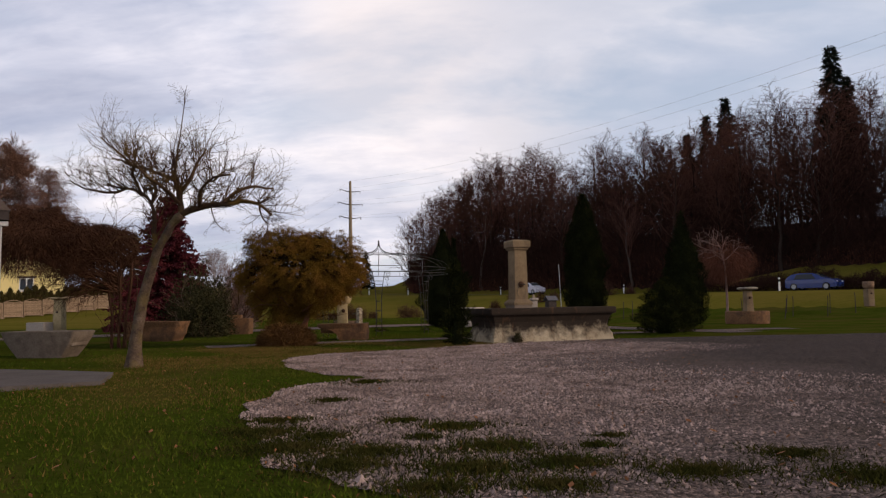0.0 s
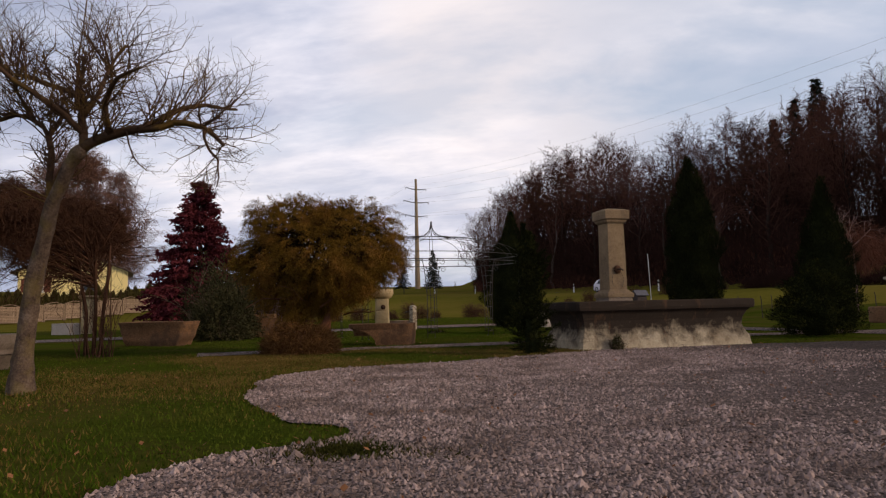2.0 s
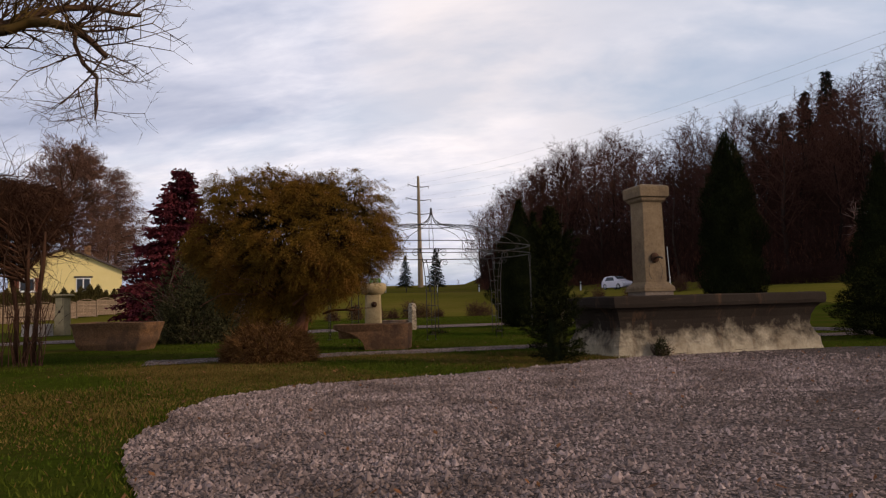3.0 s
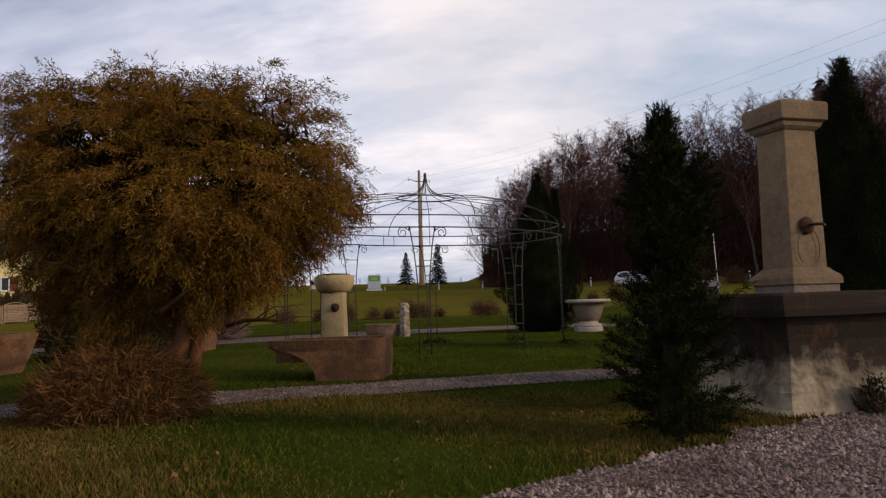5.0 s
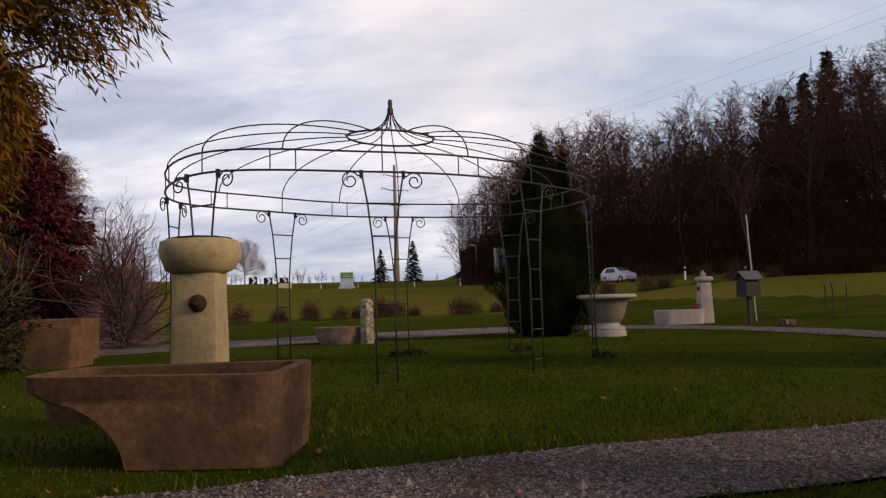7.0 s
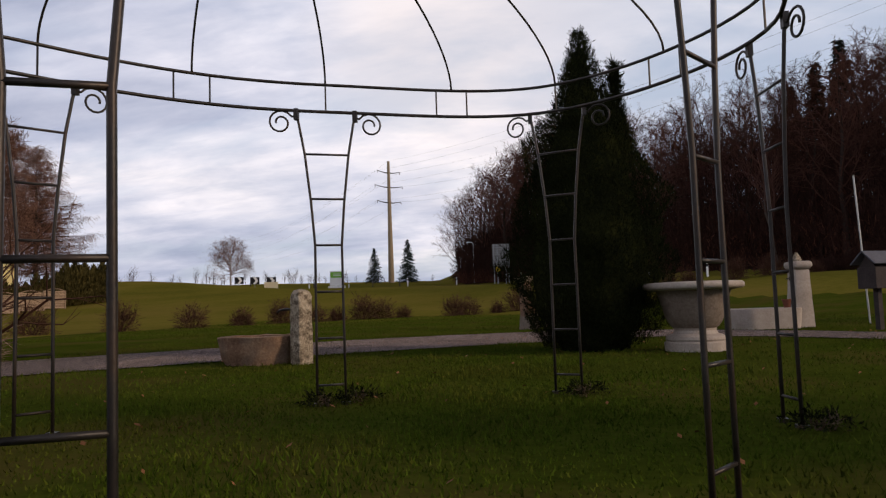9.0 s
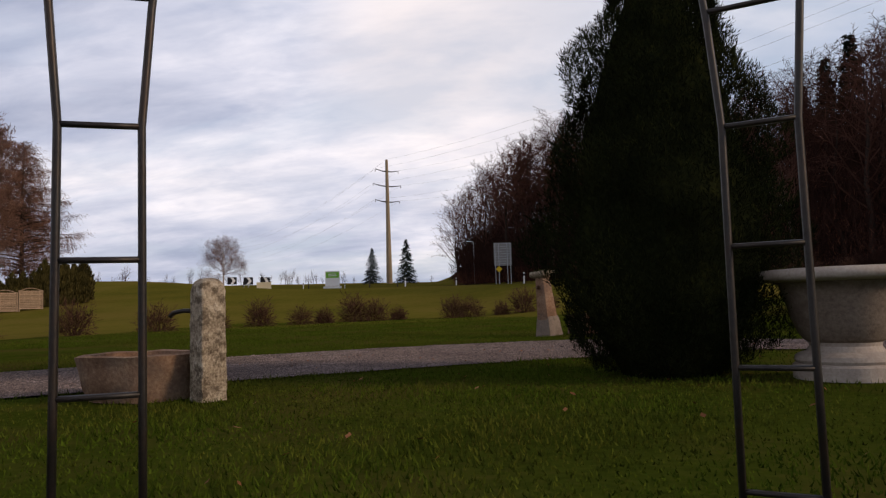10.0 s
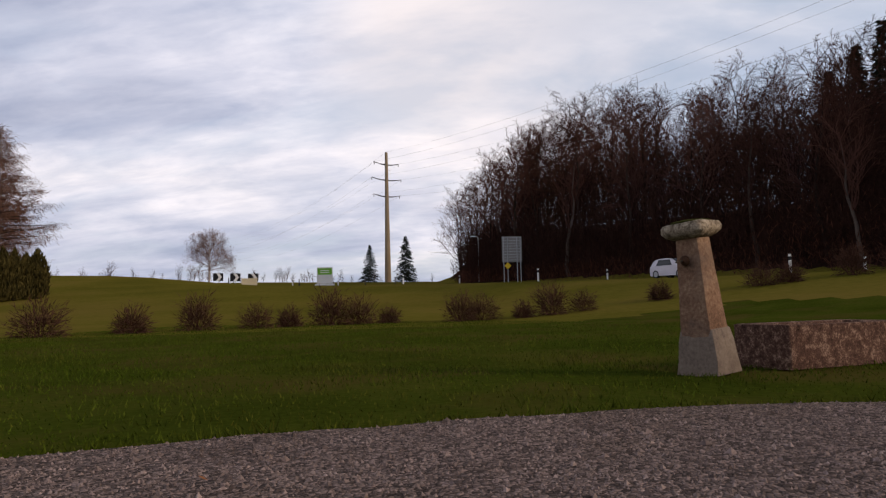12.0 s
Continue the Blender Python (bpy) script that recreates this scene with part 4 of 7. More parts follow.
def build_pavilion():
    g = thing("garden_pavilion", pose(*GAZ, 0), "open dark wrought-iron rose pavilion frame standing on lawn", "pavilion")
    def ring(name, z, r, k=1.0, n=96):
        bm = bmesh.new()
        pts = [gaz_point(360 * i / n, z, k) for i in range(n + 1)]
        rod(bm, pts, r, 6)
        part(name, bm, M["iron"], g, smooth=True)
    ring("lower_ring", 2.20, 0.0125)
    ring("upper_ring", 2.41, 0.0115)
    TOP_K, TOP_Z = 0.21, 2.93
    ring("crown_ring", TOP_Z, 0.013, TOP_K, 48)
    for i in range(16):                       # dome ribs
        a = 22.5 * i
        bm = bmesh.new()
        pts = []
        for j in range(15):
            t = j / 14
            k = TOP_K + (1 - TOP_K) * math.cos(t * math.pi / 2) ** 0.92
            pts.append(gaz_point(a, 2.41 + (TOP_Z - 2.41) * math.sin(t * math.pi / 2) ** 0.95, k if j else 1.0))
        rod(bm, pts, 0.008, 5)
        part("rib", bm, M["iron"], g, smooth=True)
    for i in range(12):                       # concave crown bars up to the finial
        a = 30 * i
        bm = bmesh.new()
        pts = []
        for j in range(9):
            t = j / 8
            pts.append(gaz_point(a, TOP_Z + 0.37 * t ** 1.7 + 0.02, TOP_K * (1 - t) ** 2.1 + 0.011))
        rod(bm, pts, 0.007, 5)
        part("crown_bar", bm, M["iron"], g, smooth=True)
    part("finial", lathe([(0.028, 3.24), (0.034, 3.29), (0.026, 3.32), (0.030, 3.40), (0.02, 3.43)], 10), M["iron"], g, at=Matrix.Translation(GAZ_CROWN))
    for i in range(8):                        # short bars between the two rings
        for da in (-2.6, 22.5 - 3.0, 22.5 + 3.0):
            a = 45 * i + da + (2.6 if da < 0 else 0)
            bm = bmesh.new()
            rod(bm, [gaz_point(a, 2.20), gaz_point(a, 2.41)], 0.007, 5)
            part("spacer", bm, M["iron"], g)
    for i in range(8):                        # ladder posts with scrolls
        c = gaz_point(45 * i, 0)
        t = (gaz_point(45 * i + 6, 0) - gaz_point(45 * i - 6 + 360, 0)).normalized()
        post = new("ladder_post")
        post.parent = g
        bars = {}
        halfs = [(0.0, 0.105), (0.5, 0.103), (1.18, 0.100), (1.50, 0.124), (1.87, 0.165), (2.10, 0.205), (2.19, 0.225)]
        def half(z):
            return float(np.interp(z, [h[0] for h in halfs], [h[1] for h in halfs]))
        for sgn in (-1, 1):
            bm = bmesh.new()
            rod(bm, [c + t * sgn * w + Vector((0, 0, z)) for z, w in halfs], 0.0108, 6)
            part("stile", bm, M["iron"], post, smooth=True)
            bm = bmesh.new()                  # the scroll curls out and down from the top
            cen, pts = (0.225 + 0.115, 2.19 - 0.085), []
            pts.append(c + t * sgn * 0.218 + Vector((0, 0, 2.165)))
            for j in range(22):
                u = j / 21
                ang, rr = radians(150 - 520 * u), 0.098 * (1 - 0.68 * u)
                pts.append(c + t * sgn * (cen[0] + rr * math.cos(ang)) + Vector((0, 0, cen[1] + rr * math.sin(ang))))
            rod(bm, pts, 0.008, 5)
            part("scroll", bm, M["iron"], post, smooth=True)
            part("foot_plate", boxes((-0.03, 0.03, -0.03, 0.03, -0.02, 0.012)), M["iron"], post, at=Matrix.Translation(c + t * sgn * 0.105))
            part("clamp", boxes((-0.016, 0.016, -0.022, 0.022, 2.13, 2.215)), M["iron"], post, at=Matrix.Translation(c + t * sgn * 0.222))
        for z in (0.14, 0.485, 0.83, 1.18, 1.53, 1.87):
            bm = bmesh.new()
            rod(bm, [c - t * half(z) + Vector((0, 0, z)), c + t * half(z) + Vector((0, 0, z))], 0.009, 5)
            part("rung", bm, M["iron"], post, smooth=True)


build_pavilion()


# ---------------------------------------------------------------- fountains and troughs
def rosette(parent, at, pipe=0.16, drop=0.0):
    """A round cast mask with a water pipe."""
    p = part("spout", lathe([(0.03, 0.0), (0.075, 0.0), (0.085, 0.012), (0.07, 0.03), (0.05, 0.034), (0.035, 0.05), (0.012, 0.052)], 18), M["rust"], parent, "rusty round spout rosette", True, at)
    bm = bmesh.new()
    rod(bm, [(0, 0, 0.03), (0, 0, 0.03 + pipe * 0.6), (0, -drop * 0.3, 0.03 + pipe * 0.9), (0, -drop, 0.03 + pipe)], 0.014, 8)
    part("pipe", bm, M["iron"], p, smooth=True)


def build_big_fountain():
    d = math.degrees(math.atan2(1.54, 3.33))
    f = thing("stone_basin", pose(1.32, 15.81, 0, 0, 0, d), "large old limestone fountain basin, pale base and black-stained rim", "fountain basin")
    L, D = 3.67, 1.55
    prof = [(0.00, -0.02), (0.05, 0.0), (0.17, 0.012), (0.27, 0.065), (0.38, 0.105), (0.52, 0.085), (0.64, 0.035), (0.70, -0.015), (0.71, -0.06), (0.76, -0.075), (0.86, -0.075), (0.88, -0.06)]
    def ring(z, inset, n=10):
        x0, x1, y0, y1, c = inset, L - inset, inset, D - inset, 0.05
        pts = []
        for (ax, ay), (bx, by) in zip([(x0 + c, y0), (x1 - c, y0), (x1, y0 + c), (x1, y1 - c), (x1 - c, y1), (x0 + c, y1), (x0, y1 - c), (x0, y0 + c)],
                                      [(x1 - c, y0), (x1, y0 + c), (x1, y1 - c), (x1 - c, y1), (x0 + c, y1), (x0, y1 - c), (x0, y0 + c), (x0 + c, y0)]):
            m = 12 if ax != bx and ay == by else 6 if ax == bx else 3
            for k in range(m):
                pts.append((ax + (bx - ax) * k / m, ay + (by - ay) * k / m, z))
        return pts
    rings = [ring(z, i) for z, i in prof] + [ring(0.88, 0.10), ring(0.80, 0.12), ring(0.42, 0.16)]
    part("basin", roughen(loft(rings), 0.014, 3.1), M["basin"], f, smooth=False)
    part("water", boxes((0.16, L - 0.16, 0.16, D - 0.16, 0.68, 0.69)), M["water"], f)
    # fountain column on the far rim
    c = thing("fountain_column", pose(2.03, 17.71, 0, 0, 0, d), "square sandstone fountain column with moulded cap and plinth", "fountain column")
    W = 0.43
    def sq(z, o):
        return rounded(W / 2 + o, W / 2 + o, 0.012, z, 3, W / 2, W / 2)
    part("pedestal", roughen(loft([sq(0.96 * q, 0.06) for q in np.linspace(0, 1, 9)]), 0.010, 4), M["urnstone"], c, "stained grey stone pedestal")
    part("plinth", loft([sq(0.96, 0.085), sq(1.02, 0.085), sq(1.05, 0.07), sq(1.08, 0.035), sq(1.12, 0.0)]), M["column"], c)
    part("shaft", roughen(loft([sq(1.12, -0.01), sq(1.5, -0.012), sq(2.0, -0.018), sq(2.49, -0.024)]), 0.006, 5), M["column"], c)
    part("cap", roughen(loft([sq(2.49, -0.01), sq(2.52, 0.02), sq(2.56, 0.03), sq(2.58, 0.065), sq(2.73, 0.07), sq(2.76, 0.06), sq(2.79, -0.02)]), 0.005, 6), M["column"], c)
    rosette(c, pose(W / 2 - 0.02, 0.005, 1.53, 90, 0, 0) @ Matrix.Diagonal((1.02, 1.02, 1.0, 1)), 0.2, 0.03)
    bm = bmesh.new()
    rod(bm, [(W / 2 - 0.02 + 0.13 * math.sin(a), -0.012, 1.50 - 0.19 * (1 - math.cos(a))) for a in np.linspace(-2.4, 2.4, 18)], 0.004, 4)
    part("chain", bm, M["iron"], c)


build_big_fountain()


def worn_edges(ob, degrees=38):
    """Smooth stone faces, with its real edges kept."""
    ob.data.polygons.foreach_set("use_smooth", [True] * len(ob.data.polygons))
    ob.data.set_sharp_from_angle(angle=radians(degrees))
    return ob


def trough(name, m, L, D, H, mat, label, wall=0.09, taper=0.0, belly=0.0, r=0.10, rough=0.012, under=0.0, water=True, bow=0.0):
    """A hollowed stone trough, its length along x, its base at z = 0. taper: how far the ends run in towards the base; under: the overhang of the left end."""
    t = thing(name, m, label, "stone trough")
    rings = []
    for k in range(13):
        u = k / 12
        z = H * u
        inx = taper * (1 - u) ** 1.3
        iny = belly * (1 - u)
        ring = rounded(L / 2 - inx, D / 2 - iny, r, z, 6)
        if under:
            cut = under * (1 - (u / 0.76) ** 2.2) ** 0.55 if u < 0.76 else 0.0
            ring = [(x + cut * max(0.0, -x / (L / 2)) ** 1.5, y, zz) for x, y, zz in ring]
        rings.append(ring)
    rings += [rounded(L / 2 - wall * 0.3, D / 2 - wall * 0.3, r, H + 0.008, 6), rounded(L / 2 - wall, D / 2 - wall, r * 0.8, H, 6), rounded(L / 2 - wall * 1.3, D / 2 - wall * 1.3, r * 0.7, H * 0.45, 6)]
    def shaped(ring):
        return [(x, y * (1 - bow * max(0.0, (-x - 0.05 * L) / (0.45 * L)) ** 1.6), z) for x, y, z in ring]
    worn_edges(part("body", roughen(loft([shaped(q) for q in rings]), rough, 5.0), mat, t))
    if water:
        part("water", loft([shaped(rounded(L / 2 - wall * 1.12 - 0.1 * bow, D / 2 - wall * 1.12, r * 0.75, z, 6)) for z in (H * 0.80, H * 0.82)]), M["water"], t)
    return t


def bowl_column(m, H, w, mat, capmat, label, cap_r, cap_h, taper=0.0, spout_z=0.6, spout_turn=0.0, moss=True, lean=0.0, chamfer=0.02, square=True, foot=0.0):
    """A stone pillar with a bowl-like capstone."""
    c = thing("fountain_pillar", m, label, "fountain pillar")
    rings = []
    for k in range(9):
        u = k / 8
        hw = w / 2 + taper * (1 - u) ** 1.2
        rings.append(rounded(hw, hw, chamfer, (H - cap_h) * u, 3, lean * u, 0))
    worn_edges(part("shaft", roughen(loft(rings), 0.010, 6), mat, c))
    if foot:
        block = [rounded(w / 2 + taper + o, w / 2 + taper + o, 0.02, foot * u, 3, 0.01 * u, 0) for u, o in ((0, 0.03), (0.3, 0.02), (0.7, 0.004), (0.93, -0.012), (1.0, -0.035))]
        worn_edges(part("foot_block", roughen(loft(block), 0.014, 7), M["urnstone"], c, "paler worn foot block"))
    z0 = H - cap_h
    if square:
        prof = [(0.62, 0.0), (0.86, 0.16), (1.0, 0.42), (1.0, 0.74), (0.93, 0.95), (0.8, 1.0)]
        worn_edges(part("capstone", roughen(loft([rounded(cap_r * k, cap_r * k, cap_r * 0.38, z0 + cap_h * u, 5, lean, 0) for k, u in prof]), 0.018, 9), capmat, c))
    else:
        worn_edges(part("capstone", roughen(lathe([(cap_r * k, z0 + cap_h * u) for k, u in [(0.6, 0.0), (0.82, 0.12), (0.97, 0.45), (1.0, 0.7), (0.96, 0.95), (0.85, 1.0), (0.75, 0.9)]], 28), 0.016, 9), capmat, c), 60)
    if moss:
        part("moss_cushion", roughen(lathe([(cap_r * 0.8, H - 0.02), (cap_r * 0.82, H + 0.008), (cap_r * 0.6, H + 0.022), (0.02, H + 0.03)], 20), 0.014, 16), M["moss"], c)
    rosette(c, pose(lean * spout_z / H, 0, spout_z, 0, 0, spout_turn) @ pose(0, -(w / 2 + taper * 0.35), 0, 90, 0, 0) @ Matrix.Diagonal((0.55 if H < 1.32 and taper > 0.05 else 0.7, 0.55 if H < 1.32 and taper > 0.05 else 0.7, 0.9, 1)), 0.12, 0.02)
    return c


# trough with an overhanging bow, and its bowl-headed pillar
trough("stone_trough", pose(-3.06, 19.10, 0, 0, 0, 4), 1.50, 0.86, 0.49, M["brownstone"], "boat-shaped brown sandstone trough on lawn beside the path", 0.085, 0.02, 0.03, 0.12, 0.012, 0.70, bow=0.40)
bowl_column(pose(-3.21, 19.78, 0, 0, 0, 8), 1.31, 0.31, M["yellowstone"], M["yellowstone"], "ochre sandstone pillar with mossy bowl-shaped capstone", 0.272, 0.235, 0.02, 0.875, 12, True, 0.0, 0.05, False)

# granite post with its round trough
def build_granite():
    c = thing("granite_post", pose(-4.36, 29.85, 0, 0, 0, 52), "rough weathered granite post with an iron spout", "granite post")
    rings = [rounded(0.108 - 0.008 * u, 0.108 - 0.008 * u, 0.016, 0.93 * u, 3) for u in np.linspace(0, 0.92, 9)] + [rounded(0.108 * q, 0.108 * q, 0.03, z, 3) for q, z in ((0.90, 0.895), (0.80, 0.925), (0.62, 0.945), (0.36, 0.957))]
    part("shaft", roughen(loft(rings), 0.012, 11, 1), M["granite"], c)
    bm = bmesh.new()
    rod(bm, [Matrix.Rotation(radians(-50), 3, "Z") @ Vector(p) for p in [(-0.10, 0, 0.70), (-0.20, 0, 0.705), (-0.28, 0, 0.69), (-0.31, 0, 0.66)]], 0.018, 8)
    part("pipe", bm, M["iron"], c, "black iron water pipe", True)


build_granite()
trough("stone_trough", pose(-5.02, 30.10, 0, 0, 0, -10), 1.06, 0.86, 0.36, M["redstone"], "low rounded brown stone trough against a granite post", 0.1, 0.09, 0.07, 0.36, 0.022)


def build_urn():
    u = thing("stone_urn", pose(0.68, 30.60, 0) @ Matrix.Diagonal((0.98, 0.98, 0.975, 1)), "large pale limestone urn on a moulded foot, on the lawn", "urn")
    part("foot", lathe([(0.40, 0.0), (0.40, 0.11), (0.385, 0.125), (0.37, 0.13), (0.385, 0.155), (0.375, 0.19), (0.34, 0.21), (0.29, 0.225), (0.265, 0.27), (0.275, 0.30)], 40), M["palestone"], u, smooth=False)
    part("bowl", lathe([(0.275, 0.30), (0.305, 0.325), (0.345, 0.38), (0.378, 0.46), (0.408, 0.56), (0.438, 0.68), (0.475, 0.785), (0.53, 0.80)], 40), M["urnstone"], u, smooth=True)
    part("rim", lathe([(0.53, 0.80), (0.615, 0.815), (0.645, 0.84), (0.645, 0.875), (0.62, 0.905), (0.52, 0.91), (0.49, 0.87), (0.42, 0.70)], 40), M["palestone"], u, smooth=True)
    part("soil", lathe([(0.44, 0.72), (0.44, 0.73), (0.02, 0.76)], 24), M["moss"], u)


build_urn()


def build_white_fountain():
    trough("stone_trough", pose(3.24, 35.85, 0, 0, 0, 10), 1.36, 0.78, 0.40, M["palestone"], "low pale limestone fountain trough with rounded end", 0.09, 0.03, 0.02, 0.30, 0.008)
    c = bowl_column(pose(3.99, 36.07, 0, 0, 0, 10), 1.32, 0.30, M["palestone"], M["palestone"], "pale limestone fountain pillar with square cap", 0.215, 0.17, 0.05, 0.98, -80, False, 0.03, 0.02)
    part("ornament", roughen(lathe([(0.08, 1.31), (0.10, 1.35), (0.07, 1.41), (0.05, 1.45), (0.02, 1.51)], 12), 0.03, 9), M["granite"], c, "rough stone ornament")
    p = thing("flower_pot", pose(3.72, 35.97, 0.40), "small reddish clay pot on the trough's rim", "pot")
    part("pot", lathe([(0.06, 0.0), (0.085, 0.14), (0.095, 0.14), (0.095, 0.17), (0.08, 0.17), (0.075, 0.12)], 16), M["terracotta"], p)


build_white_fountain()

# leaning pillar with its long trough beside the wide path
bowl_column(pose(-1.40, 38.92, 0, 0, -4.5, 0) @ pose(0, 0, 0, 0, 0, 46), 1.31, 0.225, M["redstone"], M["granite"], "leaning tapered reddish sandstone pillar with mossy capstone", 0.205, 0.14, 0.055, 0.98, -95, True, 0.0, 0.03, foot=0.40)
trough("stone_trough", pose(-0.17, 39.76, 0, 0, 0, 32), 1.58, 0.62, 0.39, M["darkstone"], "long rough red-brown conglomerate trough on lawn", 0.09, 0.0, 0.0, 0.03, 0.010)

# troughs on the far side of the fruit tree
trough("stone_trough", pose(-9.42, 20.45, 0, 0, 0, -6), 2.0, 0.8, 0.62, M["brownstone"], "tall tub-shaped brown sandstone trough with wavy foot", 0.09, 0.20, 0.1, 0.1, 0.055)
trough("stone_trough", pose(-8.42, 13.05, 0, 0, 0, -4), 1.72, 0.8, 0.56, M["urnstone"], "wedge-shaped grey stone trough on the lawn", 0.09, 0.34, 0.1, 0.05, 0.008)
trough("stone_trough", pose(-9.6, 27.05, 0, 0, 0, 14), 1.5, 0.9, 0.74, M["brownstone"], "tall square brown sandstone planter trough", 0.09, 0.0, 0.0, 0.04, 0.012, water=False)
trough("stone_trough", pose(-8.55, 25.6, 0, 0, 0, 5), 1.2, 0.7, 0.62, M["brownstone"], "square brown stone trough beside a dark shrub", 0.09, 0.02, 0.0, 0.06, 0.012)
trough("stone_trough", pose(-20.7, 32.2, 0, 0, 0, -8), 1.0, 0.7, 0.50, M["palestone"], "pale stone trough before an ochre pillar", 0.1, 0.0, 0.0, 0.05, 0.01)
bowl_column(pose(-20.3, 33.2, 0), 1.75, 0.42, M["yellowstone"], M["yellowstone"], "ochre sandstone pillar with flat projecting capstone", 0.36, 0.14, 0.03, 1.0, 0, False)

# round fountain by the drive
def build_round_fountain():
    t = thing("round_basin", pose(12.45, 28.75, 0), "round grey-brown stone fountain basin on lawn", "fountain basin")
    part("basin", roughen(lathe([(0.86, 0), (0.88, 0.05), (0.88, 0.5), (0.86, 0.53), (0.76, 0.53), (0.74, 0.3), (0.05, 0.28)], 36), 0.012, 4), M["brownstone"], t)
    bowl_column(pose(12.6, 29.0, 0.0, 0, 0, 12), 1.55, 0.28, M["column"], M["limestone"], "weathered stone pillar with wide dark flat cap", 0.34, 0.14, 0.05, 1.1, 0, False)
    bowl_column(pose(22.4, 37.8, at_land(22.4, 37.8), 0, 0, 12), 1.35, 0.38, M["column"], M["redstone"], "short pale stone pillar with reddish round head", 0.3, 0.4, 0.0, 0.7, 0, False, 0, 0.02, False)


build_round_fountain()


# ---------------------------------------------------------------- small garden furniture
def build_birdhouse():
    b = thing("bird_feeder", pose(4.74, 34.45, at_land(4.74, 34.45), 0, 0, 24) @ Matrix.Diagonal((0.95, 0.95, 0.95, 1)), "dark wooden bird feeder house with grey roof on a post", "bird feeder")
    part("post", boxes((-0.05, 0.05, -0.05, 0.05, -0.05, 0.76)), M["darkwood"], b)
    part("house", boxes((-0.24, 0.24, -0.2, 0.2, 0.76, 1.16), bevel=0.01), M["darkwood"], b)
    bm = bmesh.new()
    for s in (-1, 1):
        box(bm, -0.32, 0.32, 0, 0.36, -0.012, 0.012, turn=pose(0, 0, 1.46, s * -42 if s > 0 else 42, 0, 0) @ (Matrix.Identity(4) if s > 0 else Matrix.Scale(-1, 4, (0, 1, 0))))
    part("roof", bm, M["slate"], b)
    part("gable", loft([[(x, -0.18, 1.16), (x, 0.18, 1.16), (x, 0.0, 1.40)] for x in (-0.22, 0.22)]), M["darkwood"], b)
    p = thing("garden_pole", pose(5.55, 36.6, at_land(5.55, 36.6), 0, -2, 0), "thin tall grey metal pole", "pole")
    bm = bmesh.new(); rod(bm, [(0, 0, 0), (0, 0, 3.1)], 0.019, 8)
    part("tube", bm, M["zinc"], p)
    q = thing("stone_block", pose(5.3, 33.4, 0, 0, 0, 20), "small dark stone block at the path's edge", "stone")
    part("block", roughen(boxes((-0.16, 0.16, -0.12, 0.12, 0, 0.15), bevel=0.02), 0.02, 8), M["darkstone"], q)
    s0 = thing("plant_stake", pose(8.4, 39.0, at_land(8.4, 39.0)), "thin brown wooden plant stake in the lawn", "stake", "vine stakes")
    bm = bmesh.new(); rod(bm, [(0, 0, -0.05), (0.02, 0, 0.9), (0.0, 0.01, 1.05)], 0.018, 6)
    part("stake", bm, M["darkwood"], s0)
    rng = np.random.default_rng(4)
    for x, y in [(9.6, 40.4), (10.9, 38.6), (12.0, 40.8), (7.6, 36.4), (9.3, 36.6), (17.5, 36.0), (18.6, 34.6), (19.6, 36.4), (16.4, 34.4), (20.4, 35.4), (18.0, 38.0), (15.2, 36.8)]:
        copy_thing(s0, pose(x, y, at_land(x, y), rng.uniform(-5, 5), rng.uniform(-5, 5), 0))


build_birdhouse()


def build_shelter():
    s = thing("open_shelter", pose(-6.60, 8.75, 0, 0, 0, 42), "corner of an open shelter with steel post and dark roof", "shelter")
    bm = bmesh.new(); rod(bm, [(0, 0, 0), (0, 0, 2.36)], 0.022, 8)
    part("post", bm, M["zinc"], s)
    part("beam", boxes((-4.2, 0.10, -0.04, 0.04, 2.36, 2.43)), M["zinc"], s)
    part("eave", boxes((-4.4, 0.10, -0.10, 3.6, 2.45, 2.60)), M["darkwood"], s)
    part("roof", loft([[(0.12, y, 2.60), (-4.5, y, 2.60), (-4.5, y, 4.6), (-1.5, y, 4.6)] for y in (-0.12, 3.7)]), M["tile"], s)
    p = tagged(new("concrete_slab", mesh_of("concrete_slab", roughen(loft([[(x, y, z) for x, y in [(-7.6, 9.6), (-6.9, 6.0), (-5.0, 6.55), (-4.05, 7.15), (-4.55, 8.45), (-5.6, 8.9)]] for z in (-0.05, 0.05)]), 0.02, 2), M["concrete"])),
               "flat grey concrete slab at the lawn's edge", "slab", kind="structure")


build_shelter()


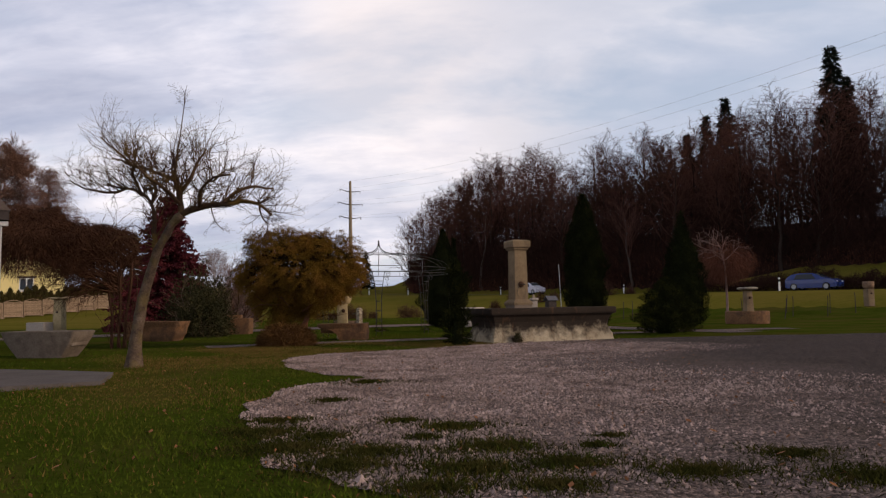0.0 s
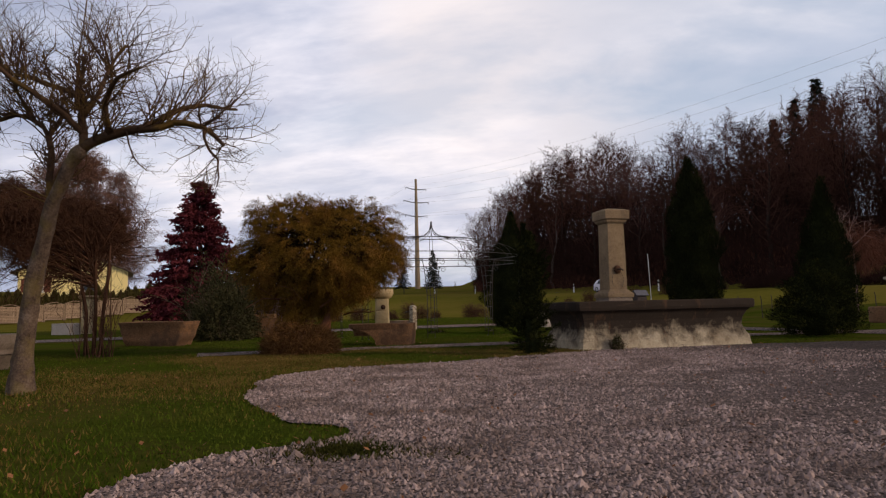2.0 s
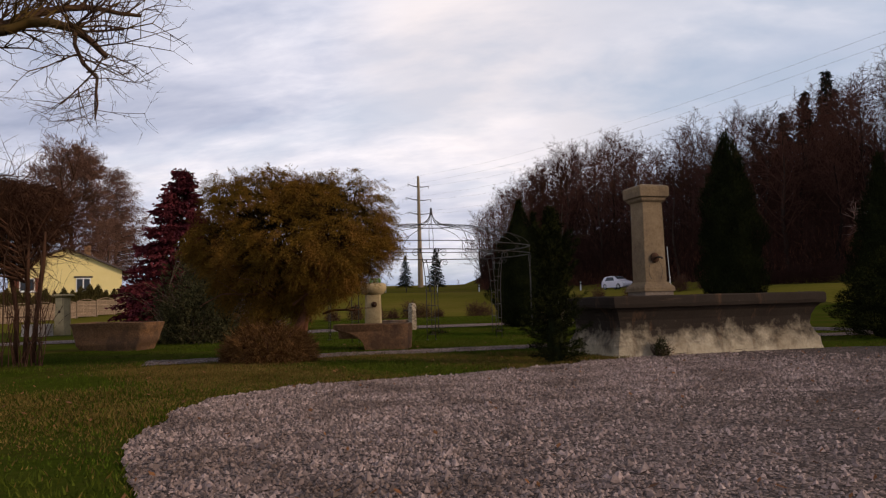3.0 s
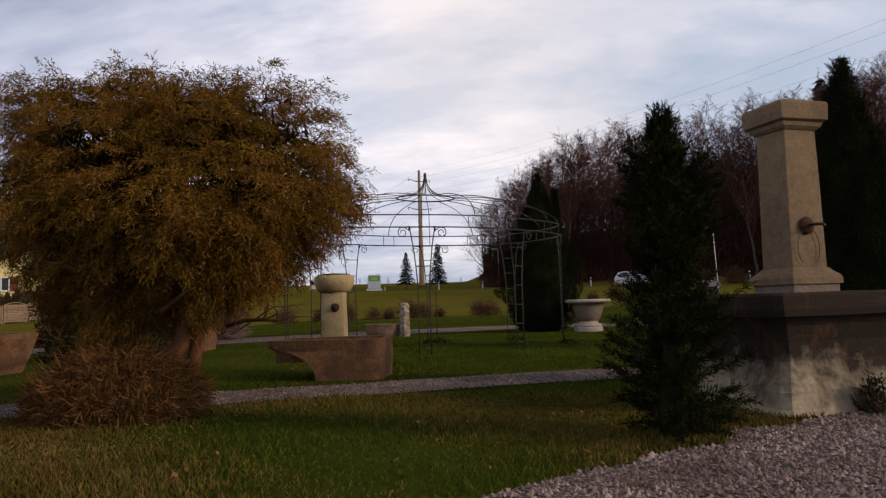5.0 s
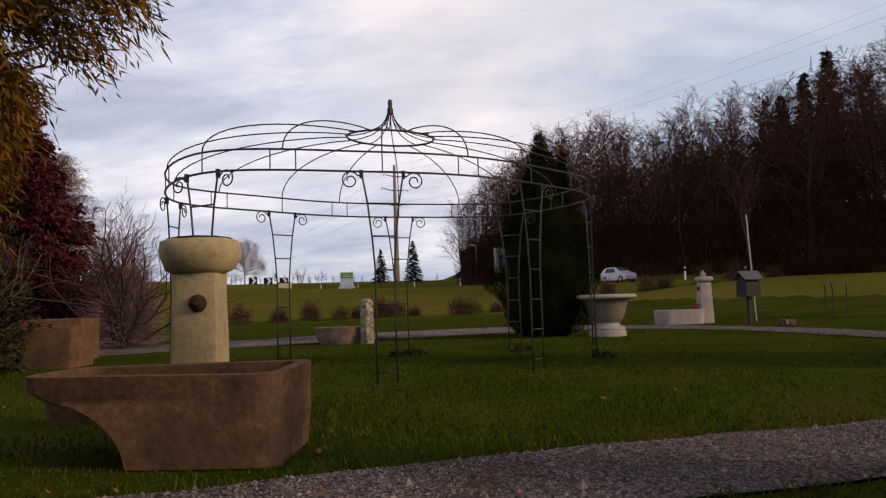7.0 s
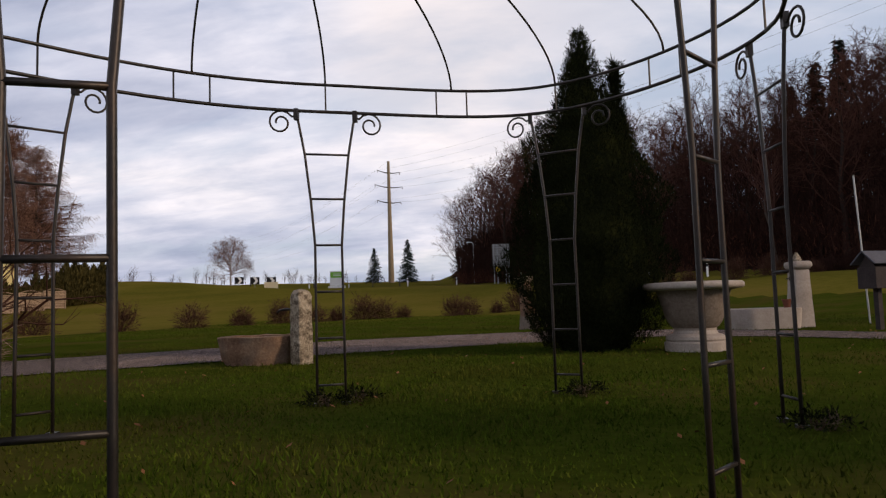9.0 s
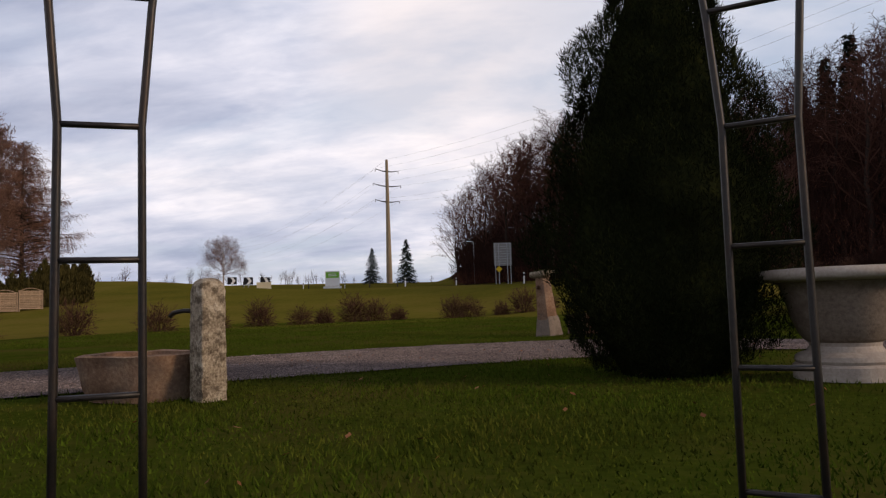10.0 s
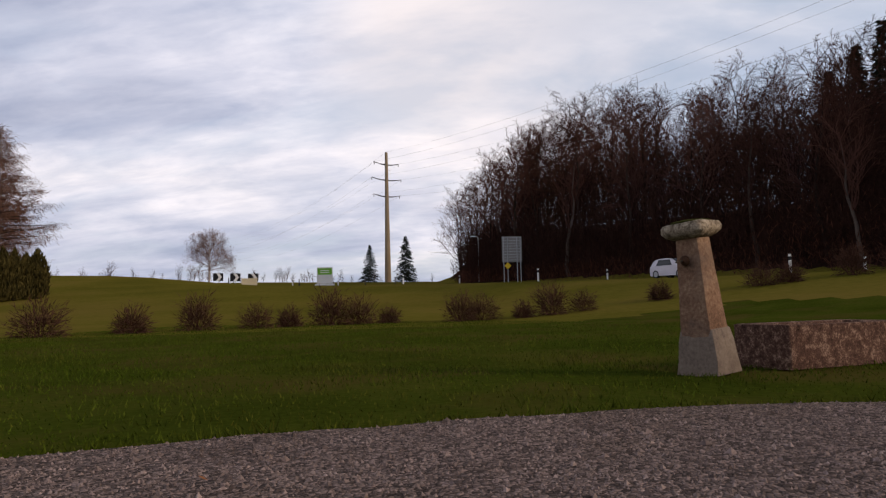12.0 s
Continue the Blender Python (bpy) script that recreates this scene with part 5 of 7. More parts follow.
def build_trellis():
    """A rose arch beside the drooping tree."""
    t = thing("rose_arch", pose(-8.15, 15.9, 0, 0, 0, 20), "rusty iron rose arch with bare climbing stems", "rose arch")
    for sx in (-0.28, 0.28):
        bm = bmesh.new(); rod(bm, [(sx, 0, 0), (sx, 0, 1.8), (sx * 0.8, 0, 1.98)], 0.01, 5)
        part("stile", bm, M["rust"], t)
    for z in (0.4, 0.8, 1.2, 1.6):
        bm = bmesh.new(); rod(bm, [(-0.28, 0, z), (0.28, 0, z)], 0.007, 5)
        part("rung", bm, M["rust"], t)
    bm = bmesh.new()
    rod(bm, [((0.16 * (1 - 0.65 * u)) * math.cos(12 * u), 0, 1.85 + (0.16 * (1 - 0.65 * u)) * math.sin(12 * u)) for u in np.linspace(0, 1, 30)], 0.008, 5)
    part("scroll", bm, M["rust"], t)
    rng = np.random.default_rng(8)
    segs = []
    for k in range(26):
        limbs(rng, (rng.uniform(-0.35, 0.35), rng.uniform(-0.12, 0.12), 0), (rng.normal() * 0.12, rng.normal() * 0.12, 1), rng.uniform(0.9, 1.6), 0.008, 1, (0, 1), 0.6, 0.4, 0.2, 0.16, 5, segs)
    part("climbing_growth", tube_mesh("stems", segs, M["rose"], 3), M["rose"], t)


build_trellis()


# ---------------------------------------------------------------- trees and shrubs of the garden
def build_fruit_tree():
    t = thing("fruit_tree", pose(-5.0, 10.0, 0), "bare old fruit tree with leaning trunk and lichen-yellow limbs", "tree")
    rng = np.random.default_rng(31)
    bm = bmesh.new()
    line = [(0.0, 0, -0.1), (0.0, 0, 0.05), (0.02, 0, 0.35), (0.06, 0, 0.75), (0.17, -0.05, 1.2), (0.33, -0.12, 1.65), (0.53, -0.25, 2.05), (0.78, -0.35, 2.42), (0.98, -0.40, 2.60)]
    rod(bm, line, [0.18, 0.145, 0.106, 0.094, 0.090, 0.076, 0.070, 0.068, 0.064], 12)
    part("trunk", roughen(bm, 0.022, 13, 2), M["bark"], t, smooth=True)
    segs = []
    def limb(pts, r0, r1, kids, klen):
        pts = np.array(pts, float)
        n = len(pts) - 1
        for i in range(n):
            ra, rb = 0.86 * (r0 + (r1 - r0) * i / n), 0.86 * (r0 + (r1 - r0) * (i + 1) / n)
            mid = (pts[i] + pts[i + 1]) / 2 + rng.normal(size=3) * 0.02
            segs.append((*pts[i], *mid, ra, (ra + rb) / 2)); segs.append((*mid, *pts[i + 1], (ra + rb) / 2, rb))
            for _ in range(kids + 4):
                u = rng.uniform(0, 1)
                p = pts[i] * (1 - u) + pts[i + 1] * u
                d = pts[i + 1] - pts[i]; d /= np.linalg.norm(d)
                s = rng.normal(size=3); s[2] = abs(s[2]) * 0.9 + 0.15; s -= d * s.dot(d) * 0.6; s /= np.linalg.norm(s)
                limbs(rng, p, s + d * 0.75, klen * rng.uniform(0.45, 1.0), min(0.0085, rb * 0.36), 2, (1, 2), 0.80, 0.50, 0.07, 0.115, 3, segs, None, 0.6, 0.25)
    o = (0.98, -0.40, 2.60)
    limb([o, (1.30, -0.42, 2.70), (1.65, -0.45, 2.74), (2.0, -0.4, 2.80), (2.30, -0.35, 2.74), (2.5, -0.3, 2.55)], 0.075, 0.02, 4, 0.62)
    limb([(1.30, -0.42, 2.70), (1.45, -0.75, 2.95), (1.75, -1.0, 3.10), (2.1, -1.2, 3.10)], 0.045, 0.015, 4, 0.62)
    limb([(1.65, -0.45, 2.74), (1.8, -0.1, 3.0), (2.05, 0.2, 3.15), (2.35, 0.35, 3.12)], 0.045, 0.015, 4, 0.6)
    limb([o, (0.88, -0.30, 2.95), (0.78, -0.15, 3.20), (0.62, 0.0, 3.45), (0.60, 0.1, 3.75)], 0.065, 0.018, 4, 0.62)
    limb([(0.88, -0.30, 2.95), (1.08, -0.30, 3.2), (1.18, -0.25, 3.5), (1.32, -0.2, 3.75)], 0.05, 0.015, 4, 0.62)
    limb([(0.78, -0.15, 3.20), (0.45, -0.3, 3.35), (0.1, -0.4, 3.45), (-0.25, -0.4, 3.6)], 0.04, 0.012, 4, 0.6)
    limb([(0.95, -0.36, 2.75), (0.75, -0.8, 3.05), (0.55, -1.2, 3.3), (0.5, -1.5, 3.5)], 0.045, 0.014, 4, 0.6)
    # the second, darker limb that rises steeply from the trunk
    limb([(0.45, -0.2, 1.95), (0.36, -0.1, 2.35), (0.34, -0.05, 2.70), (0.26, 0.0, 2.86), (0.05, 0.05, 3.05), (-0.25, 0.1, 3.15), (-0.6, 0.1, 3.25)], 0.062, 0.016, 4, 0.62)
    limb([(0.26, 0.0, 2.86), (0.2, 0.3, 3.15), (0.05, 0.6, 3.3), (-0.2, 0.9, 3.4)], 0.04, 0.014, 4, 0.6)
    limb([(-0.25, 0.1, 3.15), (-0.5, -0.1, 3.05), (-0.8, -0.25, 3.1), (-1.05, -0.3, 3.25)], 0.03, 0.010, 4, 0.6)
    limb([(0.1, -0.4, 3.45), (-0.1, -0.6, 3.7), (-0.3, -0.7, 3.9)], 0.03, 0.010, 4, 0.6)
    limb([(0.05, 0.05, 3.05), (0.0, -0.2, 3.35), (0.1, -0.3, 3.6), (0.15, -0.3, 3.85)], 0.035, 0.012, 4, 0.55)
    # hanging tips and long water shoots
    limb([(2.3, -0.35, 2.74), (2.36, -0.35, 2.5), (2.44, -0.32, 2.3), (2.42, -0.3, 2.12)], 0.02, 0.007, 3, 0.4)
    limb([(1.5, -0.45, 2.72), (1.58, -0.45, 2.45), (1.72, -0.42, 2.3)], 0.012, 0.005, 1, 0.25)
    limb([(0.8, -0.3, 3.0), (0.86, -0.32, 3.7), (0.98, -0.35, 4.5), (1.03, -0.36, 4.85)], 0.016, 0.004, 1, 0.3)
    segs = [(*q[:6], q[6] + 0.0006, q[7] + 0.0004) for q in segs]
    part("crown", tube_mesh("crown", segs, M["twig"], 4), M["twig"], t, "bare tangled twigs with yellow lichen")


build_fruit_tree()


def sprays(rng, p, way, length, k):
    """Feather-like sprays: k small leaves to either side of a short drooping thread."""
    n = len(p)
    w = way / (np.linalg.norm(way, axis=1, keepdims=True) + 1e-9)
    side = np.cross(w, rng.normal(size=w.shape)); side /= np.linalg.norm(side, axis=1, keepdims=True) + 1e-9
    L = length * rng.uniform(0.55, 1.3, (n, 1))
    bs, tp = [], []
    for j in range(k):
        u = j / k
        b = p + w * L * u + np.array([0, 0, -0.25]) * L * u * u
        s = side * (1 if j % 2 else -1) * L * 0.30 * (1.1 - u)
        bs.append(b); tp.append(b + w * L * 0.34 + s + rng.normal(size=p.shape) * 0.012)
    return np.concatenate(bs), np.concatenate(tp)


def build_golden_cypress():
    t = thing("golden_cypress", pose(-3.64, 16.50, 0), "broad golden thread-leaf cypress with drooping foliage and red trunks", "conifer")
    rng = np.random.default_rng(41)
    def envelope(d):
        """The crown's skin in a direction: broad and flat-topped, with an uneven drooping skirt."""
        x, y, z = d[:, 0], d[:, 1], d[:, 2]
        lump = 1 + 0.07 * np.sin(5 * x + 3 * z + 1) + 0.07 * np.sin(6 * y - 4 * z) + 0.05 * np.sin(9 * x + 7 * y + 5 * z)
        low = np.where(z < 0, 0.70 - 0.17 * np.clip(x * 1.6, -1, 1) + 0.08 * np.sin(7 * x + 5 * y), 1.0)
        flat = 1 / np.power(np.abs(x) ** 2.6 + np.abs(y) ** 2.6 + np.abs(z) ** 2.6, 1 / 2.6)
        slim = 1 - 0.50 * np.clip(-z, 0, 1) ** 0.8
        return d * (flat * lump)[:, None] * np.stack([1.62 * slim, 1.25 * slim, 1.22 * low], axis=1) + np.array([0, 0, 1.80])
    n = 1750
    d = rng.normal(size=(n, 3)); d /= np.linalg.norm(d, axis=1, keepdims=True)
    tip = envelope(d) * rng.uniform(0.93, 1.04, (n, 1)) + np.array([0, 0, 0.02])
    out = d * np.array([1, 1, 0.8])
    # each plume arches out and hangs over at its tip
    P, W = [], []
    for k in range(n):
        L = rng.uniform(0.28, 0.50)
        side = np.cross(out[k], (0, 0, 1.0)); side /= np.linalg.norm(side) + 1e-9
        m = 42
        u = rng.uniform(0, 1, m)
        o = out[k] / np.linalg.norm(out[k])
        c = tip[k] - o * L * 0.75
        base = c + o * (L * u)[:, None] + np.array([0, 0, -0.42]) * (L * u * u)[:, None] + side * (rng.normal(size=m) * 0.055 * (1.1 - 0.6 * u))[:, None] + rng.normal(size=(m, 3)) * 0.016
        way = o * 0.55 + np.array([0, 0, -0.22]) + np.array([0, 0, -0.60]) * u[:, None] + side * (rng.normal(size=m) * 0.75)[:, None] + rng.normal(size=(m, 3)) * 0.16
        P.append(base); W.append(way)
    p, way = np.concatenate(P), np.concatenate(W)
    bs, tp = sprays(rng, p, way, 0.105, 5)
    part("foliage", sliver_mesh("foliage", bs, tp, 0.0036, M["gold"]), M["gold"], t)
    # single longer shoots stand out from the top and the sides
    q = envelope(d[:260]); e = out[:260]
    m = e[:, 2] > -0.25
    bs, tp = [], []
    for v in np.linspace(0, 1, 6):
        a_, b_ = sprays(rng, q[m] + e[m] * 0.16 * v + np.array([0, 0, -0.05 * v * v]), e[m] * 0.8 + np.array([0, 0, -0.15]) + rng.normal(size=e[m].shape) * 0.5, 0.07, 5)
        bs.append(a_); tp.append(b_)
    part("wispy_edge", sliver_mesh("wisps", np.concatenate(bs), np.concatenate(tp), 0.0042, M["gold"]), M["gold"], t)
    # dark twigs fill the crown; its inner shade is in their colour
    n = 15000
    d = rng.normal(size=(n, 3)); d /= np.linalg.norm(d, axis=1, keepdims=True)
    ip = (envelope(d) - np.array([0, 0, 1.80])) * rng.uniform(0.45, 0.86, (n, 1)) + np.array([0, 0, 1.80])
    part("inner_foliage", sliver_mesh("inner", ip, ip + rng.normal(size=ip.shape) * 0.09, 0.016, M["goldshade"]), M["goldshade"], t)
    segs = []
    for k in range(46):
        a_ = 2.4 * k
        limbs(rng, (rng.normal() * 0.3, rng.normal() * 0.2, rng.uniform(0.7, 1.6)), (math.cos(a_), math.sin(a_), rng.uniform(0.1, 0.9)), 0.75, 0.022, 1, (1, 2), 0.6, 0.5, 0.05, 0.12, 3, segs)
    part("branching", tube_mesh("branching", segs, M["redbark"], 4), M["redbark"], t)
    for pts, rad in (([(-0.20, -0.30, -0.05), (-0.14, -0.28, 0.15), (0.12, -0.18, 0.62), (0.26, -0.05, 1.15), (0.36, 0.1, 2.0)], (0.115, 0.085, 0.068, 0.060, 0.03)),
                     ([(-0.34, -0.05, -0.05), (-0.50, -0.02, 0.5), (-0.62, 0.0, 1.2), (-0.55, 0.1, 2.0)], (0.10, 0.075, 0.062, 0.03)),
                     ([(-0.1, 0.25, -0.05), (0.0, 0.35, 0.7), (0.1, 0.5, 1.6)], (0.085, 0.062, 0.03))):
        bm = bmesh.new(); rod(bm, pts, rad, 10)
        part("trunk", roughen(bm, 0.02, 8), M["redbark"], t, smooth=True)
    # low dry brown shrub at its foot
    s = thing("low_shrub", pose(-3.95, 16.05, 0), "low dry brown shrub under the golden cypress", "shrub")
    n = 15000
    a, r = rng.uniform(0, 6.28, n), 0.62 * np.sqrt(rng.uniform(0, 1, n))
    z = 0.62 * rng.uniform(0, 1, n) * np.sqrt(np.clip(1 - (r / 0.66) ** 2, 0, 1))
    b = np.stack([r * np.cos(a) * 1.15, r * np.sin(a), z], axis=1)
    w = np.stack([np.cos(a) * 0.07, np.sin(a) * 0.07, rng.uniform(-0.06, 0.09, n)], axis=1) + rng.normal(size=(n, 3)) * 0.05
    part("foliage", sliver_mesh("foliage", b, b + w, 0.0045, M["lowshrub"]), M["lowshrub"], s)
    segs = []
    for k in range(40):
        limbs(rng, (rng.normal() * 0.2, rng.normal() * 0.2, 0), (rng.normal() * 0.6, rng.normal() * 0.6, 1), 0.4, 0.008, 1, (1, 2), 0.7, 0.5, 0.1, 0.15, 3, segs)
    tagged(part("stem_growth", tube_mesh("stems", segs, M["rose"], 3), M["rose"], s), kind="stuff")


build_golden_cypress()


def conifer(name, m, H, R, mat, label, seed, n=16000, shape=None, leaf=(0.10, 0.20), width=0.012, up=0.75, ragged=0.10, lobes=9, lo=0.02, core="thuja", group="", feather=0):
    """A dense upright conifer: sprays over an uneven spindle, a shaded inside and a stem."""
    t = thing(name, m, label, "conifer", group)
    rng = np.random.default_rng(seed)
    shape = shape or [(0, 0.62), (0.08, 0.88), (0.2, 1.0), (0.4, 0.93), (0.6, 0.72), (0.8, 0.42), (0.93, 0.18), (1.0, 0.03)]
    sx, sy = [s[0] for s in shape], [s[1] for s in shape]
    u = rng.uniform(lo, 1, n)
    keep = rng.uniform(0, 1, n) < np.interp(u, sx, sy) + 0.06
    u = u[keep]
    n = len(u)
    a = rng.uniform(0, 6.28, n)
    lump = 1 + ragged * (np.sin(lobes * a + 5 * np.sin(9 * u)) * 0.5 + np.sin(3 * a + 17 * u) * 0.6 + np.sin(31 * u + 2 * a) * 0.5)
    depth = 1 - 0.38 * rng.uniform(0, 1, n) ** 2.2
    r = R * np.interp(u, sx, sy) * lump * depth
    b = np.stack([r * np.cos(a), r * np.sin(a), H * u], axis=1)
    l = rng.uniform(*leaf, n)[:, None]
    o = np.stack([np.cos(a), np.sin(a), np.zeros(n)], axis=1)
    w = (o * (1 - up) + np.array([0, 0, up]) + rng.normal(size=(n, 3)) * 0.22)
    w /= np.linalg.norm(w, axis=1, keepdims=True)
    if feather:
        bs, tp = sprays(rng, b, w, float(np.mean(l)), feather)
        part("foliage", sliver_mesh("foliage", bs, tp, width, mat), mat, t)
    else:
        part("foliage", sliver_mesh("foliage", b, b + w * l, width, mat), mat, t)
    rings = []
    for k in range(15):
        v = k / 14
        rr = R * (0.5 if ragged > 0.3 else 0.74) * np.interp(v, sx, sy)
        rings.append([(max(0.01, rr * (1 + 0.10 * noise.noise((3 * math.cos(c), 3 * math.sin(c), v * 9 + seed)))) * math.cos(c), max(0.01, rr) * math.sin(c), H * (lo + (0.97 - lo) * v)) for c in np.linspace(0, 6.28, 18, endpoint=False)])
    part("inner_foliage", roughen(loft(rings), 0.05 * R, 7), M[core], t)
    bm = bmesh.new(); rod(bm, [(0, 0, -0.05), (0, 0, H * 0.5), (0, 0, H * 0.9)], [0.05 + 0.03 * R, 0.04, 0.01], 8)
    part("trunk", bm, M["bark"], t)
    return t


# juniper by the great basin, open feathery tip
def build_juniper():
    t = thing("juniper", pose(0.47, 15.15, 0), "dark green juniper with feathery tips beside the basin", "conifer")
    rng = np.random.default_rng(51)
    H = 2.1
    hs = [0, 0.10, 0.25, 0.37, 0.43, 0.52, 0.64, 0.76, 0.88, 1.0]
    rs = [0.36, 0.46, 0.44, 0.32, 0.23, 0.30, 0.32, 0.25, 0.15, 0.035]
    P, W = [], []
    for k in range(170):
        u = 0.02 + 0.96 * (k / 169) ** 0.92
        a = 2.4 * k + rng.normal() * 0.3
        rr = float(np.interp(u, hs, rs)) * rng.uniform(0.55, 1.22)
        rr *= 1 + 0.22 * math.cos(a) * (0.45 < u < 0.72)
        s = np.array([0, 0, H * u * 0.90])
        e = s + np.array([math.cos(a) * rr, math.sin(a) * rr, (0.10 + 0.45 * rr) * min(1.0, 3.5 * u) - 0.06 * max(0.0, 1 - 5 * u) + 0.10 * u])
        n = int(34 + 110 * rr)
        v = rng.uniform(0.12, 1, n)[:, None]
        d = (e - s) / np.linalg.norm(e - s)
        P.append(s + (e - s) * v + rng.normal(size=(n, 3)) * 0.026 * (1.12 - v))
        W.append(d * 0.9 + np.array([0, 0, 0.30]) + rng.normal(size=(n, 3)) * 0.38)
    p, w = np.concatenate(P), np.concatenate(W)
    bs, tp = sprays(rng, p, w, 0.075, 8)
    part("foliage", sliver_mesh("foliage", bs, tp, 0.0034, M["juniper"]), M["juniper"], t)
    part("inner_foliage", roughen(lathe([(max(0.012, 0.22 * r), H * u) for u, r in zip(hs[:-1], rs[:-1])], 14), 0.05, 9), M["thuja"], t)
    bm = bmesh.new(); rod(bm, [(0, 0, -0.05), (0.01, 0, 1.0), (0, 0, 1.9)], [0.035, 0.022, 0.004], 6)
    part("trunk", bm, M["bark"], t)


build_juniper()
# great thuja beside the pavilion
THU = [(0, 0.55), (0.05, 0.75), (0.12, 0.93), (0.25, 1.0), (0.40, 0.95), (0.55, 0.78), (0.68, 0.56), (0.78, 0.36), (0.87, 0.20), (0.95, 0.11), (1.0, 0.03)]
big_thuja = conifer("thuja", pose(-0.58, 31.2, 0), 4.55, 1.06, M["thuja"], "large dense dark thuja with feathery forked top", 52, 30000, THU, (0.09, 0.15), 0.0042, 0.80, 0.18, 7, 0.0, feather=7)


def side_tip():
    rng = np.random.default_rng(77)
    n = 1000
    u = rng.uniform(0, 1, n)
    a = rng.uniform(0, 6.28, n)
    r = 0.12 * (1 - u) ** 0.8 * rng.uniform(0.3, 1, n)
    b = np.stack([0.50 + r * np.cos(a), 0.1 + r * np.sin(a), 2.75 + 1.3 * u], axis=1)
    w = np.stack([np.cos(a) * 0.4, np.sin(a) * 0.4, np.ones(n)], axis=1) + rng.normal(size=(n, 3)) * 0.25
    bs, tp = sprays(rng, b, w, 0.17, 7)
    part("side_tip", sliver_mesh("side_tip", bs, tp, 0.0055, M["thuja"]), M["thuja"], big_thuja)


side_tip()
COL = [(0, 0.75), (0.06, 0.92), (0.2, 1.0), (0.5, 0.95), (0.68, 0.76), (0.80, 0.52), (0.90, 0.28), (1.0, 0.04)]
conifer("columnar_thuja", pose(4.85, 23.5, 0), 4.85, 0.68, M["thuja"], "tall dark columnar thuja behind the basin", 53, 15000, COL, (0.14, 0.24), 0.006, 0.84, 0.2, 6, feather=6)
conifer("columnar_thuja", pose(8.35, 23.6, 0), 4.1, 0.74, M["thuja"], "dark columnar thuja with rounded foot", 54, 11000, THU, (0.14, 0.24), 0.006, 0.84, 0.18, 6, feather=6)
conifer("juniper_bush", pose(6.75, 19.9, 0), 1.70, 0.76, M["juniper"], "low dark bluish juniper bush beside the basin", 55, 12000, [(0, 0.7), (0.15, 1.0), (0.4, 0.95), (0.65, 0.7), (0.85, 0.4), (1, 0.05)], (0.07, 0.14), 0.0065, 0.45, 0.34, feather=5)


def build_burgundy():
    """A layered dark red conifer-like tree."""
    t = thing("burgundy_tree", pose(-14.4, 32.4, 0), "dark red dense conical tree with layered branches", "tree")
    rng = np.random.default_rng(61)
    bs, ws = [], []
    H, R = 6.7, 2.9
    for k in range(30):
        u = 0.06 + 0.92 * k / 29
        rad = R * (1 - u) ** 0.82 + 0.12
        for j in range(int(7 + 12 * (1 - u))):
            a, rr = rng.uniform(0, 6.28), rad * rng.uniform(0.8, 1.12)
            n = int(170 * (0.4 + 1 - u))
            v = rng.uniform(0.2, 1, n)
            c = np.stack([np.cos(a) * rr * v, np.sin(a) * rr * v, H * u - 0.28 * rr * v ** 1.6 + 0.12 * v ** 6], axis=1) + rng.normal(size=(n, 3)) * np.array([0.10, 0.10, 0.045])
            bs.append(c); ws.append(np.array([np.cos(a) * 0.10, np.sin(a) * 0.10, -0.04]) + rng.normal(size=(n, 3)) * 0.06)
    b, w = np.concatenate(bs), np.concatenate(ws)
    part("foliage", sliver_mesh("foliage", b, b + w, 0.046, M["burgundy"]), M["burgundy"], t)
    bm = bmesh.new(); rod(bm, [(0, 0, -0.1), (0, 0, 3), (0, 0, 6.4)], [0.2, 0.12, 0.02], 8)
    part("trunk", bm, M["bark"], t)


build_burgundy()


def build_drooping_tree():
    t = thing("drooping_tree", pose(-8.75, 16.7, 0), "wide umbrella-shaped bare tree of dense brown drooping twigs", "tree")
    rng = np.random.default_rng(71)
    for dx in (-0.16, 0.02, 0.17):
        bm = bmesh.new(); rod(bm, [(dx, 0, -0.05), (dx * 1.2, 0.05, 0.9), (dx * 2, 0.0, 1.7), (dx * 2.2, 0, 2.3)], [0.045, 0.038, 0.034, 0.02], 8)
        part("trunk", roughen(bm, 0.012, 9), M["browntwig"], t, smooth=True)
    segs = []
    for k in range(70):
        a = rng.uniform(0, 6.28)
        limbs(rng, (0, 0, rng.uniform(1.4, 2.1)), (math.cos(a) - 0.8, math.sin(a), 0.45), 1.5, 0.017, 2, (1, 2), 0.7, 0.5, -0.03, 0.12, 5, segs)
    part("branching", tube_mesh("limbs", segs, M["browntwig"], 3), M["browntwig"], t)
    n = 90000
    a, r = rng.uniform(0, 6.28, n), 2.6 * np.sqrt(rng.uniform(0, 1, n))
    r *= 1 + 0.08 * np.sin(5 * a) + 0.05 * np.sin(11 * a + 1)
    top = 3.75 - 0.15 * r ** 1.6 + 0.16 * np.sin(3 * r + 2 * a) + 0.1 * np.sin(7 * a + r * 4)
    z = top - rng.uniform(0, 1, n) ** 1.4 * (0.75 + 0.1 * r)
    b = np.stack([r * np.cos(a) - 2.55, r * np.sin(a), z], axis=1)
    w = np.stack([np.cos(a) * 0.13, np.sin(a) * 0.13, -rng.uniform(0.0, 0.22, n)], axis=1) + rng.normal(size=(n, 3)) * 0.08
    part("twig_fringe", sliver_mesh("twigs", b, b + w, 0.006, M["browntwig"]), M["browntwig"], t)


build_drooping_tree()


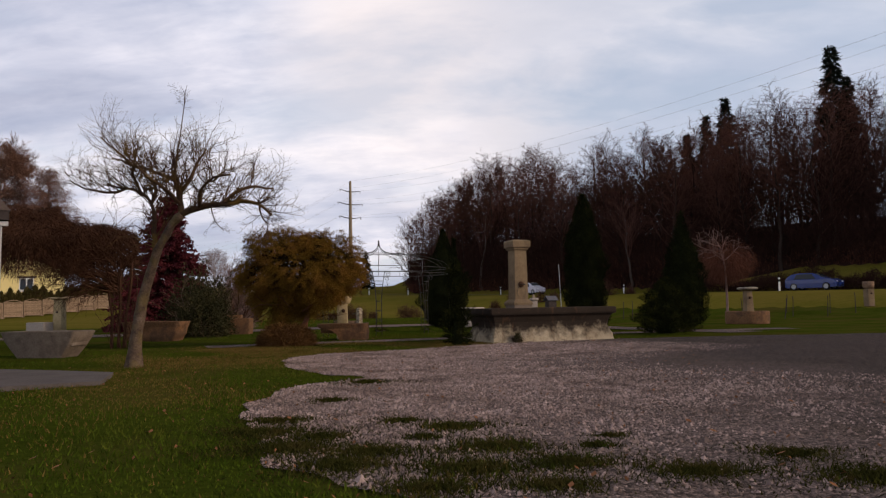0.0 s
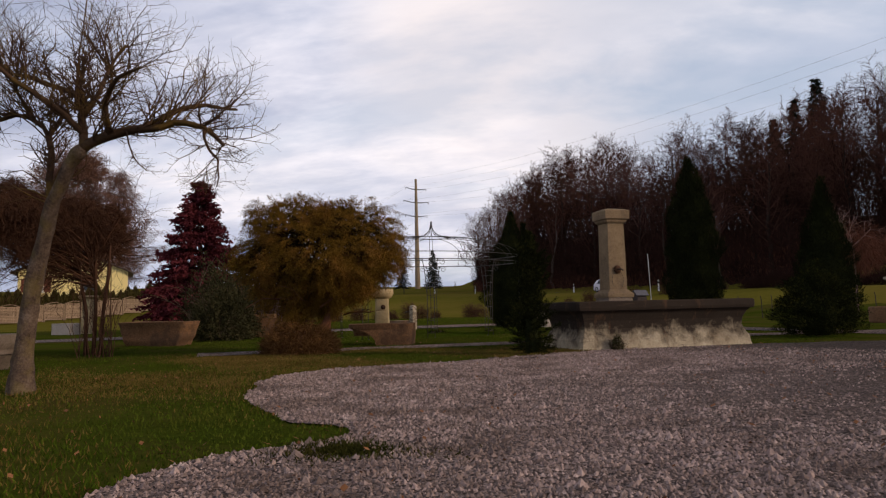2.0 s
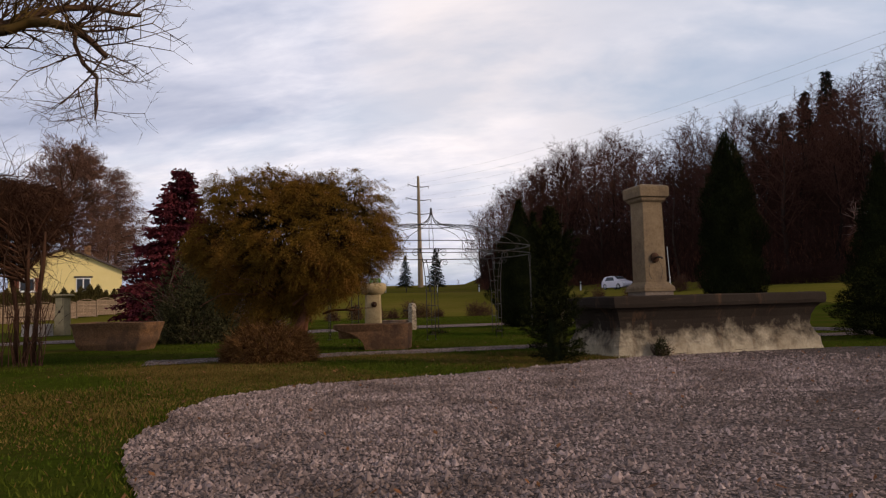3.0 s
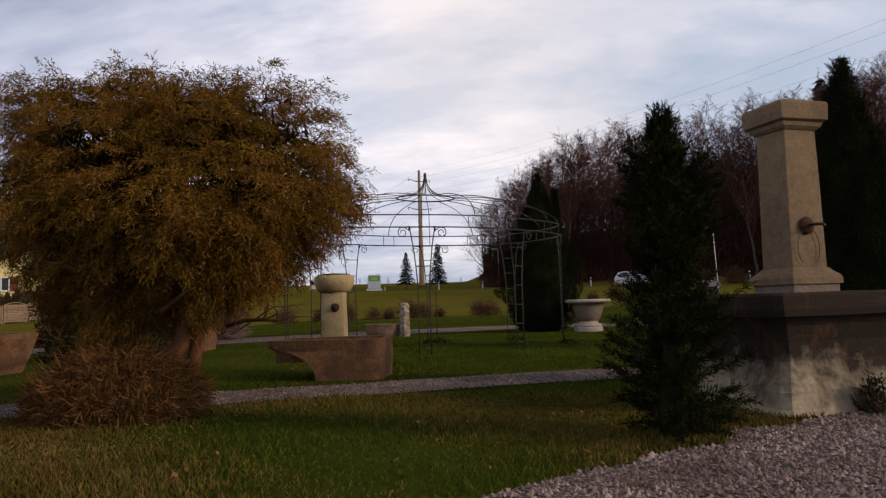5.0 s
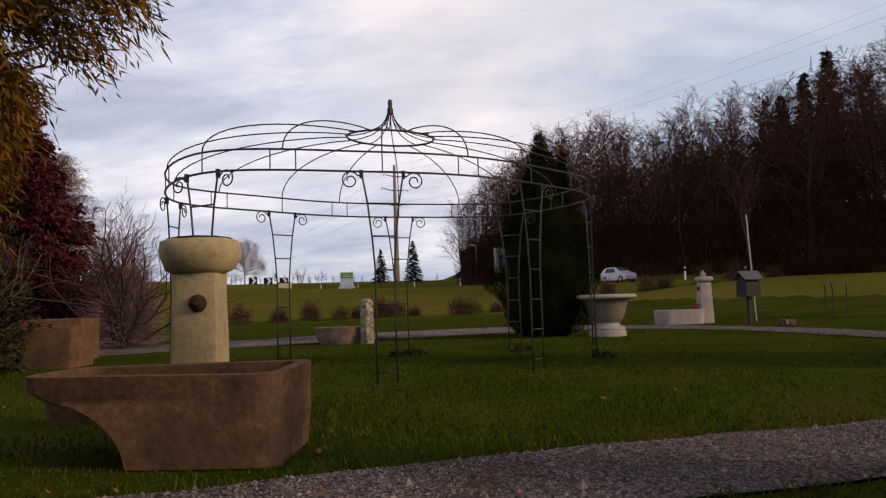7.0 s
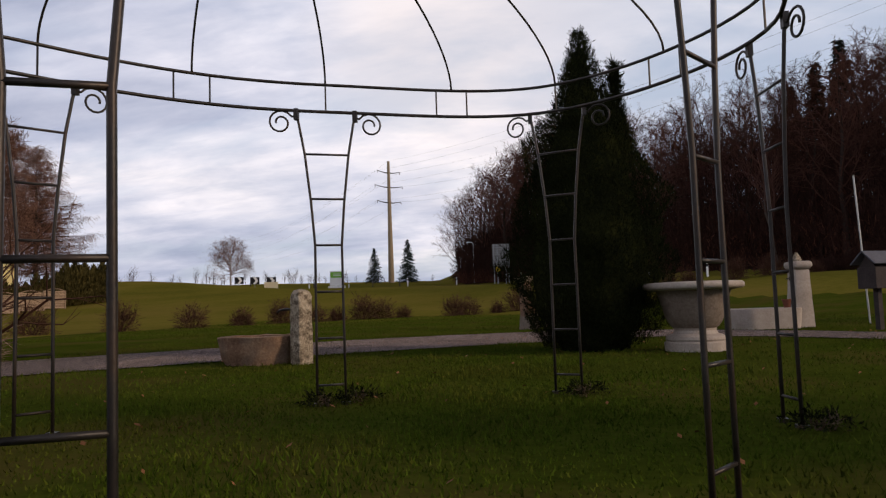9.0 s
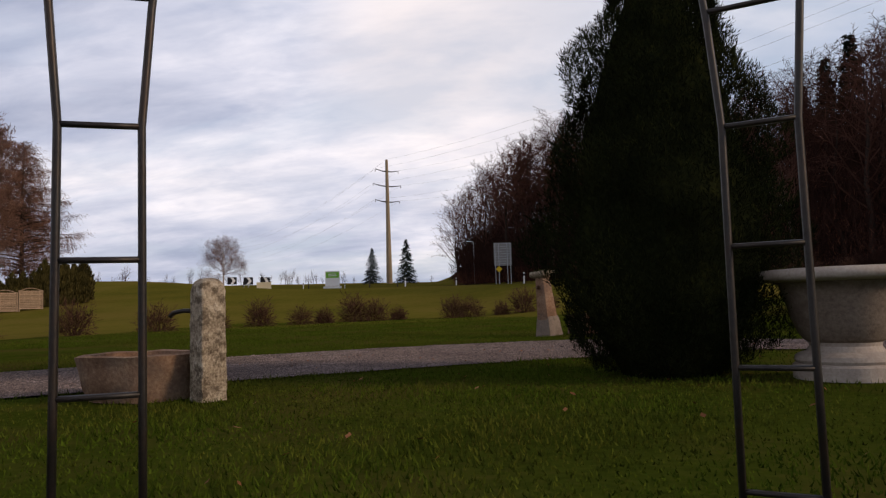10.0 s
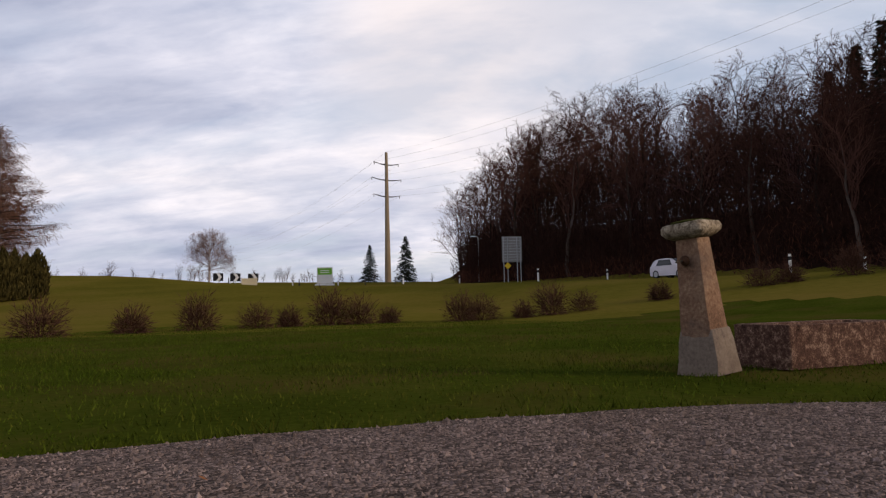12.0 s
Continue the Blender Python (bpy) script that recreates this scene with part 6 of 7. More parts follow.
def shrub(name, x, y, H, R, mat, label, seed, n=5000, category="shrub", group="", bare=False, size=0.035, fine=0.12):
    t = thing(name, pose(x, y, at_land(x, y)), label, category, group)
    rng = np.random.default_rng(seed)
    segs = []
    for k in range(26 if bare else 14):
        limbs(rng, (rng.normal() * R * 0.15, rng.normal() * R * 0.15, -0.02), (rng.normal() * 0.55, rng.normal() * 0.55, 1), H * rng.uniform(0.45, 0.75), 0.012 * max(1, H), 2, (1, 2), 0.7, 0.5, 0.1, 0.16, 3, segs)
    part("stem_growth", tube_mesh("stems", segs, M["rose"] if bare else M["bark"], 3), M["bark"], t)
    d = rng.normal(size=(n, 3)); d[:, 2] = np.abs(d[:, 2]); d /= np.linalg.norm(d, axis=1, keepdims=True)
    lump = 1 + 0.14 * np.sin(4 * d[:, 0] * 3 + seed) + 0.12 * np.sin(5 * d[:, 2] * 3 + 2 * d[:, 1] * 4)
    b = d * np.array([R, R, H]) * lump[:, None] * rng.uniform(0.35 if bare else 0.55, 1.0, (n, 1))
    b[:, 2] = np.maximum(b[:, 2], 0.03)
    w = d * size + rng.normal(size=(n, 3)) * size
    if bare:
        w = d * size * 2.2 + rng.normal(size=(n, 3)) * size
    part("foliage", sliver_mesh("foliage", b, b + w, size * (fine if bare else 0.35), mat), mat, t)
    return t


shrub("dark_shrub", -9.0, 23.3, 1.65, 1.0, M["shrub"], "dense dark evergreen shrub beside a stone trough", 81, 9000, size=0.05)
shrub("olive_shrub", -9.6, 24.6, 2.45, 1.35, M["shrub"], "tall loose olive-green shrub with bare outer twigs", 82, 11000, size=0.06)
shrub("bare_shrub", -10.4, 30.8, 3.0, 0.75, M["pinktwig"], "pale pinkish bare shrub with fine upright twigs", 83, 9000, bare=True, size=0.12, fine=0.05)
shrub("basin_weed", 1.98, 16.0, 0.26, 0.10, M["shrub"], "small weed growing at the foot of the basin", 84, 500, "weed", size=0.025)
for k, (x, y) in enumerate([(-3.02, 26.15), (-2.8, 26.35), (-1.1, 26.45), (0.0, 24.95)]):
    shrub("post_weed", x, y, 0.10, 0.18, M["juniper"], "low green weeds round the foot of a pavilion post", 90 + k, 260, "weed", "weeds at the posts", size=0.02)

# the row of clipped bare bushes along the lawn's far edge
ROW = [(-15.6, 49.9), (-14.2, 51.9), (-13.0, 53.6), (-11.6, 54.8), (-10.9, 56.0), (-9.9, 57.4), (-9.0, 58.0), (-8.0, 58.8), (-5.4, 59.6), (-4.6, 60.2), (-3.0, 60.6), (-1.9, 61.0), (-0.6, 61.6), (2.6, 62.6), (4.2, 62.8), (6.8, 63.2), (8.0, 63.4), (10.6, 63.6), (12.8, 63.8), (15.0, 63.6), (-17.8, 48.2), (-20.5, 46.6), (-22.6, 45.0)]
BUSH = [shrub("border_bush", ROW[k][0], ROW[k][1], (1.0, 0.75, 1.15)[k], (0.72, 0.5, 0.62)[k], M["rose"], "bare reddish-brown border bush with thin upright twigs", 100 + k, 1300, "bush", "bushes along the lawn", True, 0.075) for k in range(3)]
rngB = np.random.default_rng(3)
for k, (x, y) in enumerate(ROW[3:]):
    b = copy_thing(BUSH[k % 3], pose(x, y, at_land(x, y), 0, 0, 77 * k) @ Matrix.Diagonal((*[rngB.uniform(0.75, 1.25)] * 3, 1)))


def bare_tree(name, x, y, H, seed, mat, label, group="", levels=3, spread=0.75, trunk=0.35, bark="forest", category="tree", twigs=0, kids=(1, 2), lift=0.22, z=None):
    t = thing(name, pose(x, y, at_land(x, y) if z is None else z), label, category, group)
    rng = np.random.default_rng(seed)
    segs, tips = [], []
    r0 = H * 0.016
    main = []
    p = np.array([0, 0, -0.3])
    for k in range(9):
        q = p + np.array([rng.normal() * 0.012 * H, rng.normal() * 0.012 * H, H * 0.092])
        main.append((*p, *q, r0 * (1 - k / 10.5), r0 * (1 - (k + 1) / 10.5)))
        u = (k + 1) / 9
        if u > trunk:
            for _ in range(rng.integers(2, 5)):
                a = rng.uniform(0, 6.28)
                w = np.array([math.cos(a) * spread, math.sin(a) * spread, 0.75])
                limbs(rng, q, w, H * 0.27 * (1.2 - 0.55 * u), r0 * 0.40 * (1.15 - u * 0.70), levels - 1, kids, 0.75, 0.64, lift, 0.13, 4, segs, tips, 0.55, 0.3)
        p = q
    part("trunk", tube_mesh("trunk", main, M[bark], 7), M[bark], t)
    part("crown", tube_mesh("crown", segs, mat, 3), mat, t)
    if twigs and tips:
        T = np.array(tips)
        k = rng.integers(0, len(T), twigs)
        b = T[k, :3] + rng.normal(size=(twigs, 3)) * H * 0.014
        w = (T[k, 3:] * 0.8 + rng.normal(size=(twigs, 3)) * 0.36) * H * 0.050
        part("twig_fringe", sliver_mesh("twigs", b, b + w, H * (0.0019 if mat == M["larch"] else 0.0011) + 0.003, mat), mat, t)
    return t


# orange twigged young tree at the lawn's edge
def build_orange():
    t = thing("orange_tree", pose(14.4, 36.8, at_land(14.4, 36.8)), "young tree with pale stem and orange drooping twigs", "tree")
    rng = np.random.default_rng(15)
    segs = []
    limbs(rng, (0, 0, 2.3), (0.1, 0, 1), 1.6, 0.06, 3, (2, 3), 0.9, 0.6, 0.02, 0.12, 4, segs)
    bm = bmesh.new(); rod(bm, [(0, 0, -0.1), (0.03, 0, 1.2), (0, 0, 2.4)], [0.075, 0.06, 0.055], 8)
    part("trunk", bm, M["pinktwig"], t)
    part("branching", tube_mesh("limbs", segs, M["pinktwig"], 3), M["pinktwig"], t)
    n = 9000
    d = rng.normal(size=(n, 3)); d /= np.linalg.norm(d, axis=1, keepdims=True)
    b = d * np.array([1.55, 1.55, 1.2]) * rng.uniform(0.4, 1, (n, 1)) + np.array([0, 0, 3.1])
    w = d * 0.15 + np.array([0, 0, -0.16]) + rng.normal(size=(n, 3)) * 0.05
    part("twig_fringe", sliver_mesh("twigs", b, b + w, 0.0085, M["orange"]), M["orange"], t)


build_orange()


# ---------------------------------------------------------------- the wood on the hillside
def spruce_tree(name, x, y, H, seed, label, group="", R=None, z=None):
    t = thing(name, pose(x, y, at_land(x, y) if z is None else z), label, "conifer", group)
    rng = np.random.default_rng(seed)
    R = R or H * 0.19
    bs, ws = [], []
    for k in range(34):
        u = 0.08 + 0.91 * k / 33
        rad = R * (1 - u) ** 0.78 * rng.uniform(0.8, 1.1) + 0.004 * H
        for j in range(9):
            a = rng.uniform(0, 6.28)
            n = int(10 + 62 * (1 - u))
            v = rng.uniform(0.05, 1, n) * rng.uniform(0.7, 1.1)
            bs.append(np.stack([np.cos(a) * rad * v, np.sin(a) * rad * v, H * u - 0.35 * rad * v], axis=1) + rng.normal(size=(n, 3)) * H * 0.006)
            ws.append(np.array([np.cos(a), np.sin(a), -0.7]) * H * 0.022 + rng.normal(size=(n, 3)) * H * 0.009)
    b, w = np.concatenate(bs), np.concatenate(ws)
    part("foliage", sliver_mesh("foliage", b, b + w, H * 0.0042, M["spruce"]), M["spruce"], t)
    bm = bmesh.new(); rod(bm, [(0, 0, -0.5), (0, 0, H * 0.96)], [H * 0.012, 0.02], 6)
    part("trunk", bm, M["forest"], t)
    return t


def beech_tree(x, y, H, seed, label, low=0.28, wide=0.30):
    """A bare beech: ascending limbs in a broad fan, each with ranks of straight side twigs."""
    t = thing("beech_tree", pose(x, y, at_land(x, y)), label, "tree", "beeches of the wood")
    rng = np.random.default_rng(seed)
    up = np.array([0, 0, 1.0])
    main, segs = [], []
    p, r0 = np.array([0, 0, -0.4]), 0.014 * H
    line = [p]
    for k in range(8):
        p = p + np.array([rng.normal() * 0.010 * H, rng.normal() * 0.010 * H, H * 0.112])
        line.append(p)
        main.append((*line[-2], *p, r0 * (1 - k / 8.6), r0 * (1 - (k + 1) / 8.6)))
    line = np.array(line)
    def run(start, d, length, r, steps, lift):
        pts = [np.array(start)]
        for i in range(steps):
            d = d + up * lift + rng.normal(size=3) * 0.07
            d = d / np.linalg.norm(d)
            pts.append(pts[-1] + d * length / steps)
            segs.append((*pts[-2], *pts[-1], r * (1 - 0.75 * i / steps), r * (1 - 0.75 * (i + 1) / steps)))
        return np.array(pts)
    def fork(pts, length, r, count, depth, spread):
        for j in range(count):
            f = 0.28 + 0.72 * (j + rng.uniform(0, 1)) / count
            q = f * (len(pts) - 1); i = min(int(q), len(pts) - 2)
            b = pts[i] + (pts[i + 1] - pts[i]) * (q - i)
            d = pts[i + 1] - pts[i]; d = d / np.linalg.norm(d)
            s = rng.normal(size=3); s -= d * s.dot(d); s /= np.linalg.norm(s)
            l = length * rng.uniform(0.6, 1.15) * (1.15 - 0.5 * f)
            c = run(b, d * 0.75 + s * spread, l, max(0.019, r * (1 - 0.5 * f)), 2 if depth else 1, 0.05)
            if depth:
                fork(c, l * 0.52, r * 0.45, 5, depth - 1, spread)
    for k in range(24):
        u = low + (0.97 - low) * k / 23
        b = np.array([np.interp(u * 8, range(9), line[:, i]) for i in range(3)])
        a = 2.4 * k + rng.normal() * 0.3
        d = np.array([math.cos(a), math.sin(a), 0.55 + 0.9 * u])
        l = H * wide * (1.25 - 0.75 * u) * rng.uniform(0.75, 1.15)
        c = run(b, d / np.linalg.norm(d), l, 0.085 * (1.25 - u) * H / 18, 4, 0.12)
        fork(c, l * 0.52, 0.046, 9, 1, 1.0)
    part("trunk", tube_mesh("trunk", main, M["forest"], 6), M["forest"], t)
    part("crown", tube_mesh("crown", segs, M["fbrown"], 3), M["fbrown"], t)
    return t


BEECH = [beech_tree(26.0 + 9 * k, 92.0, h, 200 + k, "tall bare dark-brown beech at the wood's edge", lo, w) for k, (h, lo, w) in enumerate([(18, 0.26, 0.33), (18, 0.36, 0.29), (18, 0.22, 0.36), (18, 0.42, 0.27), (18, 0.20, 0.32)])]
PALE = bare_tree("birch_tree", 19.0, 82.0, 11.0, 225, M["fbrown"], "slender pale-stemmed birch before the dark wood", "birches at the wood", 3, 0.5, 0.35, "palebark", twigs=0, kids=(1, 2))
SPR = [spruce_tree("spruce_tree", 60.0 + 7 * k, 78.0, h, 300 + k, "dark slender spruce among bare beeches", "spruces of the wood") for k, h in enumerate((24, 21))]


def wood():
    rng = np.random.default_rng(17)
    placed = [(26.0 + 9 * k, 92.0) for k in range(5)] + [(60.0, 78.0), (67.0, 78.0), (19.0, 82.0)]
    tries = 0
    count = 0
    # how high the wood's crest stands, as bearing and elevation in degrees over the far lawn
    crest_az, crest_el = [-8, -6.8, -5.7, -3.4, 1.2, 5.6, 9.9, 14, 16.7, 17.8, 19.7, 21.5, 24.2, 28, 40], [5.0, 6.4, 8.7, 11.4, 13.8, 15.6, 16.4, 17.0, 16.4, 14.4, 16.4, 16.0, 17.6, 18.8, 19.5]
    while count < 138 and tries < 8000:
        tries += 1
        y = rng.uniform(46, 172)
        x = rng.uniform(-20, 130)
        s, _ = road_near(np.array([x]), np.array([y]))
        s = float(s[0])
        edge = 9 + (10 if y < 75 else 0)
        if x < -10.5 - 0.12 * (y - 120) or s < edge or s > 64 or (rng.uniform() > math.exp(-(s - edge) / 26)):
            continue
        if min(math.hypot(x - a, y - b) for a, b in placed) < 4.0:
            continue
        az_, far = math.degrees(math.atan2(x + 3, y - 32.5)), math.hypot(x + 3, y - 32.5)
        z = at_land(x, y)
        tall = 0.63 + far * math.tan(radians(float(np.interp(az_, crest_az, crest_el)) * rng.uniform(0.92, 1.09))) - z
        tall = min(tall, rng.uniform(20, 27))
        if tall < 6.5:
            continue
        placed.append((x, y))
        count += 1
        if rng.uniform() > 0.985 and y < 110:
            src, k = SPR[int(rng.integers(0, 2))], tall / 23
        elif s < edge + 4 and count % 7 == 0:
            src, k = PALE, tall * 0.8 / 11
        else:
            src, k = BEECH[int(rng.integers(0, 5))], tall / 18
        copy_thing(src, pose(x, y, z, 0, 0, rng.uniform(0, 360)) @ Matrix.Diagonal((k * rng.uniform(0.95, 1.15), k * rng.uniform(0.95, 1.15), k, 1)))
    # mass of stems, saplings and undergrowth, its colour carrying the shade inside the wood
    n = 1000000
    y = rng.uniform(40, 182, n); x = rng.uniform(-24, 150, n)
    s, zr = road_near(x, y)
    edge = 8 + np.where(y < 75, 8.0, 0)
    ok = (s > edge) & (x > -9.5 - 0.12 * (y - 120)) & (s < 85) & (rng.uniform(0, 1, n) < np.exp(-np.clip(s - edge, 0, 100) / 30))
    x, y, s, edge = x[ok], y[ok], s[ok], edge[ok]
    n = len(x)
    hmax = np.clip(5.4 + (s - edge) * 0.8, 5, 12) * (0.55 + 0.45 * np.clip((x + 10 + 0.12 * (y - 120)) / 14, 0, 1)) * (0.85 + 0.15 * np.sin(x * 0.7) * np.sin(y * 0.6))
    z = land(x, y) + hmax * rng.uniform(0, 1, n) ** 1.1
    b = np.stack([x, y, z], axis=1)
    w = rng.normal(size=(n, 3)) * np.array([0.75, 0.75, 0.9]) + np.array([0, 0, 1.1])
    tagged(new("wood_thicket", sliver_mesh("wood_thicket", b, b + w, 0.034, M["fdark"])), "tangled thicket and stems inside the wood, shade put into their dark colour", "woodland", kind="stuff")
    n = 230000
    y = rng.uniform(50, 176, n); x = rng.uniform(-24, 90, n)
    s, zr = road_near(x, y)
    edge = 6.5 + np.where(y < 75, 9.0, 0)
    ok = (s > edge) & (s < edge + 10) & (x > -11 - 0.12 * (y - 120))
    x, y, s, edge = x[ok], y[ok], s[ok], edge[ok]
    n = len(x)
    z = land(x, y) + rng.uniform(0, 1, n) ** 1.5 * (1.5 + 6.5 * rng.uniform(0.3, 1, n) * np.clip(np.sin(x * 0.23 + y * 0.11) + 0.3 * np.sin(x * 0.9), 0, 1))
    b = np.stack([x, y, z], axis=1)
    w = rng.normal(size=(n, 3)) * 0.24 + np.array([0, 0, 0.42])
    tagged(new("wood_undergrowth", sliver_mesh("wood_undergrowth", b, b + w, 0.024, M["fruss"])), "russet brambles and saplings along the wood's edge", "undergrowth", kind="stuff")


    n = 130000
    f, nrm, w_ = ribbon(ROAD.tolist(), [6.0] * len(ROAD), 2.0)
    k = rng.uniform(0, 46, n)
    i = k.astype(int)
    c = f[i] * (1 - (k - i))[:, None] + f[i + 1] * (k - i)[:, None]
    side = rng.uniform(5.0, 7.6, n)
    x, y = c[:, 0] + nrm[i, 0] * side, c[:, 1] + nrm[i, 1] * side
    s, _ = road_near(x, y)
    flip = s < 0
    x, y = np.where(flip, c[:, 0] - nrm[i, 0] * side, x), np.where(flip, c[:, 1] - nrm[i, 1] * side, y)
    tall = 1.15 + 0.75 * np.sin(k * 1.9) * np.sin(k * 0.7 + 1) + 0.35 * np.sin(k * 7.3)
    z = land(x, y) + np.clip(tall, 0.5, 2.4) * rng.uniform(0, 1, n) ** 0.8
    b = np.stack([x, y, z], axis=1)
    tagged(new("roadside_hedge", sliver_mesh("roadside_hedge", b, b + rng.normal(size=(n, 3)) * 0.16 + np.array([0, 0, 0.2]), 0.016, M["fdark"])), "dark uneven bare hedge along the far side of the road", "hedge", kind="stuff")


wood()
for k, (x, y, h) in enumerate([(54.6, 148.6, 28.3), (50.9, 149.9, 25.0), (59.6, 113.9, 28.6), (63.5, 117.0, 24.0), (47.0, 151.0, 21.5)]):
    spruce_tree("spruce_tree", x, y, h, 350 + k, "tall broad dark spruce above the bare beeches", "spruces of the wood", h * 0.2)


# ---------------------------------------------------------------- field, road furniture and distance
def build_mast():
    x, y = -33.4, 190.9
    z = at_land(x, y)
    t = thing("power_mast", pose(x, y, z, 0, 0, 42), "tall tapered brownish concrete power mast with three crossarms", "power mast")
    part("shaft", lathe([(0.75, -0.5), (0.5, 15), (0.33, 29.6), (0.30, 29.9)], 16), M["pole"], t)
    for h, w in ((27.0, 3.3), (23.4, 4.0), (19.6, 3.5)):
        bm = bmesh.new()
        rod(bm, [(-w, 0, h + 0.45), (-w * 0.4, 0, h + 0.05), (0, 0, h), (w * 0.4, 0, h + 0.05), (w, 0, h + 0.45)], [0.06, 0.12, 0.16, 0.12, 0.06], 6)
        arm = part("crossarm", bm, M["iron"], t)
        for s in (-1, 1):
            part("insulator", lathe([(0.05, h - 0.2), (0.09, h), (0.05, h + 0.4)], 8), M["rust"], arm, at=Matrix.Translation((s * w * 0.97, 0, 0)))
    c = thing("power_lines", pose(0, 0, 0), "thin dark power lines hanging from the mast", "power lines")
    across = Vector((math.cos(radians(42)), math.sin(radians(42)), 0))
    for h, w in ((27.45, 3.2), (23.85, 3.9), (20.05, 3.4), (30.0, 0.0)):
        for s in ((-1, 1) if w else (1,)):
            a = Vector((x, y, z + h)) + across * s * w
            for far, sag in ((Vector((150, -215, 6)), 9.0), (Vector((-150, 215, 6)), 9.0)):
                bm = bmesh.new()
                rod(bm, [a + far * u - Vector((0, 0, 4 * sag * u * (1 - u))) for u in np.linspace(0, 1, 22)], 0.011, 4)
                part("line", bm, M["iron"], c)


build_mast()
spruce_tree("field_spruce", -36.5, 186, 8.4, 310, "small dark conical spruce beside the mast", "spruces at the mast", 2.7)
spruce_tree("field_spruce", -28.4, 186, 10.2, 311, "small dark conical spruce beside the mast", "spruces at the mast", 3.1)
def build_birch():
    x, y = -52.4, 140.0
    t = thing("birch_tree", pose(x, y, at_land(x, y)), "lone bare pale birch with round crown on the meadow", "tree")
    rng = np.random.default_rng(320)
    bm = bmesh.new(); rod(bm, [(0, 0, -0.2), (0.05, 0, 2.0), (0, 0, 4.5), (0.1, 0, 7.5)], [0.17, 0.14, 0.09, 0.03], 8)
    part("trunk", bm, M["palestone"], t)
    segs, tips = [], []
    for k in range(46):
        u = rng.uniform(0, 1)
        el, a = radians(8 + 70 * u + rng.normal() * 6), 2.4 * k
        reach = 4.1 - 0.6 * u
        limbs(rng, (0, 0, 2.3 + 3.0 * u), (math.cos(a) * math.cos(el), math.sin(a) * math.cos(el), math.sin(el)), reach * 0.62, 0.045, 2, (1, 2), 0.6, 0.55, 0.05, 0.10, 4, segs, tips)
    part("crown", tube_mesh("crown", segs, M["pinktwig"], 3), M["pinktwig"], t)
    T = np.array(tips); k = rng.integers(0, len(T), 12000)
    b = T[k, :3] + rng.normal(size=(len(k), 3)) * 0.18
    part("twig_fringe", sliver_mesh("twigs", b, b + (T[k, 3:] * 0.7 + rng.normal(size=(len(k), 3)) * 0.4) * 0.5, 0.010, M["pinktwig"]), M["pinktwig"], t)


build_birch()


def larch_tree(x, y, H, R, seed, label):
    """A bare larch: tiers of spreading limbs, hung with short drooping twigs."""
    t = thing("larch_tree", pose(x, y, at_land(x, y)), label, "tree", "big trees by the hedge")
    rng = np.random.default_rng(seed)
    segs, P, W = [], [], []
    for k in range(150):
        u = 0.10 + 0.88 * k / 149
        a = 2.4 * k + rng.normal() * 0.3
        rr = R * min(1.0, 1.25 * (1 - u) ** 0.62) * rng.uniform(0.6, 1.12) * (0.75 if u < 0.2 else 1)
        s = np.array([0, 0, H * u]); d = np.array([math.cos(a), math.sin(a), 0])
        pts = [s + d * rr * v + np.array([0, 0, rr * (0.34 * v - 0.42 * v * v + 0.22 * v ** 4)]) for v in (0, 0.25, 0.5, 0.75, 1.0)]
        for i in range(4):
            segs.append((*pts[i], *pts[i + 1], 0.11 * (1 - i / 4.6) * (1.15 - u), 0.11 * (1 - (i + 1) / 4.6) * (1.15 - u)))
        n = int(60 + 26 * rr)
        v = rng.uniform(0.1, 1.02, n); q = np.array(pts)
        base = np.stack([np.interp(v, (0, 0.25, 0.5, 0.75, 1.0), q[:, i]) for i in range(3)], axis=1)
        P.append(base + rng.normal(size=(n, 3)) * np.array([0.55, 0.55, 0.18]))
        W.append(d * 0.35 + np.array([0, 0, -0.45]) + rng.normal(size=(n, 3)) * 0.45)
    part("trunk", tube_mesh("trunk", [(0, 0, -0.4, 0, 0, H * 0.5, H * 0.016, H * 0.010), (0, 0, H * 0.5, 0, 0, H, H * 0.010, 0.03)], M["forest"], 8), M["forest"], t)
    part("branching", tube_mesh("limbs", segs, M["forest"], 4), M["forest"], t)
    p, w = np.concatenate(P), np.concatenate(W)
    part("twig_fringe", sliver_mesh("twigs", p, p + w, 0.024, M["larch"]), M["larch"], t)


larch_tree(-78.8, 126, 23.5, 8.6, 330, "big bare russet larch with drooping twigs behind the hedge")
bare_tree("beech_tree", -91.0, 128, 27, 331, M["larch"], "tall bare reddish beech behind the hedge", "big trees by the hedge", 3, 0.75, 0.2, "forest", twigs=20000, kids=(2, 3), lift=0.08)
bare_tree("beech_tree", -66, 96, 13, 332, M["fbrown"], "bare beech behind the yellow house", "big trees by the hedge", 3, 0.7, 0.3, "forest", twigs=2200, kids=(1, 3))
bare_tree("larch_tree", -92, 104, 18, 333, M["larch"], "tall bare larch behind the yellow house", "big trees by the hedge", 3, 0.7, 0.2, "forest", twigs=2200, kids=(1, 3), lift=0.05)
bare_tree("larch_tree", -63, 100, 11, 334, M["larch"], "bare russet larch behind the yellow house", "big trees by the hedge", 3, 0.7, 0.2, "forest", twigs=2200, kids=(1, 3), lift=0.05)

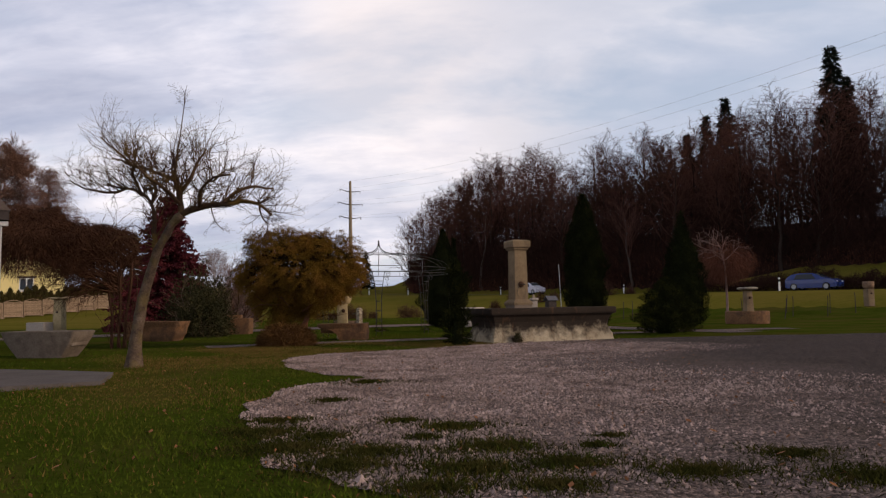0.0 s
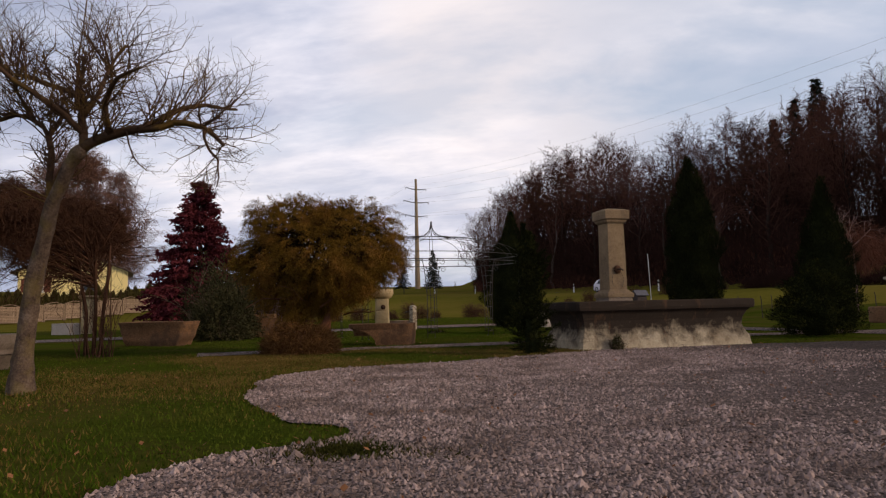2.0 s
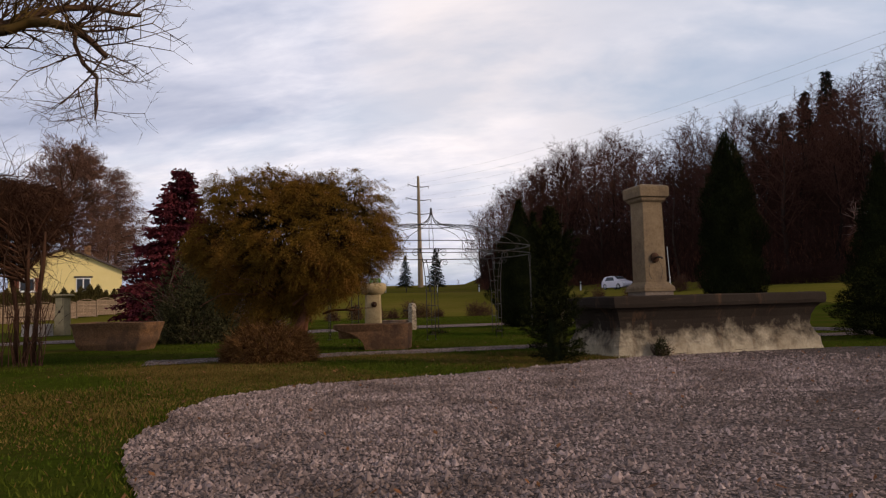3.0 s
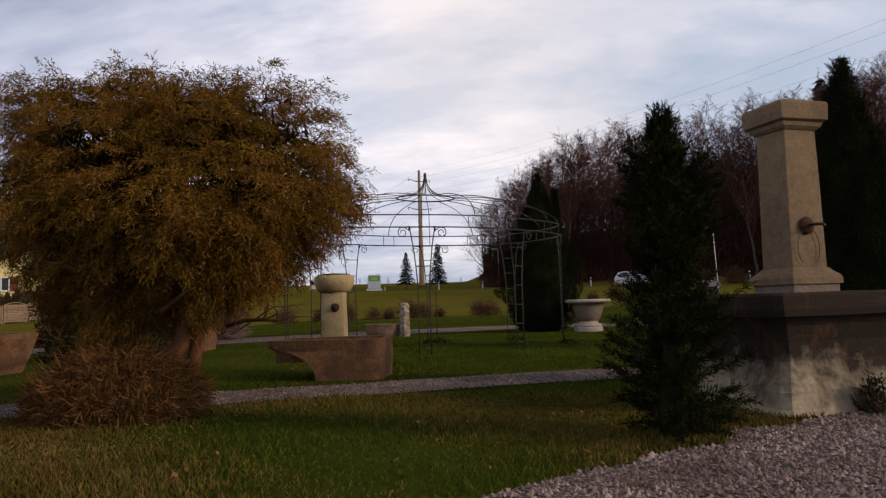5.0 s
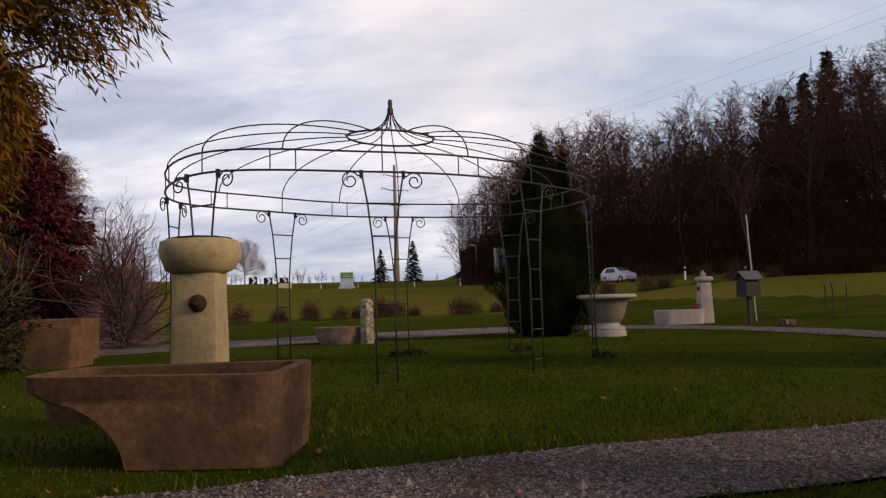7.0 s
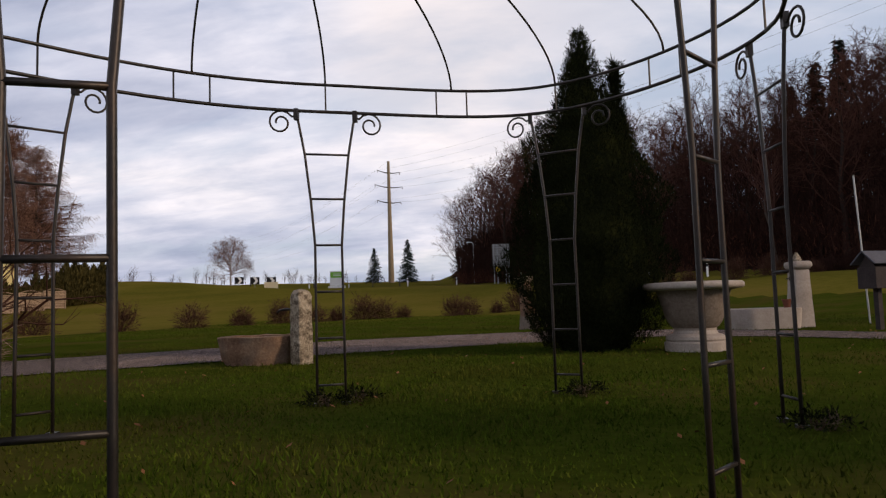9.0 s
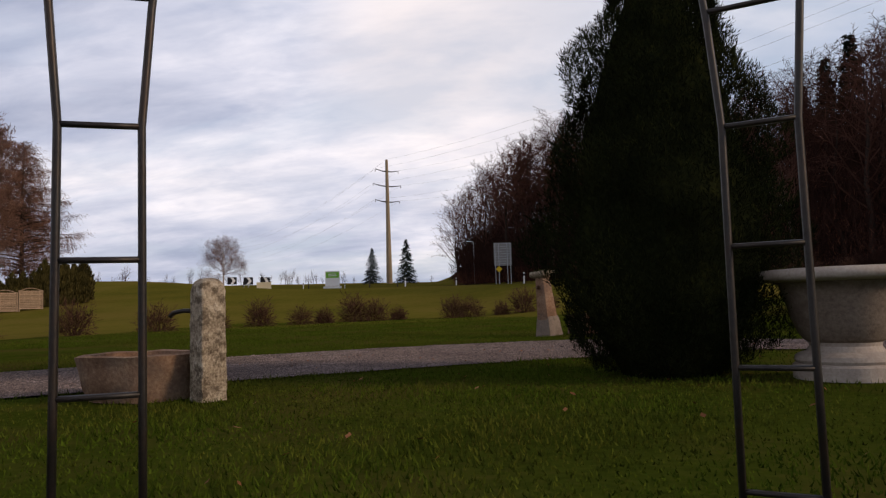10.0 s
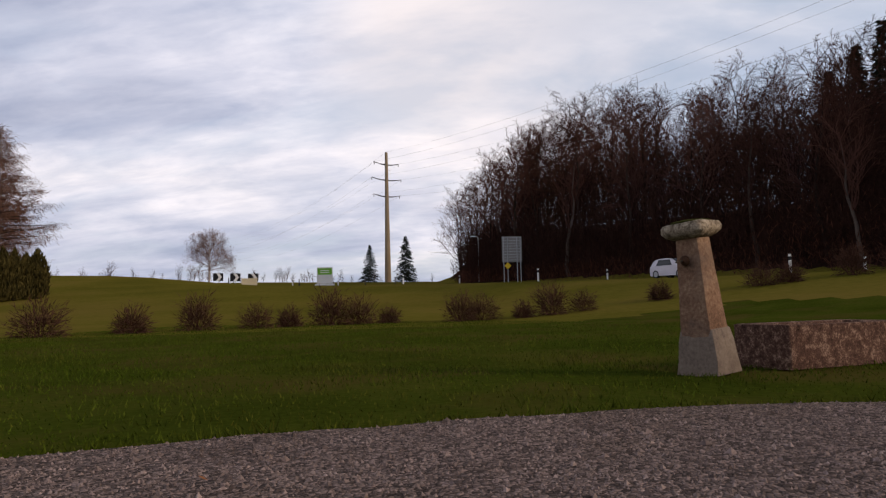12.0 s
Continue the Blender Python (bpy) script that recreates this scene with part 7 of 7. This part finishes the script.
DIST = [bare_tree("distant_tree", -85.0, 205.0, 5.5, 340, M["fbrown"], "small bare tree on the far crest", "trees on the crest", 2, 0.7, 0.25, twigs=0), bare_tree("distant_tree", -78.0, 210.0, 4.2, 341, M["fbrown"], "small bare tree on the far crest", "trees on the crest", 2, 0.8, 0.2, twigs=0)]
rngD = np.random.default_rng(2)
for k in range(70):
    ang = rngD.uniform(-0.62, 0.02)
    D = rngD.uniform(170, 230)
    x, y = -3 + D * math.sin(ang) - 0.0, 32 + D * math.cos(ang)
    if abs(ang + 0.165) < 0.03:
        continue
    q = rngD.uniform(0.5, 1.05)
    copy_thing(DIST[k % 2], pose(x, y, at_land(x, y) - 0.3, 0, 0, 40 * k) @ Matrix.Diagonal((q, q, q, 1)))


def sign_things():
    s = thing("road_sign", pose(-4.0, 104.0, at_land(-4.0, 104.0), 0, 0, 8), "large grey road sign seen from behind on steel posts", "road sign")
    for x in (-0.85, -0.45, 0.5, 0.85):
        bm = bmesh.new(); rod(bm, [(x, 0, -0.2), (x, 0, 4.7)], 0.045, 6)
        part("post", bm, M["zinc"], s)
    part("panel", boxes((-1.0, 1.0, 0.06, 0.10, 2.15, 4.75), bevel=0.01), M["signback"], s)
    for k in range(9):
        z = 2.35 + 0.28 * k
        part("rail", boxes((-1.0, 1.0, 0.03, 0.058, z, z + 0.05)), M["zinc"], s)
    y_ = thing("priority_sign", pose(-4.45, 103.2, at_land(-4.45, 103.2), 0, 0, 8), "small yellow diamond road sign on a post", "road sign")
    bm = bmesh.new(); rod(bm, [(0, 0, -0.1), (0, 0, 2.0)], 0.035, 6)
    part("post", bm, M["zinc"], y_)
    part("plate", boxes((-0.25, 0.25, -0.05, -0.035, -0.25, 0.25)), M["yellow"], y_, at=pose(0, 0, 1.75, 0, 45, 0))
    a = thing("advert_board", pose(-29.6, 126.0, at_land(-29.6, 126.0), 0, 0, 14), "white advertising board with green field on a trailer", "sign board")
    part("board", boxes((-1.05, 1.05, -0.06, 0.06, 0.55, 2.75), bevel=0.02), M["white"], a)
    part("green_field", boxes((-0.95, 0.95, -0.072, -0.062, 1.75, 2.6)), M["green"], a)
    part("foot", boxes((-1.3, 1.3, -0.5, 0.5, 0.0, 0.5), bevel=0.03), M["white"], a)
    for k in range(2):
        part("lettering_bar", boxes((-0.6, 0.6, -0.078, -0.072, 2.0 + 0.25 * k, 2.1 + 0.25 * k)), M["white"], a)
    b = thing("utility_box", pose(-37.0, 118.0, at_land(-37.0, 118.0), 0, 0, 20), "beige utility box on the meadow", "utility box")
    part("box", boxes((-0.95, 0.95, -0.4, 0.4, -0.1, 1.0), bevel=0.03), M["beige"], b)
    part("lid", boxes((-1.0, 1.0, -0.45, 0.45, 1.0, 1.08)), M["beige"], b)
    for k, (x, y) in enumerate([(-43.0, 134.5), (-46.6, 136.5), (-50.0, 138.0)]):
        c = thing("chevron_sign", pose(x, y, at_land(x, y), 0, 0, 20), "black and white chevron board at the bend", "road sign", "chevron boards")
        bm = bmesh.new(); rod(bm, [(0, 0.04, -0.2), (0, 0.04, 1.5)], 0.05, 6)
        part("post", bm, M["zinc"], c)
        part("board", boxes((-0.75, 0.75, -0.02, 0.02, 0.75, 1.95)), M["black"], c)
        for s_ in (-1, 1):
            part("arrow", loft([[(0.1, yy, 1.35), (0.55, yy, 1.35), (0.15, yy, 1.35 + s_ * 0.55), (-0.3, yy, 1.35 + s_ * 0.55)] for yy in (-0.034, -0.024)]), M["white"], c)
    d0 = None
    f, nrm, w = ribbon(ROAD.tolist(), [6.0] * len(ROAD), 2.0)
    for i in range(14, len(f) - 20, 11):
        for s_ in (1, -1):
            p = f[i, :2] + nrm[i] * (w[i] + 0.7) * s_
            m = pose(p[0], p[1], at_land(p[0], p[1]), 0, 0, 30)
            if d0 is None:
                d0 = thing("delineator_post", m, "white plastic roadside post with black band", "road post", "roadside posts")
                part("post", boxes((-0.06, 0.06, -0.05, 0.05, -0.2, 1.05), bevel=0.01), M["white"], d0)
                part("band", boxes((-0.064, 0.064, -0.054, 0.054, 0.72, 0.92)), M["black"], d0)
            else:
                copy_thing(d0, m)
    l = thing("street_lamp", pose(-8.6, 124, at_land(-8.6, 124), 0, 0, 190), "grey steel street lamp with short arm", "street lamp")
    bm = bmesh.new(); rod(bm, [(0, 0, -0.2), (0, 0, 5.6), (0.1, 0, 5.85), (0.5, 0, 5.95)], [0.08, 0.06, 0.05, 0.04], 8)
    part("pole", bm, M["zinc"], l)
    part("head", boxes((0.4, 1.0, -0.12, 0.12, 5.88, 6.0), bevel=0.03), M["zinc"], l)
    for k, (x, y) in enumerate([(-44, 128), (-40.5, 127.5), (-33.5, 127), (-24.5, 128), (-20.5, 129), (31, 66.5), (40, 62), (24, 74)]):
        p = thing("field_post", pose(x, y, at_land(x, y)), "short dark wooden field post", "post", "field posts")
        bm = bmesh.new(); rod(bm, [(0, 0, -0.1), (0, 0, 1.2)], 0.08, 6)
        part("post", bm, M["darkwood"], p)


sign_things()


def build_house():
    x, y = -54.0, 79.0
    z = at_land(x, y) + 1.8
    h = thing("yellow_house", pose(x, y, z, 0, 0, 33), "pale yellow gabled house with white windows and dark roof", "house")
    W, D, E, R = 11.5, 9.0, 3.1, 5.6
    part("wall", loft([[(-W / 2, yy, -2.4), (W / 2, yy, -2.4), (W / 2, yy, E), (0, yy, R), (-W / 2, yy, E)] for yy in (0, D)]), M["houseyellow"], h)
    for s in (-1, 1):
        k = math.atan2(R - E, W / 2)
        bm = bmesh.new()
        box(bm, -0.7, W / 2 / math.cos(k) + 0.1, -0.8, D + 0.6, 0.03, 0.22)
        m = Matrix.Translation((s * (W / 2), 0, E)) @ (Matrix.Identity(4) if s < 0 else Matrix.Rotation(math.pi, 4, "Z") @ Matrix.Translation((0, -D, 0))) @ pose(0, 0, 0, 0, -math.degrees(k), 0)
        part("roof", bm, M["tile"], h, at=m)
    for wx in (-3.9, 1.7):
        w = part("window", boxes((wx - 0.75, wx + 0.75, -0.06, 0.0, 0.75, 2.25)), M["white"], h)
        for px in (-0.36, 0.36):
            part("pane", boxes((wx + px - 0.29, wx + px + 0.29, -0.08, -0.062, 0.87, 2.13)), M["glass"], w)
        part("sill", boxes((wx - 0.85, wx + 0.85, -0.16, 0.0, 0.66, 0.75)), M["white"], w)
        if wx < 0:
            for s in (-1, 1):
                part("shutter", boxes((wx + s * 1.15 - 0.36, wx + s * 1.15 + 0.36, -0.05, 0.0, 0.72, 2.28)), M["terracotta"], h, "brown-red wooden shutter")
        else:
            part("lintel", boxes((wx - 0.95, wx + 0.95, -0.10, 0.0, 2.26, 2.46)), M["darkwood"], h, "dark wooden lintel")
    part("chimney", boxes((1.6, 2.3, 4, 4.7, 4.2, 6.4)), M["brownstone"], h)


build_house()


def build_fence_and_hedge():
    def panel_at(m, first=[]):
        if first:
            return copy_thing(first[0], m)
        p = thing("fence_panel", m, "weathered wooden lattice fence panel with arched top", "fence panel", "fence panels")
        for s in (-1, 1):
            part("post", boxes((s * 1.0 - 0.05, s * 1.0 + 0.05, -0.05, 0.05, -0.3, 1.72)), M["fence"], p)
        for k in range(11):
            z = 0.12 + 0.145 * k
            part("slat", boxes((-0.93, 0.93, -0.018, 0.018, z, z + 0.12)), M["fence"], p)
        bm = bmesh.new(); rod(bm, [(-0.95 + 1.9 * u, 0, 1.68 + 0.22 * math.sin(math.pi * u)) for u in np.linspace(0, 1, 9)], 0.04, 5)
        part("arched_rail", bm, M["fence"], p)
        for k in range(5):
            xx = -0.7 + 0.35 * k
            part("upright", boxes((xx - 0.02, xx + 0.02, -0.03, -0.019, 0.1, 1.7)), M["fence"], p)
        first.append(p)
        return p
    A, B = Vector((-42.5, 84.0, 0)), Vector((-52.0, 62.0, 0))
    n = int((B - A).length / 2.05)
    a = math.degrees(math.atan2(-(B - A).y, -(B - A).x))
    for k in range(1, n):
        c = A + (B - A) * ((k + 0.5) / n)
        panel_at(pose(c.x, c.y, at_land(c.x, c.y), 0, 0, a))
    rng = np.random.default_rng(9)
    h0 = None
    d = (B - A).normalized()
    off = Vector((-d.y, d.x, 0)) * -2.2
    for k in range(26):
        c = A + d * (-3.0 + 0.95 * k) + off
        q = rng.uniform(0.85, 1.1) * (1.0 if k < 5 else 0.74)
        m = pose(c.x, c.y, at_land(c.x, c.y), 0, 0, 50 * k)
        if h0 is None:
            h0 = conifer("hedge_thuja", m, 3.9, 0.85, M["hedge"], "narrow brownish thuja of a tall hedge", 70, 1800, COL, (0.3, 0.6), 0.06, 0.85, 0.1, core="hedge", group="hedge thujas")
        else:
            copy_thing(h0, m @ Matrix.Diagonal((q, q, q, 1)))


build_fence_and_hedge()


def car(m, paint, label, L, W, H):
    c = thing("car", m, label, "car")
    def sec(x, zb, zt, hw, top):
        return [(x, -hw, zb), (x, hw, zb), (x, hw * 1.0, zb + 0.35), (x, hw * 0.97, min(zt, 0.85)), (x, hw * top, zt), (x, -hw * top, zt), (x, -hw * 0.97, min(zt, 0.85)), (x, -hw * 1.0, zb + 0.35)]
    hw = W / 2
    xs = [(-L / 2, 0.40, 0.78, 0.80, 0.8), (-L * 0.485, 0.26, 0.98, 0.91, 0.78), (-L * 0.44, 0.2, H * 0.82, 0.97, 0.74), (-L * 0.36, 0.2, H * 0.94, 1.0, 0.71), (-L * 0.25, 0.2, H * 0.985, 1.0, 0.70), (-L * 0.10, 0.2, H, 1.0, 0.70), (L * 0.04, 0.2, H * 0.975, 1.0, 0.71), (L * 0.13, 0.2, H * 0.88, 1.0, 0.74), (L * 0.24, 0.2, 1.0, 1.0, 0.80), (L * 0.34, 0.2, 0.93, 0.98, 0.82), (L * 0.44, 0.22, 0.82, 0.94, 0.80), (L * 0.485, 0.27, 0.70, 0.88, 0.8), (L / 2, 0.40, 0.6, 0.80, 0.8)]
    part("body", loft([sec(x, zb, zt, hw * k, t) for x, zb, zt, k, t in xs]), paint, c, smooth=False)
    for s in (-1, 1):
        part("side_window", loft([[(-L * 0.30, s * yy, 0.92), (L * 0.12, s * yy, 0.92), (L * 0.03, s * (yy - 0.16), H * 0.93), (-L * 0.26, s * (yy - 0.16), H * 0.93)] for yy in (hw * 0.94, hw * 0.985)]), M["glass"], c)
        for x in (-L * 0.31, L * 0.31):
            bm = lathe([(0.12, -0.09), (0.27, -0.1), (0.31, -0.06), (0.31, 0.06), (0.27, 0.1), (0.12, 0.09)], 20)
            w = part("wheel", bm, M["rubber"], c, at=pose(x, s * (hw - 0.09), 0.31, 90, 0, 0))
            part("rim", lathe([(0.04, -0.104), (0.19, -0.106), (0.2, -0.09), (0.2, 0.09), (0.19, 0.106), (0.04, 0.104)], 16), M["zinc"], w)
        part("headlight", boxes((L / 2 - 0.14, L / 2 - 0.03, s * hw * 0.62 - 0.13, s * hw * 0.62 + 0.13, 0.60, 0.72), bevel=0.02), M["white"], c)
    part("windscreen", loft([[(L * 0.085, yy, H * 0.95), (L * 0.225, yy, 0.985), (L * 0.235, yy, 1.0), (L * 0.10, yy, H * 0.965)] for yy in (-hw * 0.66, hw * 0.66)]), M["glass"], c)


def road_pose(x, y, turn):
    s, zr = road_near(np.array([x]), np.array([y]))
    return pose(x, y, float(zr[0]) + 0.035, 0, 0, turn)


car(road_pose(7.6, 83.6, -54), M["carwhite"], "small rounded silver-white hatchback on the road", 3.4, 1.58, 1.42)
car(road_pose(28.6, 57.4, -48), M["carblue"], "blue estate car on the road", 4.1, 1.7, 1.42)
